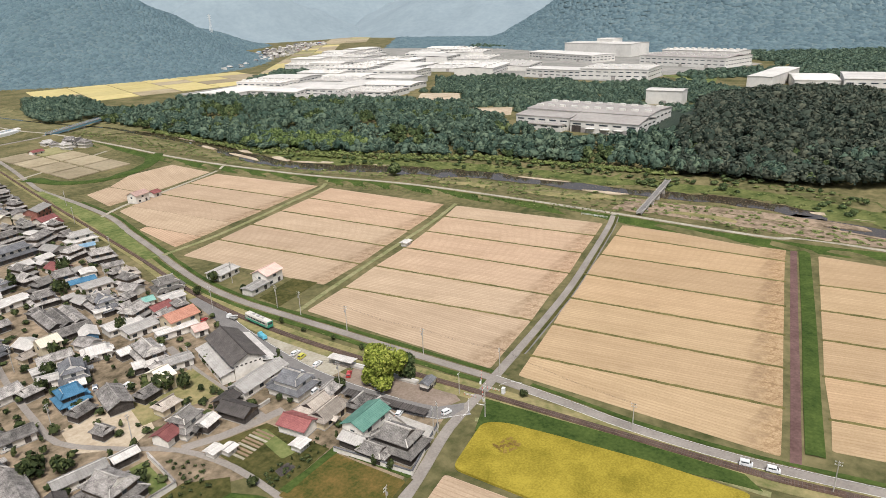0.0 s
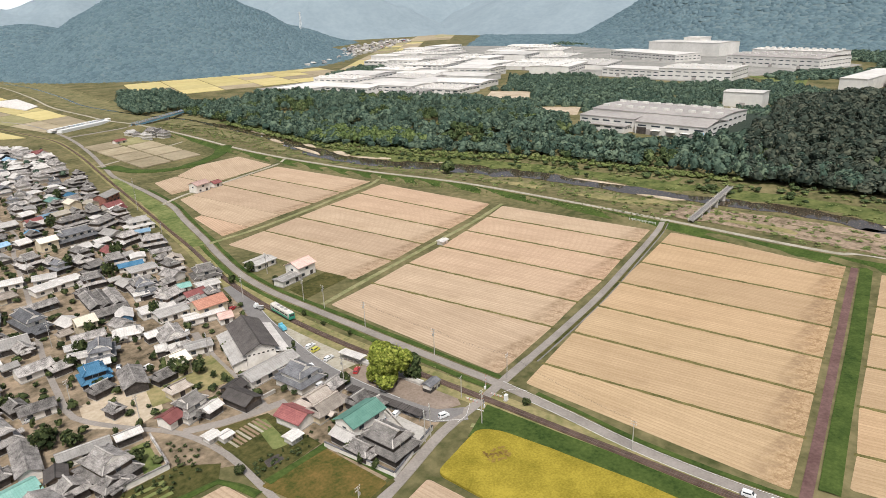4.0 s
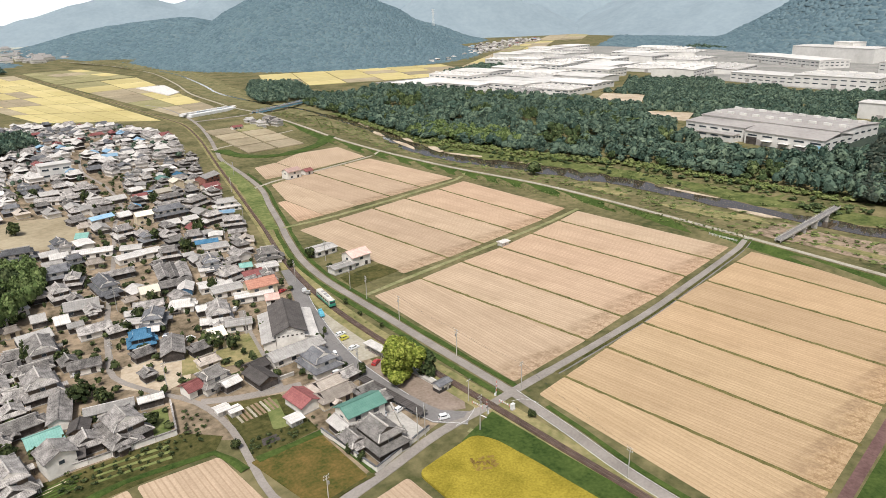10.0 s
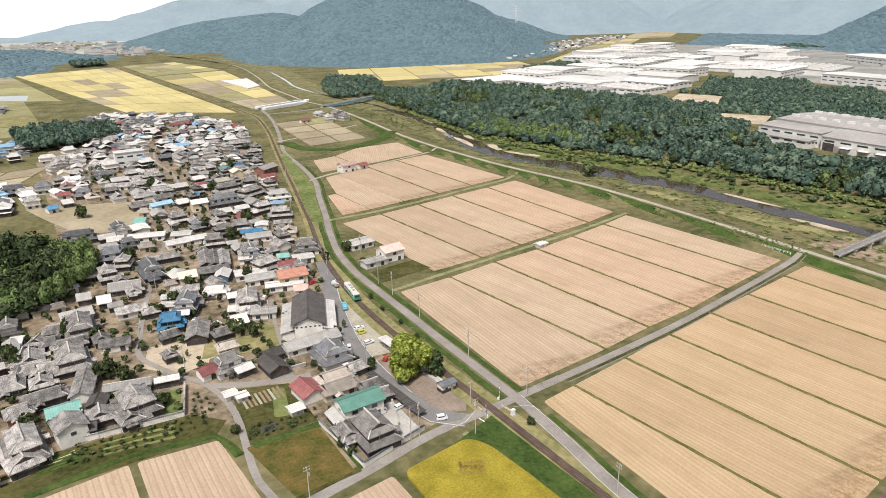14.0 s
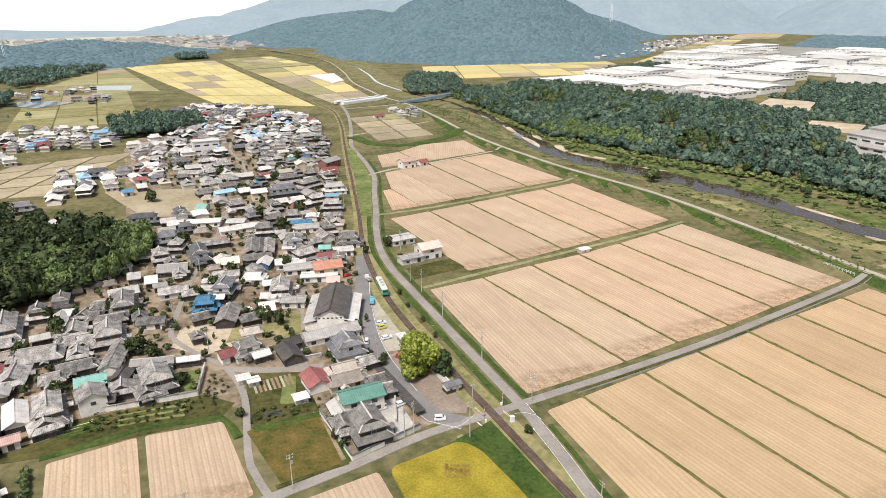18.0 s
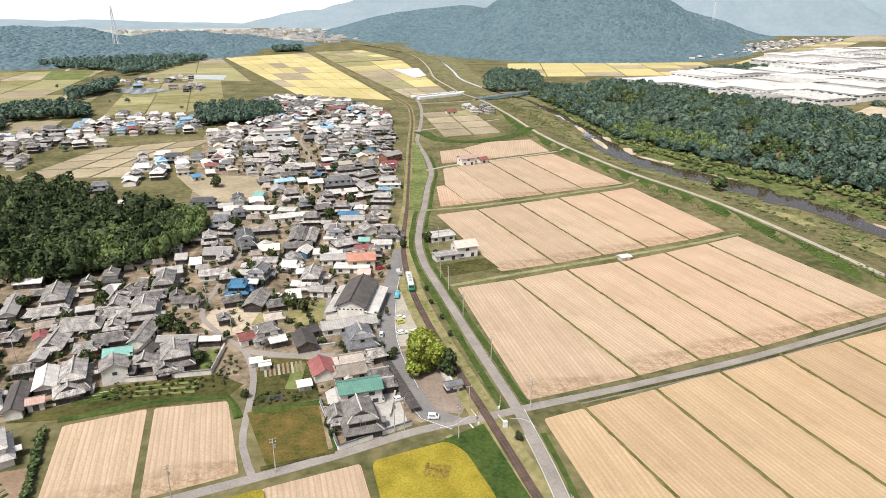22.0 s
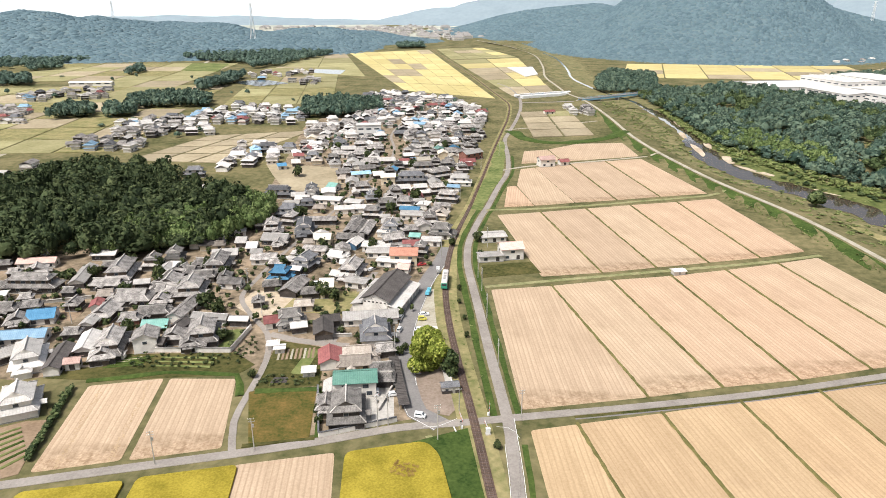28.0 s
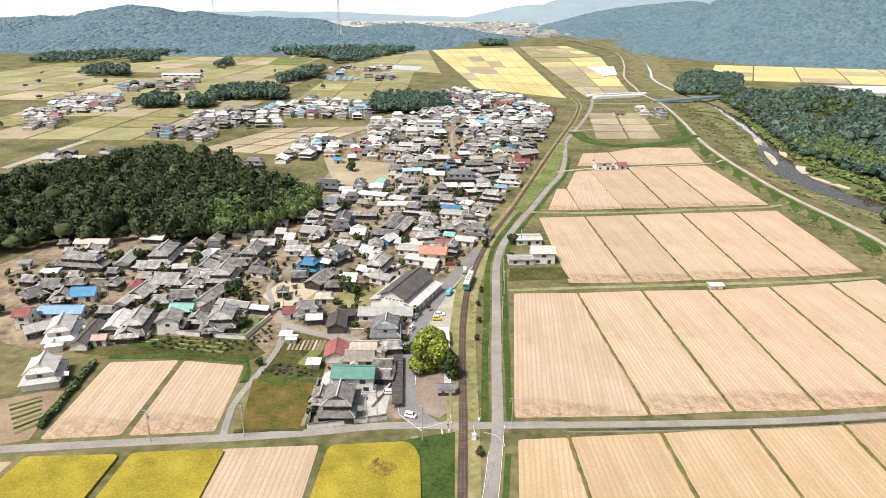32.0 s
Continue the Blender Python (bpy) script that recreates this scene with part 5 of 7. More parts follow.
house("red1", -55.7, 37, 9.9, 7.2, 105)
house("brown1", -46, 40.5, 11.0, 7.7, 12)
house("brown1", -46, 34.5, 12.1, 6.6, 12)
house("whitegable", -42.9, 56.5, 13, 10.5, 102)
house("long", -47.2, 70.5, 20.9, 7.2, 12)
house("white2", -78, 64.5, 9.9, 8.2, 20)
house("red1", -84.2, 64, 7.2, 6.1, 20)
house("pale", -73.4, 60, 5.5, 4.4, 20)
house("darkgable", -63.4, 58.5, 11.0, 6.6, 105)
house("darkgable", -62.5, 66.5, 6.6, 5.5, 20)
house("shed", -79.3, 46.5, 3.7, 3.3, 12)
house("shed", -76, 43.8, 3.3, 2.9, 12)
house("shed", -61.3, 29, 4.0, 3.5, 12)
house("shed", -131.6, 35, 3.3, 2.9, 12)
house("pinkwall", -141.8, 177.2, 10.5, 6, 117)
house("paleflat", -137.7, 168.4, 9.1, 5, 18)
house("paleflat", -145.1, 158.6, 9.1, 5, 15)
house("darkcream", -145.3, 147.7, 7.4, 7, 17)
house("pale", -129.3, 153.2, 4.9, 7, 5)
house("pale", -128.7, 181.4, 6.4, 5, 90)
house("grey2", -120.7, 177.6, 12.3, 8, 102)
house("dark2", -102.1, 175.2, 19.3, 9, 102)
house("pale", -112.8, 158.8, 12.9, 9, -2)
house("grey1", -109.4, 151.6, 8.2, 5, 97)
house("pale", -121.0, 146.0, 4.7, 8, 6)
house("pale", -116.3, 138.1, 5.1, 4, 8)
house("longtile", -109.9, 130.5, 11.7, 7, 9)
house("grey2", -128.3, 118.9, 19.7, 10, 98)
house("grey1", -136.7, 121.7, 8.1, 6, 0)
house("grey1", -137.8, 111.0, 5.4, 6, 7)
house("grey1", -130.4, 106.3, 10.2, 6, 11)
house("grey2", -129.1, 91.0, 15.6, 11, 100)
house("grey1", -135.8, 89.2, 6.2, 5, -3)
house("grey1", -143.0, 99.3, 12.1, 8, 98)
house("grey1", -142.2, 89.8, 5.4, 6, 12)
house("paleflat", -150.1, 117.7, 4.0, 6, -2)
house("longtile", -115.1, 100.2, 10.1, 6, -2)
house("bluehip", -95.2, 108.8, 9.0, 9, -3)
house("tilebarn", -85.7, 97.3, 14.3, 7.5, 82)
house("pale", -89.8, 117.0, 4.0, 4, -12)
house("dark2", -88.1, 125.6, 13.0, 9, 75)
house("longtile", -87.8, 143.8, 11.5, 6, -6)
house("paleflat", -95.5, 128.7, 6.2, 5, -17)
house("paleflat", -95.2, 137.4, 4.9, 5, -7)
house("bright1", -75.4, 136.5, 9.5, 7, -15)
house("beige2", -86.0, 154.1, 7.2, 8, 3)
house("bluewall", -70.6, 155.1, 9.2, 6, 75)
house("beige2", -70.3, 94.9, 5.3, 8.5, 7)
house("paleflat", -59.1, 104.8, 9.5, 6, -12)
house("pale", -68.2, 112.0, 7.9, 5, -12)
house("grey2", -64.0, 117.0, 16.9, 9, 84)
house("pale", -69.2, 127.0, 4.1, 5, 2)
house("paleflat", -58.2, 152.4, 13.8, 8, 0)
house("paleflat", -54.9, 143.7, 12.8, 8, 2)
house("paleflat", -46.0, 130.7, 15.9, 6, -8)
house("orange", -41.8, 134.8, 12.7, 9, 3)
house("red1", -40.2, 155.3, 9.1, 7, 8)
house("paleflat", -31.0, 162.3, 9.5, 7, -2)
house("white2", -26.5, 175.4, 11.9, 10, -8)
house("teal", -40.0, 167.8, 5.2, 5, -6)
house("grey2", -50.2, 156.7, 13.4, 9, 24)
house("dark2", -54.4, 180.0, 14.8, 9, 89)
house("tilebarn", -76.5, 181.0, 20.6, 5.5, 89)
house("tilebarn", -72.3, 179.2, 21.1, 5.5, 88)
house("tilebarn", -68.1, 178.2, 21.1, 5.5, 87)
house("tilebarn", -73.8, 163.1, 13.7, 7, 0)
house("paleflat", -57.8, 172.7, 6.1, 4, -5)
house("pink1", -40.3, 122.7, 5.1, 6, -9)
house("store", -125.4, 43.0, 8.2, 8, 109)
house("teal", -128.6, 56.7, 8.9, 7, 11)
house("grey2", -107.4, 50.8, 14.6, 11, 106)
house("grey1", -109.2, 43.0, 5.4, 6, 110)
house("long", -110.1, 64.8, 13.8, 4.5, -4)
house("pale", -98.0, 63.6, 6.9, 3.5, 0)
house("grey1", -117.7, 49.0, 7.7, 7, 98)
house("darkgable", -120.6, 43.4, 4.1, 5, -3)
house("darkgable", -119.0, 57.6, 5.9, 5, 79)
house("longtile", -123.8, 72.0, 17.6, 6, 86)
house("grey1", -150.5, 81.3, 15.5, 10, 7)
house("grey1", -137.3, 78.8, 7.1, 6, 100)
house("grey1", -135.3, 68.2, 11.8, 6, 14)
house("brick", -141.6, 61.5, 7.0, 6, 16)
house("grey1", -154.6, 67.0, 13.0, 8, 94)
house("red1", -161.8, 73.1, 6.5, 4, 111)
house("grey2", -137.1, 40.1, 16.9, 9, 106)
house("pale", -146.7, 41.0, 14.0, 6, 107)
house("grey1", -136.3, 32.4, 7.2, 8, 113)
house("pink1", -144.2, 27.4, 4.5, 4, 18)
house("longdark", -150.7, 29.6, 17.3, 5, 105)
house("bright2", -161.1, 28.9, 16.5, 10, 118)
house("pale", -172.8, 29.6, 8.7, 7, 50)
house("bluepale", -174.2, 44.8, 16.8, 7, 13)
house("blue1", -177.7, 61.9, 9.5, 9, 19)
house("grey1", -184.5, 56.7, 8.9, 8, 114)
house("grey1", -197.9, 56.0, 7.8, 8, 60)
house("grey1", -197.4, 66.1, 10.4, 7, 15)
house("red2", -182.6, 34.7, 5.2, 7, 19)
house("grey2", -201.1, 90.6, 23.1, 8, 4)
house("grey1", -209.8, 106.7, 10.3, 8, 118)
house("pink1", -216.6, 117.4, 16.9, 6, 11)
house("pale", -223.3, 127.6, 10.9, 6, 17)
house("pale", -190.2, 130.1, 11.2, 6, 6)
house("grey2", -169.4, 107.4, 21.4, 11, 103)
house("pale", -185.1, 102.7, 20.4, 6, 104)
house("grey1", -168.8, 94.3, 13.6, 6, 5)
house("pale", -151.1, 111.7, 11.2, 5, 95)
house("grey1", -146.0, 100.8, 11.3, 6, 90)
house("grey1", -142.4, 113.3, 5.6, 6, 73)
house("grey1", -144.7, 91.8, 4.5, 5, 18)
house("grey1", -137.8, 90.5, 5.7, 5, 22)
house("blue1", -159.3, 322.0, 6.1, 6, 27, 1)
house("pale", -151.5, 333.6, 5.9, 8, 17, 1)
house("dark2", -142.5, 351.4, 10.7, 8, 5, 1)
house("longtile", -120.5, 367.1, 17.7, 8, -10, 1)
house("tilebarn", -155.7, 429.2, 8.6, 8, -8, 1)
house("dark2", -130.6, 400.8, 12.8, 8, 12, 1)
house("paleflat", -103.5, 234.5, 18.8, 8, -6, 1)
house("paleflat", -85.2, 229.2, 9.9, 8, -11, 1)
house("teal", -106.2, 265.4, 6.1, 8, -20, 1)
house("bluepale", -94.6, 301.1, 13.5, 6, 22, 1)
house("grey2", -85.7, 259.5, 11.6, 9, 16, 1)
house("brown1", -104.5, 287.2, 6.4, 7, 4, 1)
house("pale", -81.8, 299.9, 6.8, 8, 18, 1)
house("dark2", -56.2, 288.1, 22.3, 10, 11, 1)
house("grey2", -50.9, 318.9, 18.5, 8, 17, 1)
house("bluepale", -57.7, 348.3, 11.6, 7, 14, 1)
house("pale", -67.5, 365.0, 8.3, 7, 23, 1)
house("grey2", -37.7, 301.2, 18.9, 9, 36, 1)
house("bright2", -21.9, 284.5, 15.8, 8, 0, 1)
house("pale", -21.2, 333.1, 11.8, 8, 33, 1)
house("pinkwall", -16.8, 365.9, 17.4, 9, 43, 1)
house("grey2", -27.7, 243.2, 13.3, 8, -10, 1)
house("grey2", -35.6, 260.6, 11.8, 8, 19, 1)
house("bluepale", -25.1, 269.6, 8.1, 5, -9, 1)
house("longtile", -29.6, 226.1, 9.3, 5, -8, 1)
house("grey2", -53.1, 226.2, 10.9, 9, -4, 1)
house("blue1", -48.6, 216.4, 11.2, 5, -5, 1)
house("paleflat", -46.2, 206.8, 12.7, 9, -2, 1)
house("grey2", -53.6, 181.3, 12.6, 9, -2, 1)
house("grey2", -69.7, 205.8, 10.6, 8, -3, 1)
house("dark2", -137.8, 245.1, 18.6, 8, 3, 1)
house("dark2", -119.5, 205.7, 12.9, 11, 1, 1)
house("tilebarn", -96.4, 192.4, 16.1, 6, 6, 1)
house("pale", -119.2, 234.7, 8.1, 7, 4, 1)
house("pale", -122.5, 222.6, 8.4, 7, 7, 1)
house("grey1", -95.8, 340.8, 11.6, 8, 18, 1)
house("pale", -82.8, 345.9, 13.3, 8, 14, 1)
house("paleflat", -52.5, 427.4, 11.9, 10, 23, 1)
house("grey2", -24.6, 481.6, 20.1, 9, 9, 1)
house("grey1", -107.5, 304.3, 10.4, 8, 21, 1)
house("red1", -20, 333, 10, 7, 14)
house("bright2", -146, 2, 14, 11, 118)
house("dark2", -215, 294, 13.5, 8.1, 12)
house("grey2", -203, 329, 11.2, 7.7, 102)
house("grey1", -213, 373, 10.3, 7.7, 102)
house("dark2", -189, 382, 18, 9, 12)
house("pale", -189, 257, 16, 8, 50)
house("pink2", 42, 347, 12, 8, 20)
house("red1", 56, 352, 7, 6, 20)
house("pink2", 10, 147, 11, 9, 14)
house("paleflat", 0, 142, 12, 6, 14)
house("paleflat", 1, 172, 13, 9, 14)
house("shed", 88, 130, 5.5, 3.3, 14)
house("red1", 64, 604, 12, 6, 20)
house("white2", 107, 615, 16, 10, 20)

# the rest of the village: repeats of a few house types
KINDPOOL = ["grey2"] * 10 + ["grey1"] * 9 + ["pale"] * 11 + ["paleflat"] * 11 + ["bright1"] * 5 + ["longtile"] * 4 + ["dark2"] * 5 + ["white2"] * 4 + ["main2"] * 3 + ["red1", "blue1", "beige2", "beige2", "teal", "brown1", "brown1"]
TYPES = {}
rv = random.Random(21)


def far_house(x, y, az, group):
    kind = rv.choice(KINDPOOL)
    size = rv.choice(((8, 6.5), (9.5, 7.5), (11.5, 8)))
    key = (kind, size)
    m = Matrix.Translation((x, y, ground_z(x, y) + 0.05)) @ Matrix.Rotation(radians(az), 4, "Z")
    if key in TYPES:
        FOOT.append((x, y, size[0]))
        return copy_thing(TYPES[key], m)
    TYPES[key] = house(kind, x, y, *size, az, 1, " in the village", group)


STREETS = [smooth_line(p, 8) for p in (CROSS, EROAD, STATION, CURVE, RAIL)]
ROADPOINTS = {}
for s in STREETS:
    for p in s:
        ROADPOINTS.setdefault((int(p.x // 20), int(p.y // 20)), []).append(p)


def off_road(x, y, gap):
    c = (int(x // 20), int(y // 20))
    return all((p.x - x) ** 2 + (p.y - y) ** 2 > gap * gap for i in (-1, 0, 1) for j in (-1, 0, 1) for p in ROADPOINTS.get((c[0] + i, c[1] + j), ()))


def settle(poly, pitch, group, fill=0.9, ban=()):
    x0, x1 = min(p[0] for p in poly), max(p[0] for p in poly)
    y0, y1 = min(p[1] for p in poly), max(p[1] for p in poly)
    y = y0
    while y < y1:
        x = x0 + rv.uniform(0, pitch)
        while x < x1:
            px, py = x + rv.uniform(-2, 2), y + (x - x0) * 0.2 + rv.uniform(-2.5, 2.5)
            ok = inside(px, py, poly) and not any(inside(px, py, q) for q in ban) and off_road(px, py, 8) and rv.random() < fill
            if ok and all((px - q[0]) ** 2 + (py - q[1]) ** 2 > (4.6 + q[2] * 0.46) ** 2 for q in FOOT):
                far_house(px, py, 13 + rv.choice((0, 90, 90, 90, 0, 70)) + rv.uniform(-6, 6), group)
            x += pitch * rv.uniform(0.85, 1.2)
        y += pitch * 0.86


FARV = [(-10, 470), (-6, 608), (-50, 700), (-136, 765), (-168, 740), (-150, 559), (-181, 495), (-172, 440), (-90, 425)]
MAINV = [(-28, 120), (-29, 190), (-24, 282), (-16, 351), (-9, 462), (-90, 418), (-172, 432), (-166, 402), (-156, 340), (-126, 262), (-122, 212), (-112, 172), (-112, 120), (-60, 118)]
PONDS = [[(-112, 256), (-100, 285), (-112, 330), (-182, 342), (-160, 300), (-140, 262)]]
settle(MAINV, 12.0, "village houses", 0.96, PONDS)
settle([(-196, 90), (-120, 90), (-112, 150), (-170, 132)], 13, "village houses", 0.8)


def small_fill(poly, pitch, count, group):
    """Sheds and lean-tos squeezed into the gaps between the near houses."""
    pool = ["grey1", "grey1", "pale", "grey1", "paleflat", "grey1", "pale", "brown1"]
    for x, y, z, r, h in spread(poly, count, pitch, 1, 1, 1, 1, lambda x, y: off_road(x, y, 5.5) and all((x - q[0]) ** 2 + (y - q[1]) ** 2 > (3.0 + q[2] * 0.46) ** 2 for q in FOOT)):
        kind, size = rv.choice(pool), rv.choice(((5, 4), (6, 4.5), (7, 5)))
        key = (kind, size)
        az = 13 + rv.choice((0, 90, 0)) + rv.uniform(-8, 8)
        if key in TYPES:
            FOOT.append((x, y, size[0]))
            copy_thing(TYPES[key], Matrix.Translation((x, y, 0.05)) @ Matrix.Rotation(radians(az), 4, "Z"))
        else:
            TYPES[key] = house(kind, x, y, *size, az, 1, "", group)


small_fill([(-240, 60), (-160, 28), (-128, 44), (-100, 46), (-88, 66), (-66, 84), (-30, 118), (-28, 230), (-60, 300), (-110, 240), (-120, 180), (-170, 136), (-236, 112)], 8.0, 36, "small outbuildings")
small_fill([(-52, 24), (-34, 24), (-34, 48), (-62, 46)], 6, 3, "small outbuildings")


def house_mass(poly, pitch, label, fill=0.8, seed=3, grow=1.0, pale=False):
    """Far houses joined into one mass: walls and hip-and-gable roofs in several colours."""
    rm = random.Random(seed)
    mats = [PLASTER, BOARDS, TILE, TILEDARK, SHEET, TILERED, SHEETPALEBLUE]
    v, f, mi = [], [], []
    x0, x1 = min(p[0] for p in poly), max(p[0] for p in poly)
    y0, y1 = min(p[1] for p in poly), max(p[1] for p in poly)
    y = y0
    while y < y1:
        x = x0 + rm.uniform(0, pitch)
        while x < x1:
            px, py = x + rm.uniform(-0.2, 0.2) * pitch, y + rm.uniform(-0.2, 0.2) * pitch
            x += pitch
            if not inside(px, py, poly) or rm.random() > fill or not off_road(px, py, 7):
                continue
            w, d, h = rm.uniform(8, 13), rm.uniform(6.5, 9), rm.choice((3.2, 5.6, 5.8))
            w, d, h = w * grow, d * grow, h * (1 + 0.25 * (grow - 1))
            a = radians(12 + rm.choice((0, 90, 90)) + rm.uniform(-15, 15))
            # pale roofs and white walls weighted up to stand in for haze
            roof = rm.choice((2,) * 10 + (3,) * 2 + (4,) * 11 + (5, 6))
            wall = 0 if rm.random() < 0.75 else 1
            if pale:
                roof, wall = 4, 0
            pieces = [(boxes((0, 0, -0.5, w, d, h + 0.5)), wall)]
            if h > 4:
                pieces.append((skirt(w / 2 + 0.9, d / 2 + 0.9, w / 2 - 0.3, d / 2 - 0.3, 2.9, 0.4)[0], roof))
            if rm.random() < 0.7:
                pieces.append((hipped(w / 2 + 0.8, d / 2 + 0.8, h, 0.55, d * 0.22)[0], roof))
            else:
                pieces.append((gabled(w / 2 + 0.6, d / 2 + 0.6, h, 0.4)[0], roof))
            for k in (-0.28, 0.2):
                pieces.append((boxes((w * k, -d / 2 - 0.03, 1.0, 1.8, 0.06, 1.3)), 1))
            c, s, z = math.cos(a), math.sin(a), ground_z(px, py)
            for (pv, pf), m in pieces:
                n = len(v)
                v += [(px + q[0] * c - q[1] * s, py + q[0] * s + q[1] * c, z + q[2]) for q in pv]
                f += [tuple(n + i for i in g) for g in pf]
                mi += [m] * len(pf)
        y += pitch * 0.9
    me = mesh_of("far_houses", v, f, None)
    for m in mats:
        me.materials.append(m)
    me.polygons.foreach_set("material_index", mi)
    tagged(new("far_houses", me), label, "houses", "", "stuff")


house_mass(FARV, 13.5, "crowded far village houses with grey and pale roofs", 0.93, 5)
house_mass([(-330, 880), (-290, 850), (-250, 870), (-290, 930)], 20, "few far houses beside yellow fields", 0.7, 8)
house_mass([(-820, 330), (-560, 420), (-540, 470), (-800, 430)], 26, "scattered far western houses", 0.6, 10)
house_mass([(640, 1330), (860, 1560), (1150, 1830), (1560, 2150), (1640, 2060), (1260, 1720), (960, 1480), (700, 1270)], 30, "pale far houses at the hill's foot in the valley", 0.8, 11)
house_mass([(-529, 456), (-476, 477), (-540, 588), (-624, 575)], 15, "cluster of far houses along the western road", 0.85, 21)
house_mass([(-590, 634), (-497, 693), (-560, 790), (-628, 697)], 17, "far hamlet with pale roofs among the fields", 0.8, 6)
house_mass([(-370, 366), (-288, 365), (-318, 418), (-388, 418)], 15, "far houses past the village wood", 0.85, 7)
house_mass([(-348, 425), (-267, 452), (-315, 548), (-390, 512)], 15, "scattered far houses of the western hamlet", 0.8, 22)
house_mass([(-292, 500), (-223, 505), (-185, 522), (-205, 555), (-225, 610), (-309, 640), (-334, 572)], 15.5, "cluster of far houses beside pale fields", 0.85, 23)
house_mass([(-484, 371), (-468, 394), (-555, 500), (-597, 490)], 15, "far houses at the western edge", 0.8, 9)
house_mass([(-392, 262), (-320, 279), (-345, 308), (-391, 296)], 16, "low farm buildings behind the village wood", 0.85, 24)
house_mass([(-203, 301), (-165, 340), (-150, 410), (-211, 405), (-228, 390)], 15, "houses at the village's western edge", 0.8, 25)
house_mass([(-395, 900), (-300, 1000), (-330, 1080), (-420, 1000)], 22, "few far farmhouses under the wooded ridge", 0.6, 26)
house_mass([(86, 590), (126, 585), (112, 660), (86, 650)], 18, "houses by the blue bridge", 0.8, 12)

# ---------- warehouse by the station ----------
wh = thing("warehouse", "long white warehouse with dark brown gabled roof", "warehouse", Matrix.Translation((-43.7, 90.3, 0.05)) @ Matrix.Rotation(radians(78), 4, "Z"))
part("wall", box("wall", PLASTER, (0, 0, 0, 26.6, 10.6, 6.4)), wh)
(v, f), H = gabled(14.2, 6.6, 6.5, 0.46)
part("roof", mesh_of("roof", v, f, SHEETBROWN), wh, "dark brown sheet roof")
part("ridge", mesh_of("ridge", *bars(((-14.2, 0, 6.5 + H + 0.05), (14.2, 0, 6.5 + H + 0.05), 0.5, 0.3)), SHEETBROWN), wh)
for s in (-1, 1):
    g = [(s * 13.3, -5.3, 6.3), (s * 13.3, 5.3, 6.3), (s * 13.3, 0, 8.8), (s * 13.0, -5.3, 6.3), (s * 13.0, 5.3, 6.3), (s * 13.0, 0, 8.8)]
    part("gable", mesh_of("gable", g, [(0, 1, 2), (5, 4, 3), (0, 3, 4, 1), (1, 4, 5, 2), (2, 5, 3, 0)], PLASTER), wh)
    lean = [(-13.8, s * 5.3, 4.9), (13.8, s * 5.3, 4.9), (13.8, s * 10.8, 3.6), (-13.8, s * 10.8, 3.6)]
    part("lean_to_roof", mesh_of("lean_to_roof", lean + [(x, y, z - 0.2) for x, y, z in lean], [(0, 1, 2, 3), (7, 6, 5, 4), (0, 4, 5, 1), (1, 5, 6, 2), (2, 6, 7, 3), (3, 7, 4, 0)], SHEET), wh, "pale sheet lean-to roof")
    part("lean_to_wall", box("lean_to_wall", PLASTER, (0, s * 10.0, 0, 26.2, 0.2, 3.6)), wh)
    part("end_wall", box("end_wall", PLASTER, (-13.0, s * 7.7, 0, 0.2, 4.5, 3.7)), wh)
for i in range(6):
    part("louvre", box("louvre", BOARDS, (-13.36, -4.2 + i * 1.7, 5.1, 0.12, 0.8, 0.5)), wh)
    part("loading_door", box("loading_door", ALU, (-10.8 + i * 4.3, -10.14, 0.05, 3.0, 0.1, 2.8)), wh)
    part("side_window", box("side_window", GLASS, (-10.8 + i * 4.3, 10.12, 1.2, 2.0, 0.1, 1.2)), wh)


# ---------- walls round the yards ----------
def yard_wall(pts, height, label, mat=PLASTER, cap=TILEDARK):
    ob = thing("garden_wall", label, "wall")
    for p, q in zip(pts, pts[1:]):
        p, q = Vector((*p, 0)), Vector((*q, 0))
        n = max(1, round((q - p).length / 6))
        for i in range(n):
            a, b = p + (q - p) * (i / n), p + (q - p) * ((i + 0.985) / n)
            h = Vector((0, 0, height / 2))
            part("panel", mesh_of("panel", *bars((a + h, b + h, 0.28, height)), mat), ob)
            c = Vector((0, 0, height + 0.08))
            part("coping", mesh_of("coping", *bars((a + c, b + c, 0.6, 0.18)), cap), ob)


yard_wall([(-56, 20), (-49.4, -5.6), (-27.5, 4)], 1.7, "white plastered garden wall with dark tiled coping")
yard_wall([(-124, 40), (-93.8, 42), (-92.6, 61)], 1.9, "white plastered garden wall with grey coping", PLASTER, TILE)
yard_wall([(-34, 9), (-31, 26), (-33, 40)], 1.1, "low concrete wall beside the station road", CONCRETE, CONCRETE)
yard_wall([(-93, 99), (-82, 95)], 1.2, "low grey block wall before the blue-roofed house", CONCRETE, CONCRETE)
yard_wall([(-62, 56), (-52, 57.5)], 1.3, "low grey block wall beside the lane", CONCRETE, CONCRETE)
yard_wall([(-170, 84), (-196, 74), (-212, 70)], 1.4, "grey block garden wall", CONCRETE, CONCRETE)

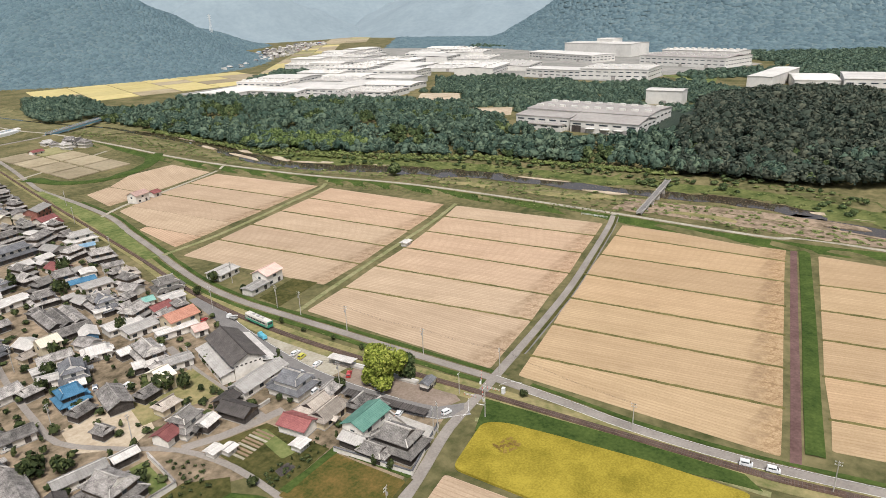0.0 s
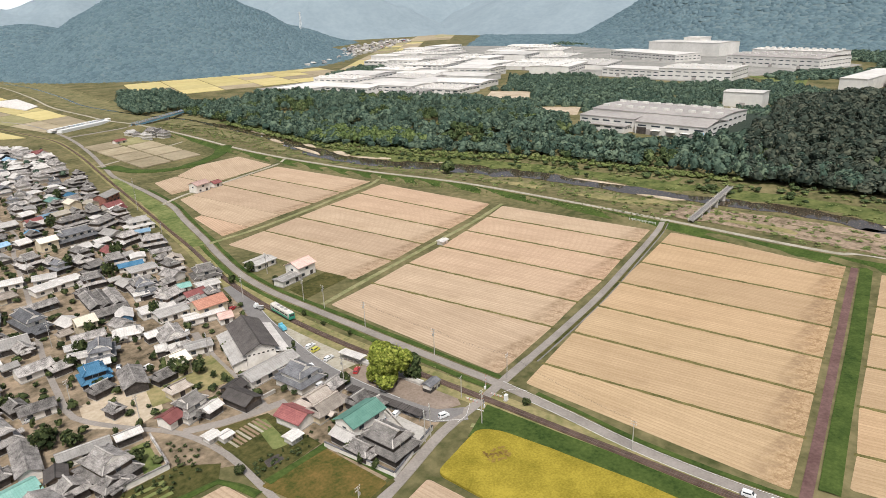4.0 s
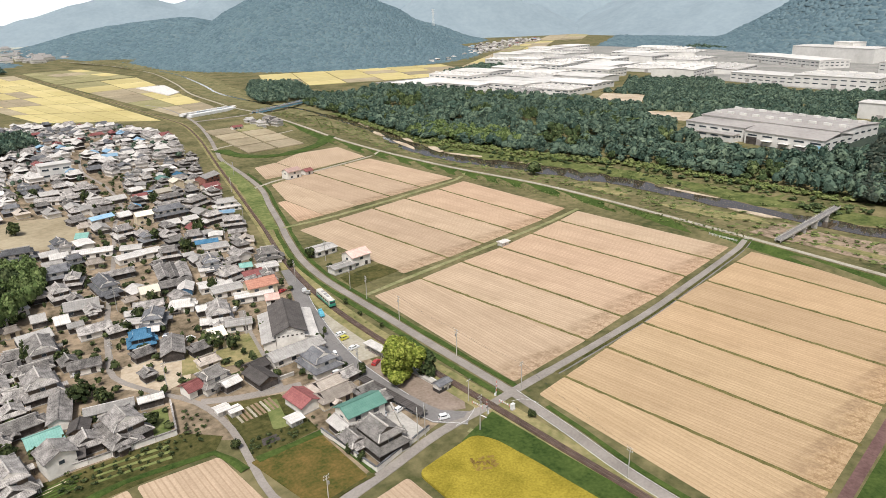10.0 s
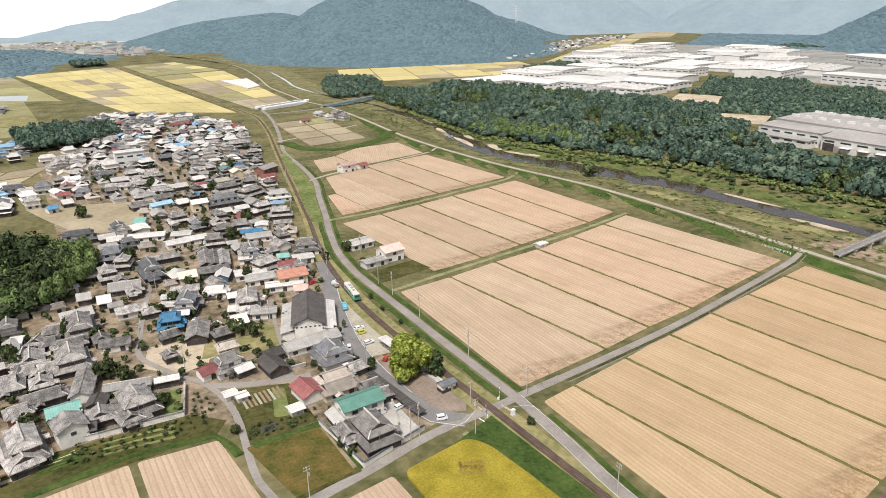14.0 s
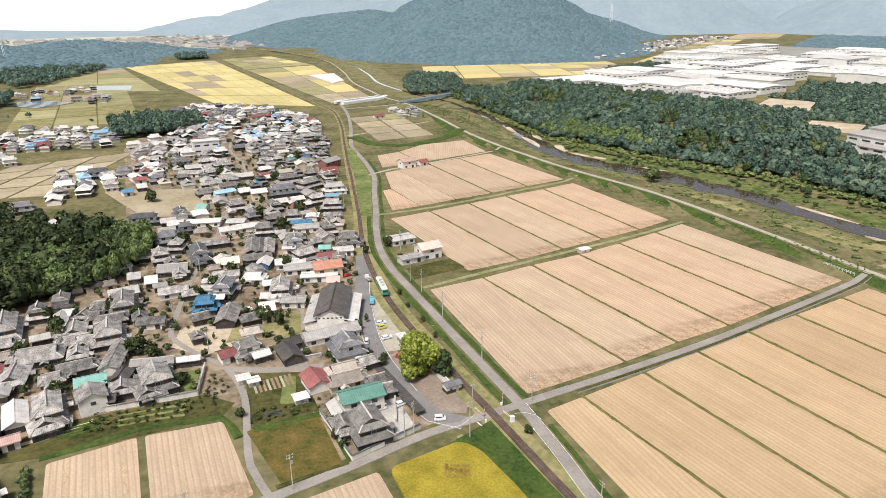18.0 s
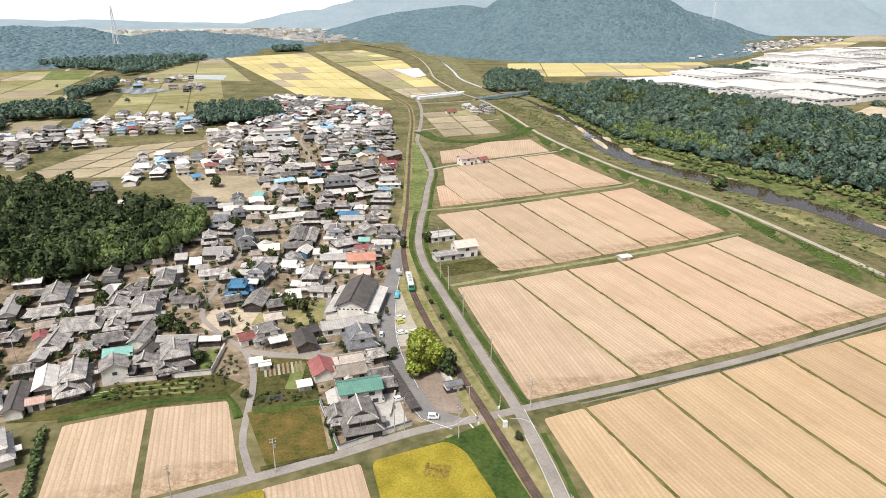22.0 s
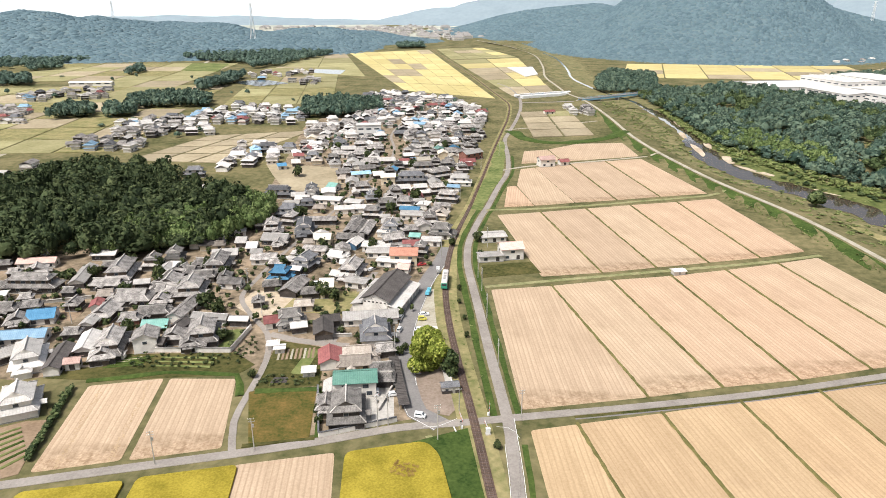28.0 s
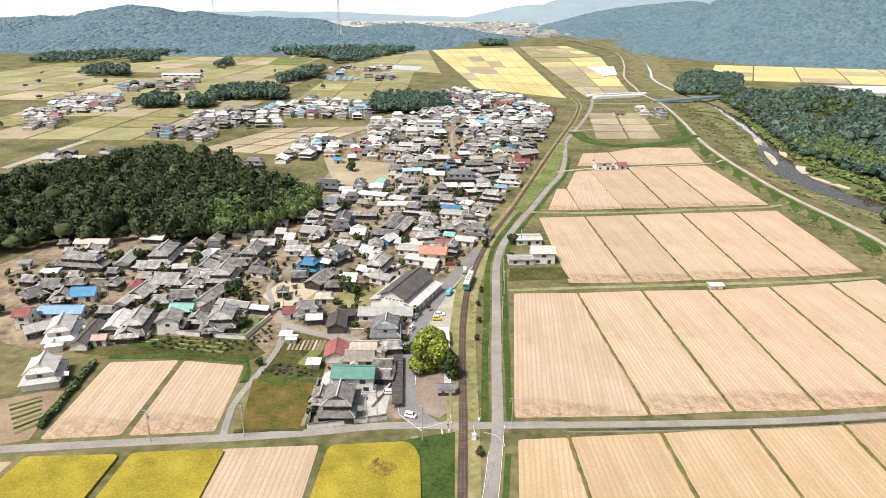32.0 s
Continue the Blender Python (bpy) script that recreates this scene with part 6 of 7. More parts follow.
# ---------- small buildings at the station ----------
def lean_shed(name, label, x, y, az, w, d, h, roofmat, wallmat, slope=0.12, openfront=False):
    ob = thing(name, label, "shelter", Matrix.Translation((x, y, 0.1)) @ Matrix.Rotation(radians(az), 4, "Z"))
    if openfront:
        for sx in (-1, -0.33, 0.33, 1):
            for sy in (-1, 1):
                part("post", box("post", ALU, (sx * (w / 2 - 0.2), sy * (d / 2 - 0.2), 0, 0.14, 0.14, h)), ob)
        part("bench", box("bench", TIMBER, (0, d / 2 - 0.6, 0.0, w * 0.7, 0.5, 0.45)), ob)
    else:
        part("wall", box("wall", wallmat, (0, 0, 0, w, d, h)), ob)
        part("lower_wall", box("lower_wall", BOARDS, (0, 0, 0.02, w + 0.06, d + 0.06, h * 0.45)), ob)
        part("door", box("door", ALU, (w * 0.2, -d / 2 - 0.05, 0, 0.9, 0.1, 1.95)), ob)
        part("window", box("window", GLASS, (-w * 0.22, -d / 2 - 0.04, 1.0, 1.0, 0.08, 0.8)), ob)
    (v, f), H = gabled(w / 2 + 0.4, d / 2 + 0.4, h, slope, 0.14)
    part("roof", mesh_of("roof", v, f, roofmat), ob)
    return ob


lean_shed("toilet_block", "small black and white station toilet block with grey roof", -12.6, 22, 14, 5.5, 3.2, 2.6, TILEDARK, PLASTER, 0.4)
lean_shed("platform_canopy", "white-roofed open platform shelter", -20.6, 57, 104, 10, 3.2, 2.8, SHEET, PLASTER, 0.1, True)
bike = thing("bicycle_shed", "long low ribbed brown roof beside the station road", "shed", Matrix.Translation((-29.9, 25, 0.1)) @ Matrix.Rotation(radians(104.5), 4, "Z"))
part("roof", box("roof", SHEETBROWN, (0, 0, 1.9, 31, 3.4, 0.12)), bike)
for i in range(31):
    part("roof_rib", box("roof_rib", SHEETBROWN, (-15 + i, 0, 2.02, 0.18, 3.4, 0.08)), bike)
for i in range(9):
    part("post", box("post", ALU, (-15 + i * 3.75, 1.5, 0, 0.1, 0.1, 1.9)), bike)
pf = thing("station_platform", "narrow concrete railway platform", "platform", Matrix.Translation((-16.6, 43, 0)) @ Matrix.Rotation(radians(102), 4, "Z"))
part("slab", box("slab", CONCRETE, (0, 0, 0, 34, 2.4, 0.95)), pf)
part("edge_line", box("edge_line", PAINT, (0, -0.9, 0.955, 34, 0.25, 0.01)), pf)

# ---------- level crossing ----------
def barrier(x, y, az, label):
    ob = thing("crossing_gate", label, "crossing gate", Matrix.Translation((x, y, 0.1)) @ Matrix.Rotation(radians(az), 4, "Z"))
    part("post", box("post", ALU, (0, 0, 0, 0.18, 0.18, 3.2)), ob)
    part("machine_box", box("machine_box", PAINT, (0.3, 0, 0, 0.6, 0.5, 1.0)), ob)
    part("signal_head", box("signal_head", RUBBER, (0, 0, 2.4, 0.7, 0.14, 0.35)), ob)
    for i in range(6):
        part("boom_band", mesh_of("boom_band", *bars(((0, 0.2, 1.0 + i * 0.75), (0, 0.2, 1.72 + i * 0.75), 0.12, 0.12)), SIGNRED if i % 2 else PAINT), ob)


barrier(-8, 1.6, 15, "raised red and white crossing barrier")
barrier(0.4, 9.2, 195, "raised red and white crossing barrier")
for x, y in ((-8.2, 7.0), (-0.4, 3.2)):
    fence = thing("crossing_fence", "low red and white crossing guard fence", "fence", Matrix.Translation((x, y, 0.1)) @ Matrix.Rotation(radians(105), 4, "Z"))
    for i in range(4):
        part("post", box("post", SIGNRED, (-2.1 + i * 1.4, 0, 0, 0.1, 0.1, 1.0)), fence)
    for z in (0.5, 0.9):
        part("rail", box("rail", PAINT, (0, 0, z, 4.4, 0.08, 0.1)), fence)
cab = thing("signal_cabinet", "white railway signal cabinet on a concrete base", "cabinet", Matrix.Translation((0.1, -0.6, 0.2)) @ Matrix.Rotation(radians(12), 4, "Z"))
part("base", box("base", CONCRETE, (0, 0, 0, 1.5, 1.2, 0.3)), cab)
part("body", box("body", PAINT, (0, 0, 0.3, 1.2, 0.9, 1.7)), cab)
part("lid", box("lid", PAINT, (0, 0, 2.0, 1.35, 1.05, 0.12)), cab)

# ---------- poles ----------
def utility_pole(x, y, h, az, label, arms=2, can=True):
    ob = thing("utility_pole", label, "pole", Matrix.Translation((x, y, ground_z(x, y))) @ Matrix.Rotation(radians(az), 4, "Z"), "utility poles")
    n = 8
    v = [(r * math.cos(6.2832 * i / n), r * math.sin(6.2832 * i / n), z) for r, z in ((0.17, -0.3), (0.10, h)) for i in range(n)]
    part("pole", mesh_of("pole", v, [(i, (i + 1) % n, (i + 1) % n + n, i + n) for i in range(n)] + [tuple(range(n, 2 * n))], CONCRETE), ob)
    for k in range(arms):
        z = h - 0.4 - 0.9 * k
        arm = part("crossarm", box("crossarm", ALU, (0, 0.14, z, 1.8, 0.1, 0.12)), ob)
        for ix in (-0.8, -0.3, 0.8):
            part("insulator", box("insulator", PAINT, (ix, 0.14, z + 0.12, 0.1, 0.1, 0.22)), arm)
    if can:
        part("transformer", box("transformer", ALU, (0.35, 0, h - 2.9, 0.5, 0.5, 0.9)), ob)
    return ob


POLES = [(-14.5, -4.2, 12, 15), (10.2, 8.5, 10, 15), (3.3, 38.8, 11, 100), (7.3, -43.4, 10, 100), (-1, 77, 11, 100), (-9, 11, 8, 15), (-33.6, 43.2, 12, 100), (-30, 2, 11, 60), (-33, 1, 11, 60),
         (-66.1, -13.1, 11, 15), (-91.4, -21, 11, 15), (-5.5, 118, 11, 100), (-3.5, 104, 11, 100), (-1.5, 160, 11, 100), (-106, 96, 11, 30), (-92, 72, 10, 30), (-58, 98, 10, 80), (-24, 140, 11, 100), (-100, 150, 11, 20), (-140, 95, 10, 20), (-165, 60, 10, 20), (-75, 190, 11, 15),
         (-90, 240, 11, 15), (-40, 210, 11, 15), (-20, 250, 11, 100), (-8, 330, 11, 100), (6, 380, 11, 100), (-150, -38, 11, 15), (36, -150, 10, 100), (15, -96, 10, 100)]
for x, y, h, az in POLES:
    utility_pole(x, y, h, az, "grey concrete utility pole with crossarms", 2 if h > 9 else 1, h > 10.5)
for line in ([3, 1, 2, 4, 11, 13], [6, 16]):
    for a, b in zip(line, line[1:]):
        pa, pb = POLES[a], POLES[b]
        for off in (-0.7, 0.7):
            v0, v1 = Vector((pa[0] + off * 0.3, pa[1] + off, pa[2] - 0.1)), Vector((pb[0] + off * 0.3, pb[1] + off, pb[2] - 0.1))
            pts = [v0.lerp(v1, k / 8) - Vector((0, 0, 1.2 * 4 * (k / 8) * (1 - k / 8))) for k in range(9)]
            tagged(new("power_cable", mesh_of("power_cable", *bars(*[(p, q, 0.022, 0.022) for p, q in zip(pts, pts[1:])]), RUBBER)), "thin black overhead power cable between poles", "cable", "overhead cables", "structure")

# ---------- vehicles ----------
def hull(profile, w, taper=0.0, z0=0.0):
    """A body swept across from a side outline (x, z); upper points lean in by taper."""
    n = len(profile)
    top = max(z for _, z in profile)
    v = []
    for s in (-1, 1):
        for x, z in profile:
            v.append((x, s * (w / 2 - taper * max(0, z - z0) / max(0.01, top - z0)), z))
    return v, [tuple(range(n - 1, -1, -1)), tuple(range(n, 2 * n))] + [(i, (i + 1) % n, (i + 1) % n + n, i + n) for i in range(n)]


def wheel(parent, x, y, r):
    n = 12
    v = [(x + r * math.cos(6.2832 * i / n), y + s * 0.1, r + r * math.sin(6.2832 * i / n)) for s in (-1, 1) for i in range(n)]
    w = part("wheel", mesh_of("wheel", v, [tuple(range(n - 1, -1, -1)), tuple(range(n, 2 * n))] + [(i, (i + 1) % n, (i + 1) % n + n, i + n) for i in range(n)], RUBBER), parent)
    q = 0.55 * r
    v = [(x + q * math.cos(6.2832 * i / n), y + s * 0.115, r + q * math.sin(6.2832 * i / n)) for s in (-1, 1) for i in range(n)]
    part("rim", mesh_of("rim", v, [tuple(range(n - 1, -1, -1)), tuple(range(n, 2 * n))] + [(i, (i + 1) % n, (i + 1) % n + n, i + n) for i in range(n)], ALU), w)


def car(x, y, az, colour, label, kind="van"):
    ob = thing("car", label, "car", Matrix.Translation((x, y, ground_z(x, y) + 0.19)) @ Matrix.Rotation(radians(az), 4, "Z"), "parked cars")
    L, W = (3.5, 1.5) if kind == "van" else (4.3, 1.7)
    a = L / 2
    if kind == "van":
        body = [(-a, 0.3), (a, 0.3), (a, 0.95), (a * 0.72, 1.08), (-a, 1.08)]
        cabin = [(-a * 0.98, 1.0), (a * 0.74, 1.0), (a * 0.42, 1.8), (-a * 0.9, 1.85)]
    else:
        body = [(-a, 0.3), (a, 0.3), (a, 0.75), (a * 0.45, 0.95), (-a, 0.95)]
        cabin = [(-a * 0.9, 0.9), (a * 0.5, 0.9), (a * 0.12, 1.45), (-a * 0.62, 1.48)]
    part("body", mesh_of("body", *hull(body, W), colour), ob)
    part("cabin", mesh_of("cabin", *hull(cabin, W - 0.06, 0.16, 0.9), colour), ob)
    cx0, cx1 = cabin[0][0], cabin[1][0]
    zt = cabin[2][1]
    part("windscreen", mesh_of("windscreen", *bars(((cabin[1][0] + 0.0, 0, cabin[1][1] + 0.12), (cabin[2][0] + 0.06, 0, zt - 0.1), W - 0.36, 0.05)), GLASS), ob)
    for s in (-1, 1):
        part("side_window", box("side_window", GLASS, ((cx0 + cx1) / 2 - 0.1, s * (W / 2 - 0.09), cabin[0][1] + 0.14, (cx1 - cx0) * 0.66, 0.06, (zt - cabin[0][1]) * 0.5)), ob)
        part("headlight", box("headlight", PAINT, (a, s * (W / 2 - 0.25), 0.62, 0.06, 0.3, 0.18)), ob)
        part("tail_light", box("tail_light", SIGNRED, (-a, s * (W / 2 - 0.15), 0.7, 0.06, 0.18, 0.25)), ob)
        for k in (-0.62, 0.62):
            wheel(ob, k * a, s * (W / 2 - 0.1), 0.28)
    part("rear_window", mesh_of("rear_window", *bars(((cabin[0][0] - 0.02, 0, cabin[0][1] + 0.15), (cabin[3][0] - 0.03, 0, zt - 0.15), W - 0.4, 0.05)), GLASS), ob)
    return ob


CARS = [(-26.6, 77.3, 14, CARWHITE, "white hatchback in the parking strip", "car"), (-26.8, 73, 14, CARYELLOW, "yellow small car in the parking strip", "van"), (-26.7, 64, 14, CARWHITE, "white car in the parking strip", "car"),
        (-35.6, 73.5, 80, CARWHITE, "white van beside the warehouse", "van"), (-34.6, 62.9, 80, CARWHITE, "white small van beside the house", "van"), (-24.3, 49.3, 40, CARRED, "red hatchback crossing the forecourt", "car"),
        (-23.8, 39.5, 100, CARWHITE, "white small car under the big tree", "van"), (-24.2, 33.4, 100, CARSILVER, "silver blue car under the big tree", "car"), (-20.8, 6.5, -10, CARWHITE, "white van on the station road", "van"),
        (12.0, -75, -74, CARWHITE, "white van on the road by the railway", "van"), (13.8, -81.6, -74, CARWHITE, "white small van on the road by the railway", "van"), (-39.2, 49.6, 15, CARWHITE, "white car beside the grey-roofed house", "van"),
        (-36.2, 18.6, 100, CARWHITE, "white car in the walled yard", "van"), (-33, 132, 30, CARRED, "bright red car in the yard", "car"), (-56, 124, 60, CARWHITE, "white car in the village yard", "car"), (-78, 105, 20, CARWHITE, "white car before the blue-roofed house", "van"),
        (-86, 113, 70, CARSILVER, "silver car in the village yard", "car"), (-118, 98, 20, CARWHITE, "white car beside the long outbuilding", "van"), (-118.5, 100.5, 20, CARWHITE, "white car beside the long outbuilding", "van"), (-196, 96, 20, CARWHITE, "white car in the yard", "van"), (-30.5, 18, 20, CARWHITE, "white car beside the low wall", "car")]
for c in CARS:
    car(*c)


def truck(x, y, az, cab_colour, load, label, crane=False):
    ob = thing("truck", label, "truck", Matrix.Translation((x, y, 0.19)) @ Matrix.Rotation(radians(az), 4, "Z"))
    part("chassis", box("chassis", RUBBER, (0, 0, 0.45, 5.0, 1.5, 0.25)), ob)
    part("cab", mesh_of("cab", *hull([(1.0, 0.5), (2.6, 0.5), (2.6, 1.3), (2.2, 2.2), (1.0, 2.2)], 1.75, 0.12, 1.2), cab_colour), ob)
    part("windscreen", mesh_of("windscreen", *bars(((2.62, 0, 1.35), (2.27, 0, 2.1), 1.5, 0.05)), GLASS), ob)
    part("load_bed", box("load_bed", load, (-0.9, 0, 0.7, 3.5, 1.8, 0.5)), ob)
    if crane:
        part("crane_boom", mesh_of("crane_boom", *bars(((0.5, 0, 1.6), (-3.6, 0, 2.6), 0.35, 0.4)), PAINT), ob)
    else:
        for i in range(3):
            part("load_sack", box("load_sack", load, (-2.0 + i * 1.1, 0, 1.2, 1.0, 1.6, 0.7)), ob)
    for k in (-1.7, 1.8):
        for s in (-1, 1):
            wheel(ob, k, s * 0.75, 0.38)


truck(-26.7, 98.5, 82, CARBLUE, CARBLUE, "light blue flatbed truck on the station road")
truck(-24.3, 124, 100, CARWHITE, ALU, "white crane truck on the station road", True)

# ---------- railcar ----------
rc = thing("railcar", "single cream and green diesel railcar on the track", "train", Matrix.Translation((-20.25, 110, 0.58)) @ Matrix.Rotation(radians(91), 4, "Z"))
part("body", box("body", TRAINCREAM, (0, 0, 1.0, 15.5, 2.7, 2.3)), rc)
part("lower_band", box("lower_band", TRAINGREEN, (0, 0, 0.75, 15.6, 2.76, 0.95)), rc, "dark green lower band")
part("roof", mesh_of("roof", *hull([(-7.75, 3.3), (7.75, 3.3), (7.6, 3.65), (-7.6, 3.65)], 2.7, 0.35, 3.3), SHEET), rc)
for s in (-1, 1):
    part("front", box("front", TRAINGREEN, (s * 7.78, 0, 1.0, 0.12, 2.6, 2.35)), rc, "green train front")
    part("front_window", box("front_window", GLASS, (s * 7.86, 0, 2.1, 0.08, 2.1, 0.9)), rc)
    for i in range(6):
        part("side_window", box("side_window", GLASS, (-5.2 + i * 2.08, s * 1.38, 2.0, 1.6, 0.06, 0.8)), rc)
    for k in (-6.9, 6.9):
        part("door", box("door", ALU, (k, s * 1.39, 1.05, 0.95, 0.07, 2.0)), rc)
    for k in (-5.2, 5.2):
        part("bogie_side", box("bogie_side", RUBBER, (k, s * 0.85, 0.05, 2.6, 0.25, 0.55)), rc)
for k in (-3, 0, 3):
    part("roof_unit", box("roof_unit", ALU, (k, 0, 3.62, 1.5, 1.2, 0.28)), rc)

# ---------- bridges ----------
def bridge(name, label, p, q, z, width, deck, rail, piers, depth):
    p, q = Vector((*p, z)), Vector((*q, z))
    L = (q - p).length
    a = math.atan2(q.y - p.y, q.x - p.x)
    ob = thing(name, label, "bridge", Matrix.Translation((p + q) / 2) @ Matrix.Rotation(a, 4, "Z"))
    part("deck", box("deck", CONCRETE, (0, 0, -0.3, L, width, 0.3)), ob)
    part("roadway", box("roadway", ROADDARK, (0, 0, 0.003, L, width - 0.6, 0.02)), ob)
    for s in (-1, 1):
        part("girder", box("girder", deck, (0, s * (width / 2 - 0.5), -0.3 - depth, L, 0.4, depth)), ob)
        part("kerb", box("kerb", CONCRETE, (0, s * (width / 2 - 0.15), 0.0, L, 0.25, 0.25)), ob)
        n = int(L / 4)
        for i in range(n + 1):
            part("rail_post", box("rail_post", rail, (-L / 2 + 0.1 + (L - 0.2) * i / n, s * (width / 2 - 0.15), 0.25, 0.12, 0.12, 0.8)), ob)
        for zz in (0.6, 1.0):
            part("guard_rail", box("guard_rail", rail, (0, s * (width / 2 - 0.15), zz, L, 0.08, 0.08)), ob)
    for i in range(piers):
        x = -L / 2 + L * (i + 1) / (piers + 1)
        part("pier", box("pier", CONCRETE, (x, 0, -6.5, 1.3, width * 0.8, 6.2 - depth)), ob)
        part("pier_cap", box("pier_cap", CONCRETE, (x, 0, -0.3 - depth - 0.5, 1.6, width, 0.5)), ob)


bridge("road_bridge", "narrow grey concrete bridge on piers over the river", (208, 51.5), (292, 70), 2.6, 3.6, CONCRETE, CONCRETE, 4, 0.8)
bridge("blue_bridge", "far road bridge with pale blue steel girders", (111, 706), (218, 790), 3.6, 7.0, BLUEPAINT, BLUEPAINT, 3, 2.4)

guard = thing("guard_fence", "white guard fence where the road meets the levee", "fence", Matrix.Translation((191, 72, 1.0)) @ Matrix.Rotation(radians(98), 4, "Z"))
for i in range(9):
    part("post", box("post", PAINT, (-8 + i * 2, 0, -0.6, 0.14, 0.14, 1.7)), guard)
for z in (0.45, 0.95):
    part("rail", box("rail", PAINT, (0, 0, z, 16.2, 0.08, 0.12)), guard)
sol = thing("solar_array", "rows of dark solar panels on a slope", "solar panels", Matrix.Translation((-360, 872, 0)) @ Matrix.Rotation(radians(-40), 4, "Z"))
for i in range(7):
    part("panel_row", mesh_of("panel_row", *bars(((-40, -24 + i * 8, 1.2), (40, -24 + i * 8, 1.2), 5.0, 0.15)), GLASS), sol)
    part("row_frame", mesh_of("row_frame", *bars(((-40, -24 + i * 8, 0.5), (40, -24 + i * 8, 0.5), 0.4, 1.0)), ALU), sol)

# ---------- works across the river ----------
SITES = []


def works(x, y, az, w, d, h, roof, label, windows=True, slope=0.06, monitors=0, doors=1):
    ob = thing("factory_building", label, "factory", Matrix.Translation((x, y, ground_z(x, y) - 0.3)) @ Matrix.Rotation(radians(az), 4, "Z"), "works across the river")
    if inside(x, y, WORKYARD):
        ob.location.z = 10.9
    SITES.append((x, y, w, d))
    part("wall", box("wall", WHITEWALL, (0, 0, 0, w, d, h)), ob)
    (v, f), H = gabled(w / 2 + 0.6, d / 2 + 0.6, h, slope, 0.5)
    part("roof", mesh_of("roof", v, f, roof), ob)
    if windows:
        rows = [h * 0.62] if h < 11 else [h * 0.3, h * 0.66]
        for z in rows:
            n = max(3, int(w / 11))
            for i in range(n):
                part("window_band", box("window_band", GLASS, (-w / 2 + w * (i + 0.5) / n, -d / 2 - 0.06, z, w / n * 0.62, 0.12, 1.3)), ob)
            n = max(2, int(d / 9))
            for i in range(n):
                part("window_band", box("window_band", GLASS, (w / 2 + 0.06, -d / 2 + d * (i + 0.5) / n, z, 0.12, d / n * 0.55, 1.3)), ob)
    for i in range(doors):
        part("loading_door", box("loading_door", GREYROOF, (-w / 2 + w * (i + 0.7) / (doors + 0.4), -d / 2 - 0.1, 0, 6, 0.2, 5)), ob)
    for i in range(monitors):
        for j in (-0.25, 0.25):
            part("roof_vent", box("roof_vent", WHITEWALL, (-w / 2 + w * (i + 0.5) / monitors, j * d, h + H * 0.5, w / monitors * 0.5, 2.2, 2.0)), ob)
    return ob


big = "large white factory hall with pale vented roof above the river wood"
works(437, 206, -85, 122, 62, 15, GREYROOF, big, True, 0.05, 10, 0)
hall = works(405, 173, -85, 64, 44, 11, GREYROOF, "white factory hall with dark grey roof and loading doors", True, 0.16, 0, 3)
part("shutter", box("shutter", BLUEPAINT, (26.5, -22.12, 0, 7, 0.24, 6.4)), hall, "pale blue roller shutter")
# no opening is cut: a flat dark panel paints the bay's inner shade
part("open_bay", box("open_bay", BOARDS, (-26, -22.12, 0, 9, 0.24, 6.4)), hall, "dark panel standing for the shade inside a loading bay")
for cx in (-12, 2, 15):
    part("canopy", box("canopy", WHITEWALL, (cx, -24, 4.6, 8, 4, 0.35)), hall, "white loading canopy")
works(401, 236, -85, 56, 40, 12, GREYROOF, "white two-storey factory wing with window rows", True, 0.06, 0, 1)
works(376, 226, -85, 34, 9, 6.5, GREYROOF, "low grey-roofed annex of the factory hall", True, 0.1, 0, 0)
works(590, 204, -80, 40, 25, 16, WHITEROOF, "plain white works shed behind the knoll", False)
rw = random.Random(8)


def works_area(poly, pitch, label, az):
    x0, x1 = min(p[0] for p in poly), max(p[0] for p in poly)
    y0, y1 = min(p[1] for p in poly), max(p[1] for p in poly)
    y = y0
    while y < y1:
        x = x0
        while x < x1:
            px, py = x + rw.uniform(-8, 8), y + rw.uniform(-8, 8)
            w, d = pitch * rw.uniform(0.9, 1.3), pitch * rw.uniform(0.62, 0.9)
            if inside(px, py, poly) and all((px - s[0]) ** 2 + (py - s[1]) ** 2 > (0.40 * (w + s[2])) ** 2 for s in SITES):
                works(px, py, az + rw.choice((0, 0, 90)), w, d, rw.choice((6, 7, 8, 9, 11, 13)), rw.choice((WHITEROOF, WHITEROOF, WHITEROOF, SHEET)), label, rw.random() < 0.5, rw.uniform(0.02, 0.07), rw.choice((0, 0, 4, 7)))
            x += pitch * 0.45
        y += pitch * 0.4


white = "white factory building with long pale roof"
works(800, 475, -89, 100, 46, 13, WHITEROOF, "low white factory building with one window row", True, 0.04, 0, 2)
works(825, 380, -80, 104, 80, 16, WHITEROOF, "white works office with long window rows", True, 0.02, 5, 1)
works(1098, 635, -109, 200, 60, 14, WHITEROOF, white, True, 0.04, 0, 3)
works(1240, 630, -95, 170, 72, 26, WHITEROOF, "tall white factory building under the eastern hill", False, 0.03, 0, 1)
works(1275, 640, -95, 40, 40, 33, WHITEROOF, "tall white tower block of the works", False, 0.02, 0, 0)
works(1066, 362, -98, 164, 92, 17, GREYROOF, "long white factory hall with dark grey roof", True, 0.06, 10, 3)
works(1140, 372, -98, 150, 50, 21, WHITEROOF, "white factory hall with a vented roof", True, 0.05, 12, 0)
works(832, 160, 2, 140, 30, 16, WHITEROOF, "long grey-white works shed past the knoll", False, 0.04, 0, 1)
works(815, 108, -70, 50, 86, 13, WHITEROOF, "white works shed past the knoll", False, 0.05, 0, 0)
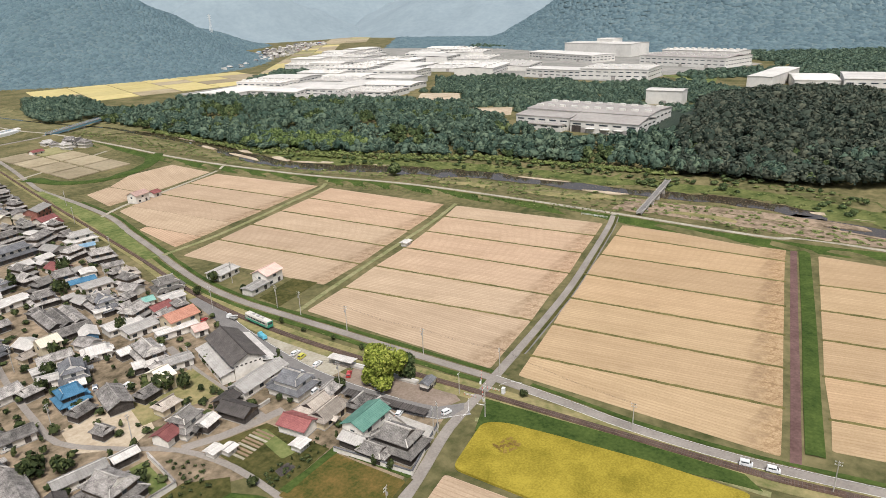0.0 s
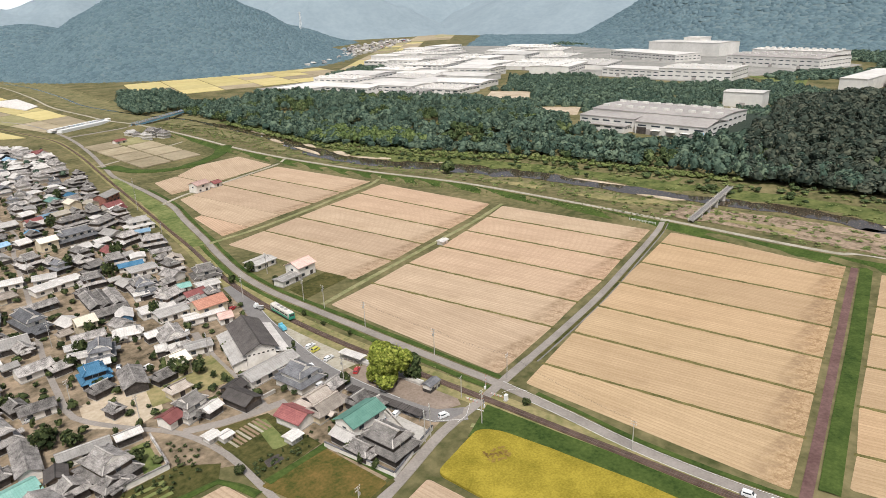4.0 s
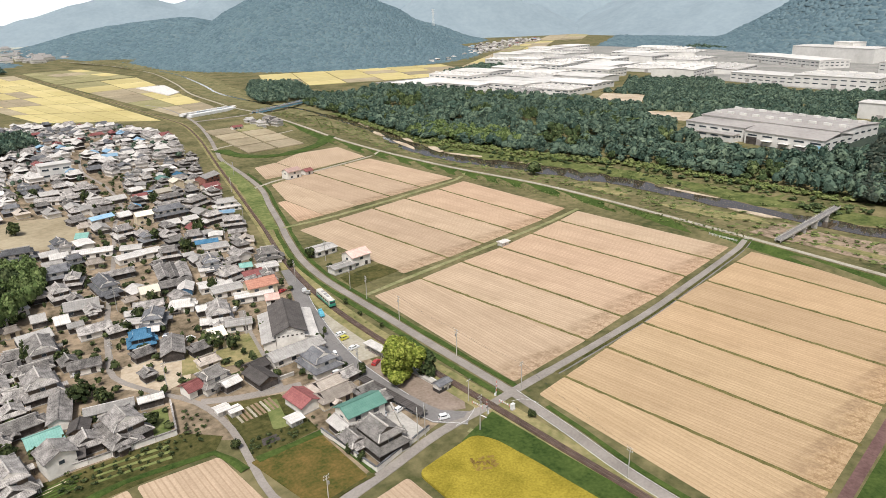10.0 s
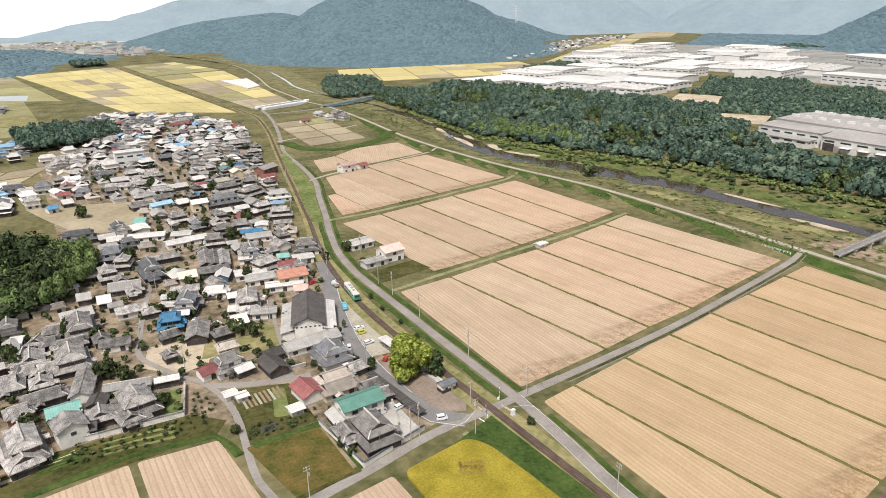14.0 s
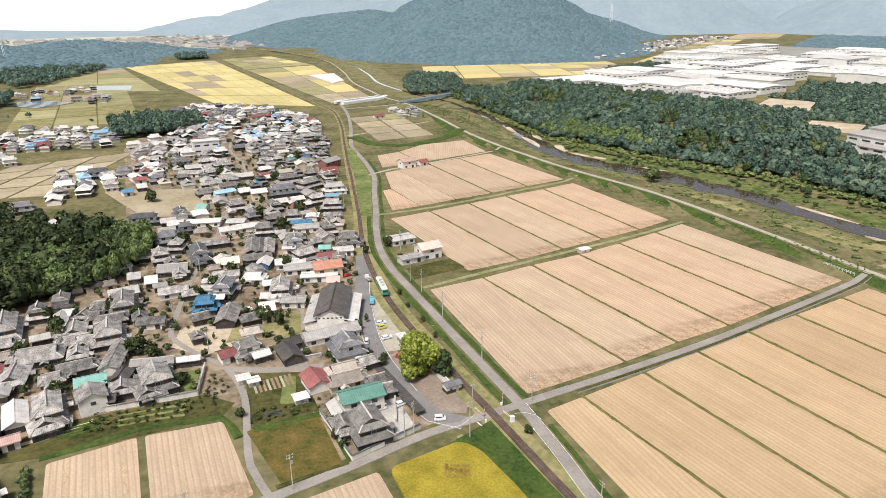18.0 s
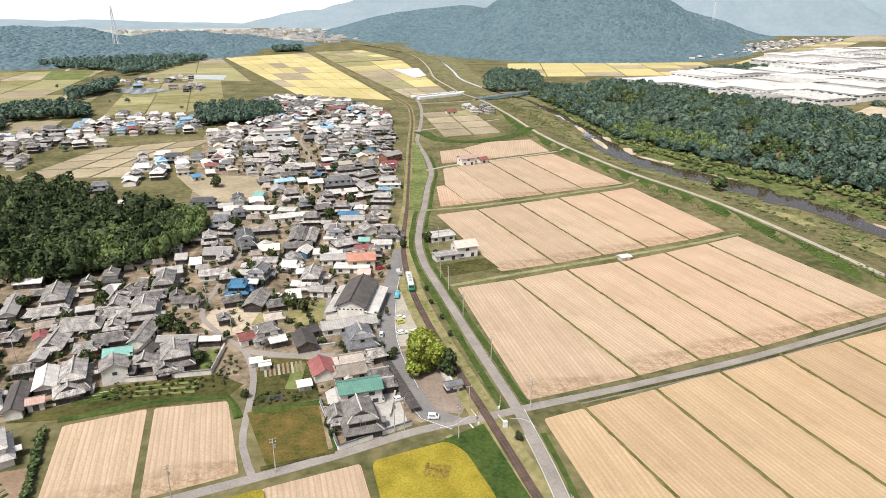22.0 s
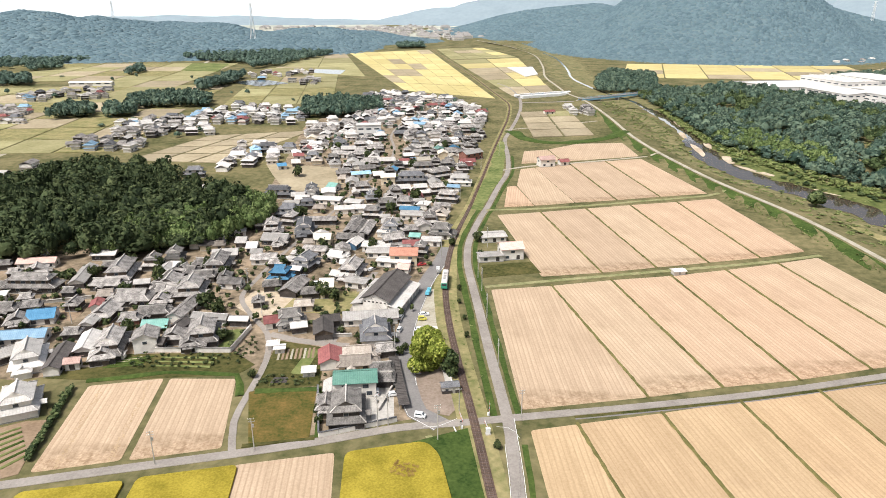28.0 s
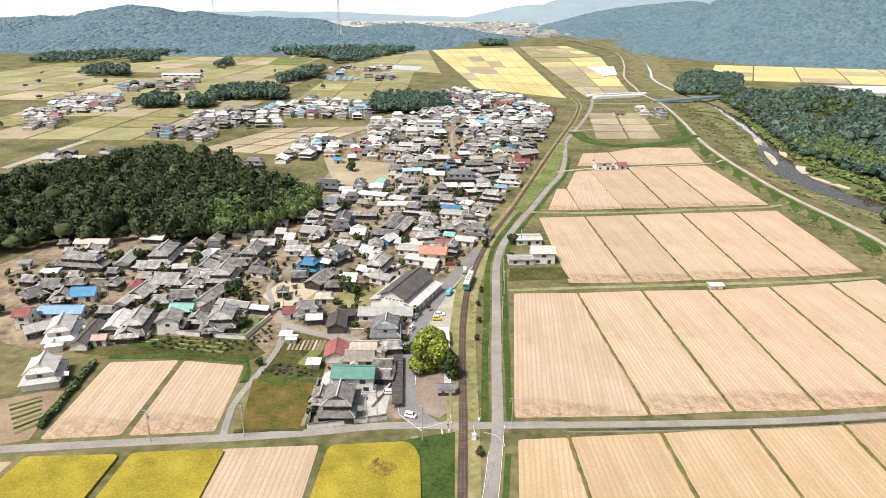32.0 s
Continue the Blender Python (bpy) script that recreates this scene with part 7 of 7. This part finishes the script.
works(815, 44, -75, 62, 86, 17, WHITEROOF, "grey-white works hall with loading bays", True, 0.04, 0, 3)
works_area([(356, 845), (360, 750), (405, 690), (385, 590), (461, 545), (545, 570), (650, 690), (760, 760), (900, 870), (1000, 1090), (1200, 1380), (1000, 1280), (745, 1080), (640, 885), (560, 850), (500, 870)], 72, white, -74)
works_area([(800, 740), (790, 590), (900, 600), (1000, 780), (1180, 930), (1300, 1120), (1200, 1140), (960, 1000)], 84, white, -70)
works(-115, 452, 10, 22, 12, 13, WHITEROOF, "tall white concrete block in the village", True, 0.02)
works(-600, 820, 12, 60, 14, 6, WHITEROOF, "long low white farm building", True, 0.2)
gh = thing("greenhouse", "long pale greenhouse beside the yellow fields", "greenhouse", Matrix.Translation((66, 757, 0)) @ Matrix.Rotation(radians(31), 4, "Z") @ Matrix.Diagonal((1.38, 1.2, 1.3, 1)))
part("wall", box("wall", PAINT, (0, 0, 0, 54, 18, 2.6)), gh)
for i in range(9):
    part("bay_roof", mesh_of("bay_roof", *[[(x - 24 + i * 6, y, z) for x, y, z in gabled(9.2, 2.9, 2.6, 0.3)[0][0]], gabled(9.2, 2.9, 2.6, 0.3)[0][1]], SHEETPALEBLUE if i % 4 == 3 else SHEET), gh, "", Matrix.Rotation(0, 4, "Z"))
for x, y, h in ((1229, 2230, 62), (-1289, 2150, 60), (-604, 1560, 55)):
    py = thing("pylon", "pale steel lattice pylon on the wooded ridge", "pylon", Matrix.Translation((x, y, 60)))
    for sx in (-1, 1):
        for sy in (-1, 1):
            part("leg", mesh_of("leg", *bars(((sx * 5, sy * 5, -30), (sx * 0.8, sy * 0.8, h), 0.9, 0.9)), PAINT), py)
    for k in (0.7, 0.82, 0.94):
        part("crossarm", box("crossarm", PAINT, (0, 0, h * k, 14, 1.0, 1.0)), py)


# ---------- trees and shrubs ----------
def tree(x, y, r, h, leafmat, label, quads=420, seed=1, name="tree", leaf=0.17, many=6, low=-0.25):
    rg = random.Random(seed)
    ob = thing(name, label, "tree", Matrix.Translation((x, y, ground_z(x, y))))
    segs = [((0, 0, -0.2), (0.1, 0, h * 0.4), r * 0.13, r * 0.13), ((0.1, 0, h * 0.4), (0, 0.1, h * 0.75), r * 0.08, r * 0.08)]
    for k in range(5):
        a = k * 1.26 + rg.uniform(0, 0.6)
        segs.append(((0.05, 0, h * 0.3), (0.6 * r * math.cos(a), 0.6 * r * math.sin(a), h * rg.uniform(0.5, 0.75)), r * 0.05, r * 0.05))
    part("trunk", mesh_of("trunk", *bars(*segs), BARK), ob)
    v, f = crown_shape(rg, quads, 1.0, 1.0, leaf, many, low)
    v = v * np.array((r * 0.84, r * 0.84, h * 0.46)) + np.array((0, 0, h * 0.50))
    part("crown", bulk("crown", v, f, leafmat), ob)
    c, g = clump_shape(rg, 10, 6)
    part("inner_crown", bulk("inner_crown", c * np.array((r * 0.46, r * 0.46, h * 0.26)) + np.array((0, 0, h * 0.50)), g, leafmat), ob)
    return ob


tree(-20.5, 35, 9.4, 16.5, GINKGO, "great yellow-green ginkgo tree by the station", 21000, 5, "ginkgo_tree", 0.055, 40, -0.8)
tree(-13.8, 31.5, 4.6, 11, LEAF, "dark evergreen tree beside the ginkgo", 1300, 6, "evergreen_tree", 0.13, 9, -0.6)
tree(206, 257, 7, 11, LEAF, "lone round dark tree on the river bank", 700, 7)
SPOTS = [(-71, 91, 4.2, 8), (-66, 88, 3.2, 6), (-118, 79, 4.5, 7), (-112, 74, 3, 5), (-100, 51, 3.4, 5), (-104, 48, 2.6, 4.5), (-138, 53, 3.4, 6), (-122, 110, 3, 6), (-80, 25.5, 1.8, 3), (-147, 98, 3, 7), (-150, 104, 3.2, 8), (-133, 118, 3, 7), (-32, 44, 2, 4), (-30.5, 48, 1.6, 3), (-45, 33, 2, 4),
         (-52, 12, 2, 4), (-52.5, 6, 1.8, 3.5), (-51, 1, 1.6, 3), (-93, 135, 3, 6), (-99, 125, 3, 6), (-85, 150, 3, 7), (-60, 150, 3, 7), (-50, 180, 3, 7), (-112, 200, 4, 8), (-20, 160, 2.4, 5), (-6, 168, 3.4, 6), (-5, 145, 2.2, 4), (-72, 240, 4, 8), (-48, 240, 4, 9), (-60, 214, 4, 8), (-190, 100, 4, 6), (-182, 105, 3.6, 6), (-210, 100, 3, 6), (-170, 118, 3, 7), (-157, 118, 3, 7),
         (-200, 40, 3, 5), (-130, 96, 2.5, 5), (-160, 90, 2.6, 5), (-8.6, 60, 1.2, 2.4), (-10, 75, 1.2, 2.4), (-12.6, 90, 1.3, 2.4), (-13.5, 104, 1.4, 2.6), (3, -7, 1.6, 2.6), (-60, 330, 4, 8), (-100, 360, 4, 8), (-130, 390, 4, 8), (-40, 400, 4, 8), (-140, 300, 5, 8)]
kinds = [tree(*SPOTS[i], GARDENLEAF, "round dark garden tree among the houses", 260, 30 + i, "garden_tree", 0.22) for i in range(5)]
for i, (x, y, r, h) in enumerate(SPOTS[5:]):
    k = kinds[i % 5]
    base = SPOTS[i % 5]
    c = copy_thing(k, Matrix.Translation((x, y, 0)) @ Matrix.Rotation(i * 1.3, 4, "Z"))
    c.scale = (r / base[2], r / base[2], h / base[3])
rs = random.Random(17)
straw = []
for x0, y0, x1, y1 in ((-118, -24, -127, 14), (-105, -20, -113, 20)):
    for k in range(90):
        w = k / 89
        straw.append((x0 + (x1 - x0) * w + rs.uniform(-0.8, 0.8), y0 + (y1 - y0) * w, 0.0, rs.uniform(0.3, 0.55), rs.uniform(0.10, 0.18)))
scatter("straw_rows", LOWCROWNS, straw, STRAWMAT, "loose straw heaps in two rows on stubble", "straw")
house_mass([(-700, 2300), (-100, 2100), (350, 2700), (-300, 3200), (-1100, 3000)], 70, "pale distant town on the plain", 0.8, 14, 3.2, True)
scatter("field_trees", LIGHTCROWNS, spread([(-620, 340), (-260, 420), (-220, 640), (-300, 900), (-900, 1000), (-900, 520)], 45, 14, 2.0, 4.5, 3, 8), LEAFGREY, "scattered dark trees along field edges", "trees", CLUMPS)
scatter("ridge_foot_wood", LIGHTCROWNS, spread([(-1010, 970), (-910, 1000), (-900, 1130), (-800, 1350), (-640, 1590), (-760, 1560), (-960, 1350), (-1100, 1100)], 420, 11, 5.5, 8.5, 9, 13), GROVEHAZELEAF, "dense trees at the foot of the western ridge", "woodland", CLUMPS)
scatter("valley_wood", LIGHTCROWNS, spread([(500, 895), (560, 860), (640, 910), (720, 1080), (800, 1150), (740, 1140), (600, 1000), (520, 950)], 160, 8, 5, 8, 8, 12), LEAFGREY, "dark trees behind the white works", "woodland", CLUMPS)


def clear_of_works(x, y):
    return not inside(x, y, WORKYARD) and all(abs(x - s[0]) + abs(y - s[1]) > 0.66 * (s[2] + s[3]) for s in SITES) and not inside(x, y, [(450, 469), (485, 415), (560, 481), (529, 533)]) and not inside(x, y, [(405, 345), (434, 303), (485, 339), (453, 383)])


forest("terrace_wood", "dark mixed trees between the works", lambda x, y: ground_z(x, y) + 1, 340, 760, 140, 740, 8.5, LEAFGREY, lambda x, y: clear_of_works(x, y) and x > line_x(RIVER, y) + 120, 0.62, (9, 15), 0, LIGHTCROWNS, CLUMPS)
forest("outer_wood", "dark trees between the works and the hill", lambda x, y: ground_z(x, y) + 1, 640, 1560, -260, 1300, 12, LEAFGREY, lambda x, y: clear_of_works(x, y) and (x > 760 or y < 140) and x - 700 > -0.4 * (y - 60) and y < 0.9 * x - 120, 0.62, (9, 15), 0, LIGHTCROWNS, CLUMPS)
forest("valley_edge_wood", "dense trees past the works at the valley side", lambda x, y: ground_z(x, y) + 2, 1240, 2150, 900, 2050, 14, HILLHAZELEAF, lambda x, y: clear_of_works(x, y) and y < 0.9 * x + 230)
scatter("garden_shrubs", LOWCROWNS, spread([(-240, 70), (-160, 34), (-130, 44), (-96, 44), (-60, 24), (-58, 4), (-50, -2), (-32, 30), (-32, 60), (-28, 130), (-30, 300), (-20, 440), (-170, 430), (-120, 250), (-170, 134)], 520, 4.0, 0.7, 2.2, 1.2, 4.2, lambda x, y: off_road(x, y, 3.5) and not (-94 < x < -54 and y < 58) and not (-182 < x < -98 and 254 < y < 345) and all((x - q[0]) ** 2 + (y - q[1]) ** 2 > (1.4 + q[2] * 0.36) ** 2 for q in FOOT)), GARDENLEAF, "dark garden shrubs and low trees between the houses", "shrubs", CLUMPS)
scatter("far_garden_trees", LIGHTCROWNS, spread(FARV + [(-120, 425)], 160, 9, 1.5, 3.5, 3, 7), LEAFGREY, "dark trees among the far village houses", "trees", CLUMPS)
scatter("bank_bushes", LOWCROWNS, spread([(-126, 29), (-100, 30), (-88, 34), (-84, 44), (-90, 56), (-92, 40), (-124, 38)], 60, 2.2, 0.4, 1.1, 0.6, 1.6), GARDENLEAF, "small dark bushes on the bank below the wall", "shrubs")
scatter("garden_bushes", LOWCROWNS, spread([(-77, 20), (-56, 23), (-55, 29), (-76, 28)], 24, 2.0, 0.4, 1.0, 0.5, 1.3), GARDENLEAF, "low dark bushes along the garden edge", "shrubs")
scatter("roadside_weeds", LOWCROWNS, spread([(-17, 100), (-10.5, 96), (-5, 54), (-1, 20), (-4, 14), (-9, 43), (-15, 84)], 22, 4, 0.3, 0.6, 0.3, 0.6), SHRUB, "low weeds along the railway", "weeds")
scatter("levee_shrubs", LOWCROWNS, [(x, y, z, r, h) for x, y, z, r, h in spread([(150, 265), (160, 268), (206, 60), (196, 60), (174, 180)], 160, 2.0, 0.4, 1.0, 0.5, 1.2)], SHRUB, "low green weeds on the levee slope", "weeds")
scatter("field_hedge", LOWCROWNS, [(-127.5 - 9.5 * k / 40 + rs.uniform(-0.3, 0.3), -22 + 36 * k / 40, 0, rs.uniform(1.0, 1.5), rs.uniform(1.8, 2.4)) for k in range(41)], LEAF, "clipped dark green hedge beside the field", "hedge", CLUMPS)
scatter("lodged_rice", LOWCROWNS, spread([(-27, -20), (-20, -22), (-19, -17), (-25, -15)], 26, 0.8, 0.3, 0.8, 0.15, 0.3, None, lambda x, y: 0.74), LODGED, "dark flattened patch in the ripe rice", "rice")

# ---------- painted road lines ----------
def dashed(name, pts, shift, width, label):
    ribbon(name, pts, width, PAINT, 0.225, label=label, category="marking", shift=shift, thick=0.02)


dashed("edge_line", EROAD[:7], 2.0, 0.14, "white painted road edge line")
dashed("edge_line", EROAD[:6], -2.0, 0.14, "white painted road edge line")
dashed("edge_line", STATION[2:], 3.2, 0.14, "white painted road edge line")
dashed("edge_line", STATION[2:7], -3.2, 0.14, "white painted road edge line")

dashed("turn_marking", [(-19.5, 1.5), (-15, 2.2), (-11, 5.2), (-9.5, 6.6)], 0, 0.10, "white painted curved arrow on the road")
dashed("turn_marking", [(2.5, 3.5), (6, 3.0), (8.4, 1.0), (9.4, -2)], 0, 0.10, "white painted curve on the road")
dashed("stop_line", [(-10.2, 2.4), (-9.4, 0.0)], 0, 0.4, "white painted stop line at the crossing")
dashed("edge_line", STATION[:3], -3.2, 0.14, "white painted road edge line")

# ---------- railway sleepers, nearest ones singly ----------
track = smooth_line(RAIL, 0.65)
sleeper = box("sleeper", SLEEPER, (0, 0, 0.30, 0.24, 2.1, 0.16))
bed = bpy.data.objects["rail_ballast"]
vs, fs, single = [], [], 0
for i in range(1, len(track) - 1):
    p = track[i]
    d = track[i + 1] - track[i - 1]
    m = Matrix.Translation((p.x, p.y, ground_z(p.x, p.y))) @ Matrix.Rotation(math.atan2(d.y, d.x), 4, "Z")
    if -75 < p.y < 115 and single < 300:
        s = part("sleeper", sleeper, bed, "", m)
        single += 1
    elif p.y < 230:
        k = len(vs)
        v, f = boxes((0, 0, 0.30, 0.24, 2.1, 0.16))
        vs += [m @ Vector(q) for q in v]
        fs += [tuple(k + j for j in q) for q in f]
tagged(part("far_sleepers", mesh_of("far_sleepers", vs, fs, SLEEPER), bed), "weathered wooden sleepers", "", "", "stuff")

# ---------- trees along the far river bank ----------
def far_bank(x, y):
    return line_x(RIVER, y) + 13 < x < line_x(RIVER, y) + 46 and noise.noise((x / 16, y / 24, 2.0)) > 0.06


FARBANK = [(280, -120), (330, -120), (330, 40), (318, 130), (290, 240), (250, 310), (222, 390), (215, 520), (196, 520), (194, 400), (214, 316), (252, 220), (272, 120), (286, 20)]
scatter("bank_trees", LIGHTCROWNS, spread(FARBANK, 150, 4.0, 1.6, 3.6, 1.6, 4.0, far_bank), LEAF, "low dark green trees and bushes on the far river bank", "trees", CLUMPS)
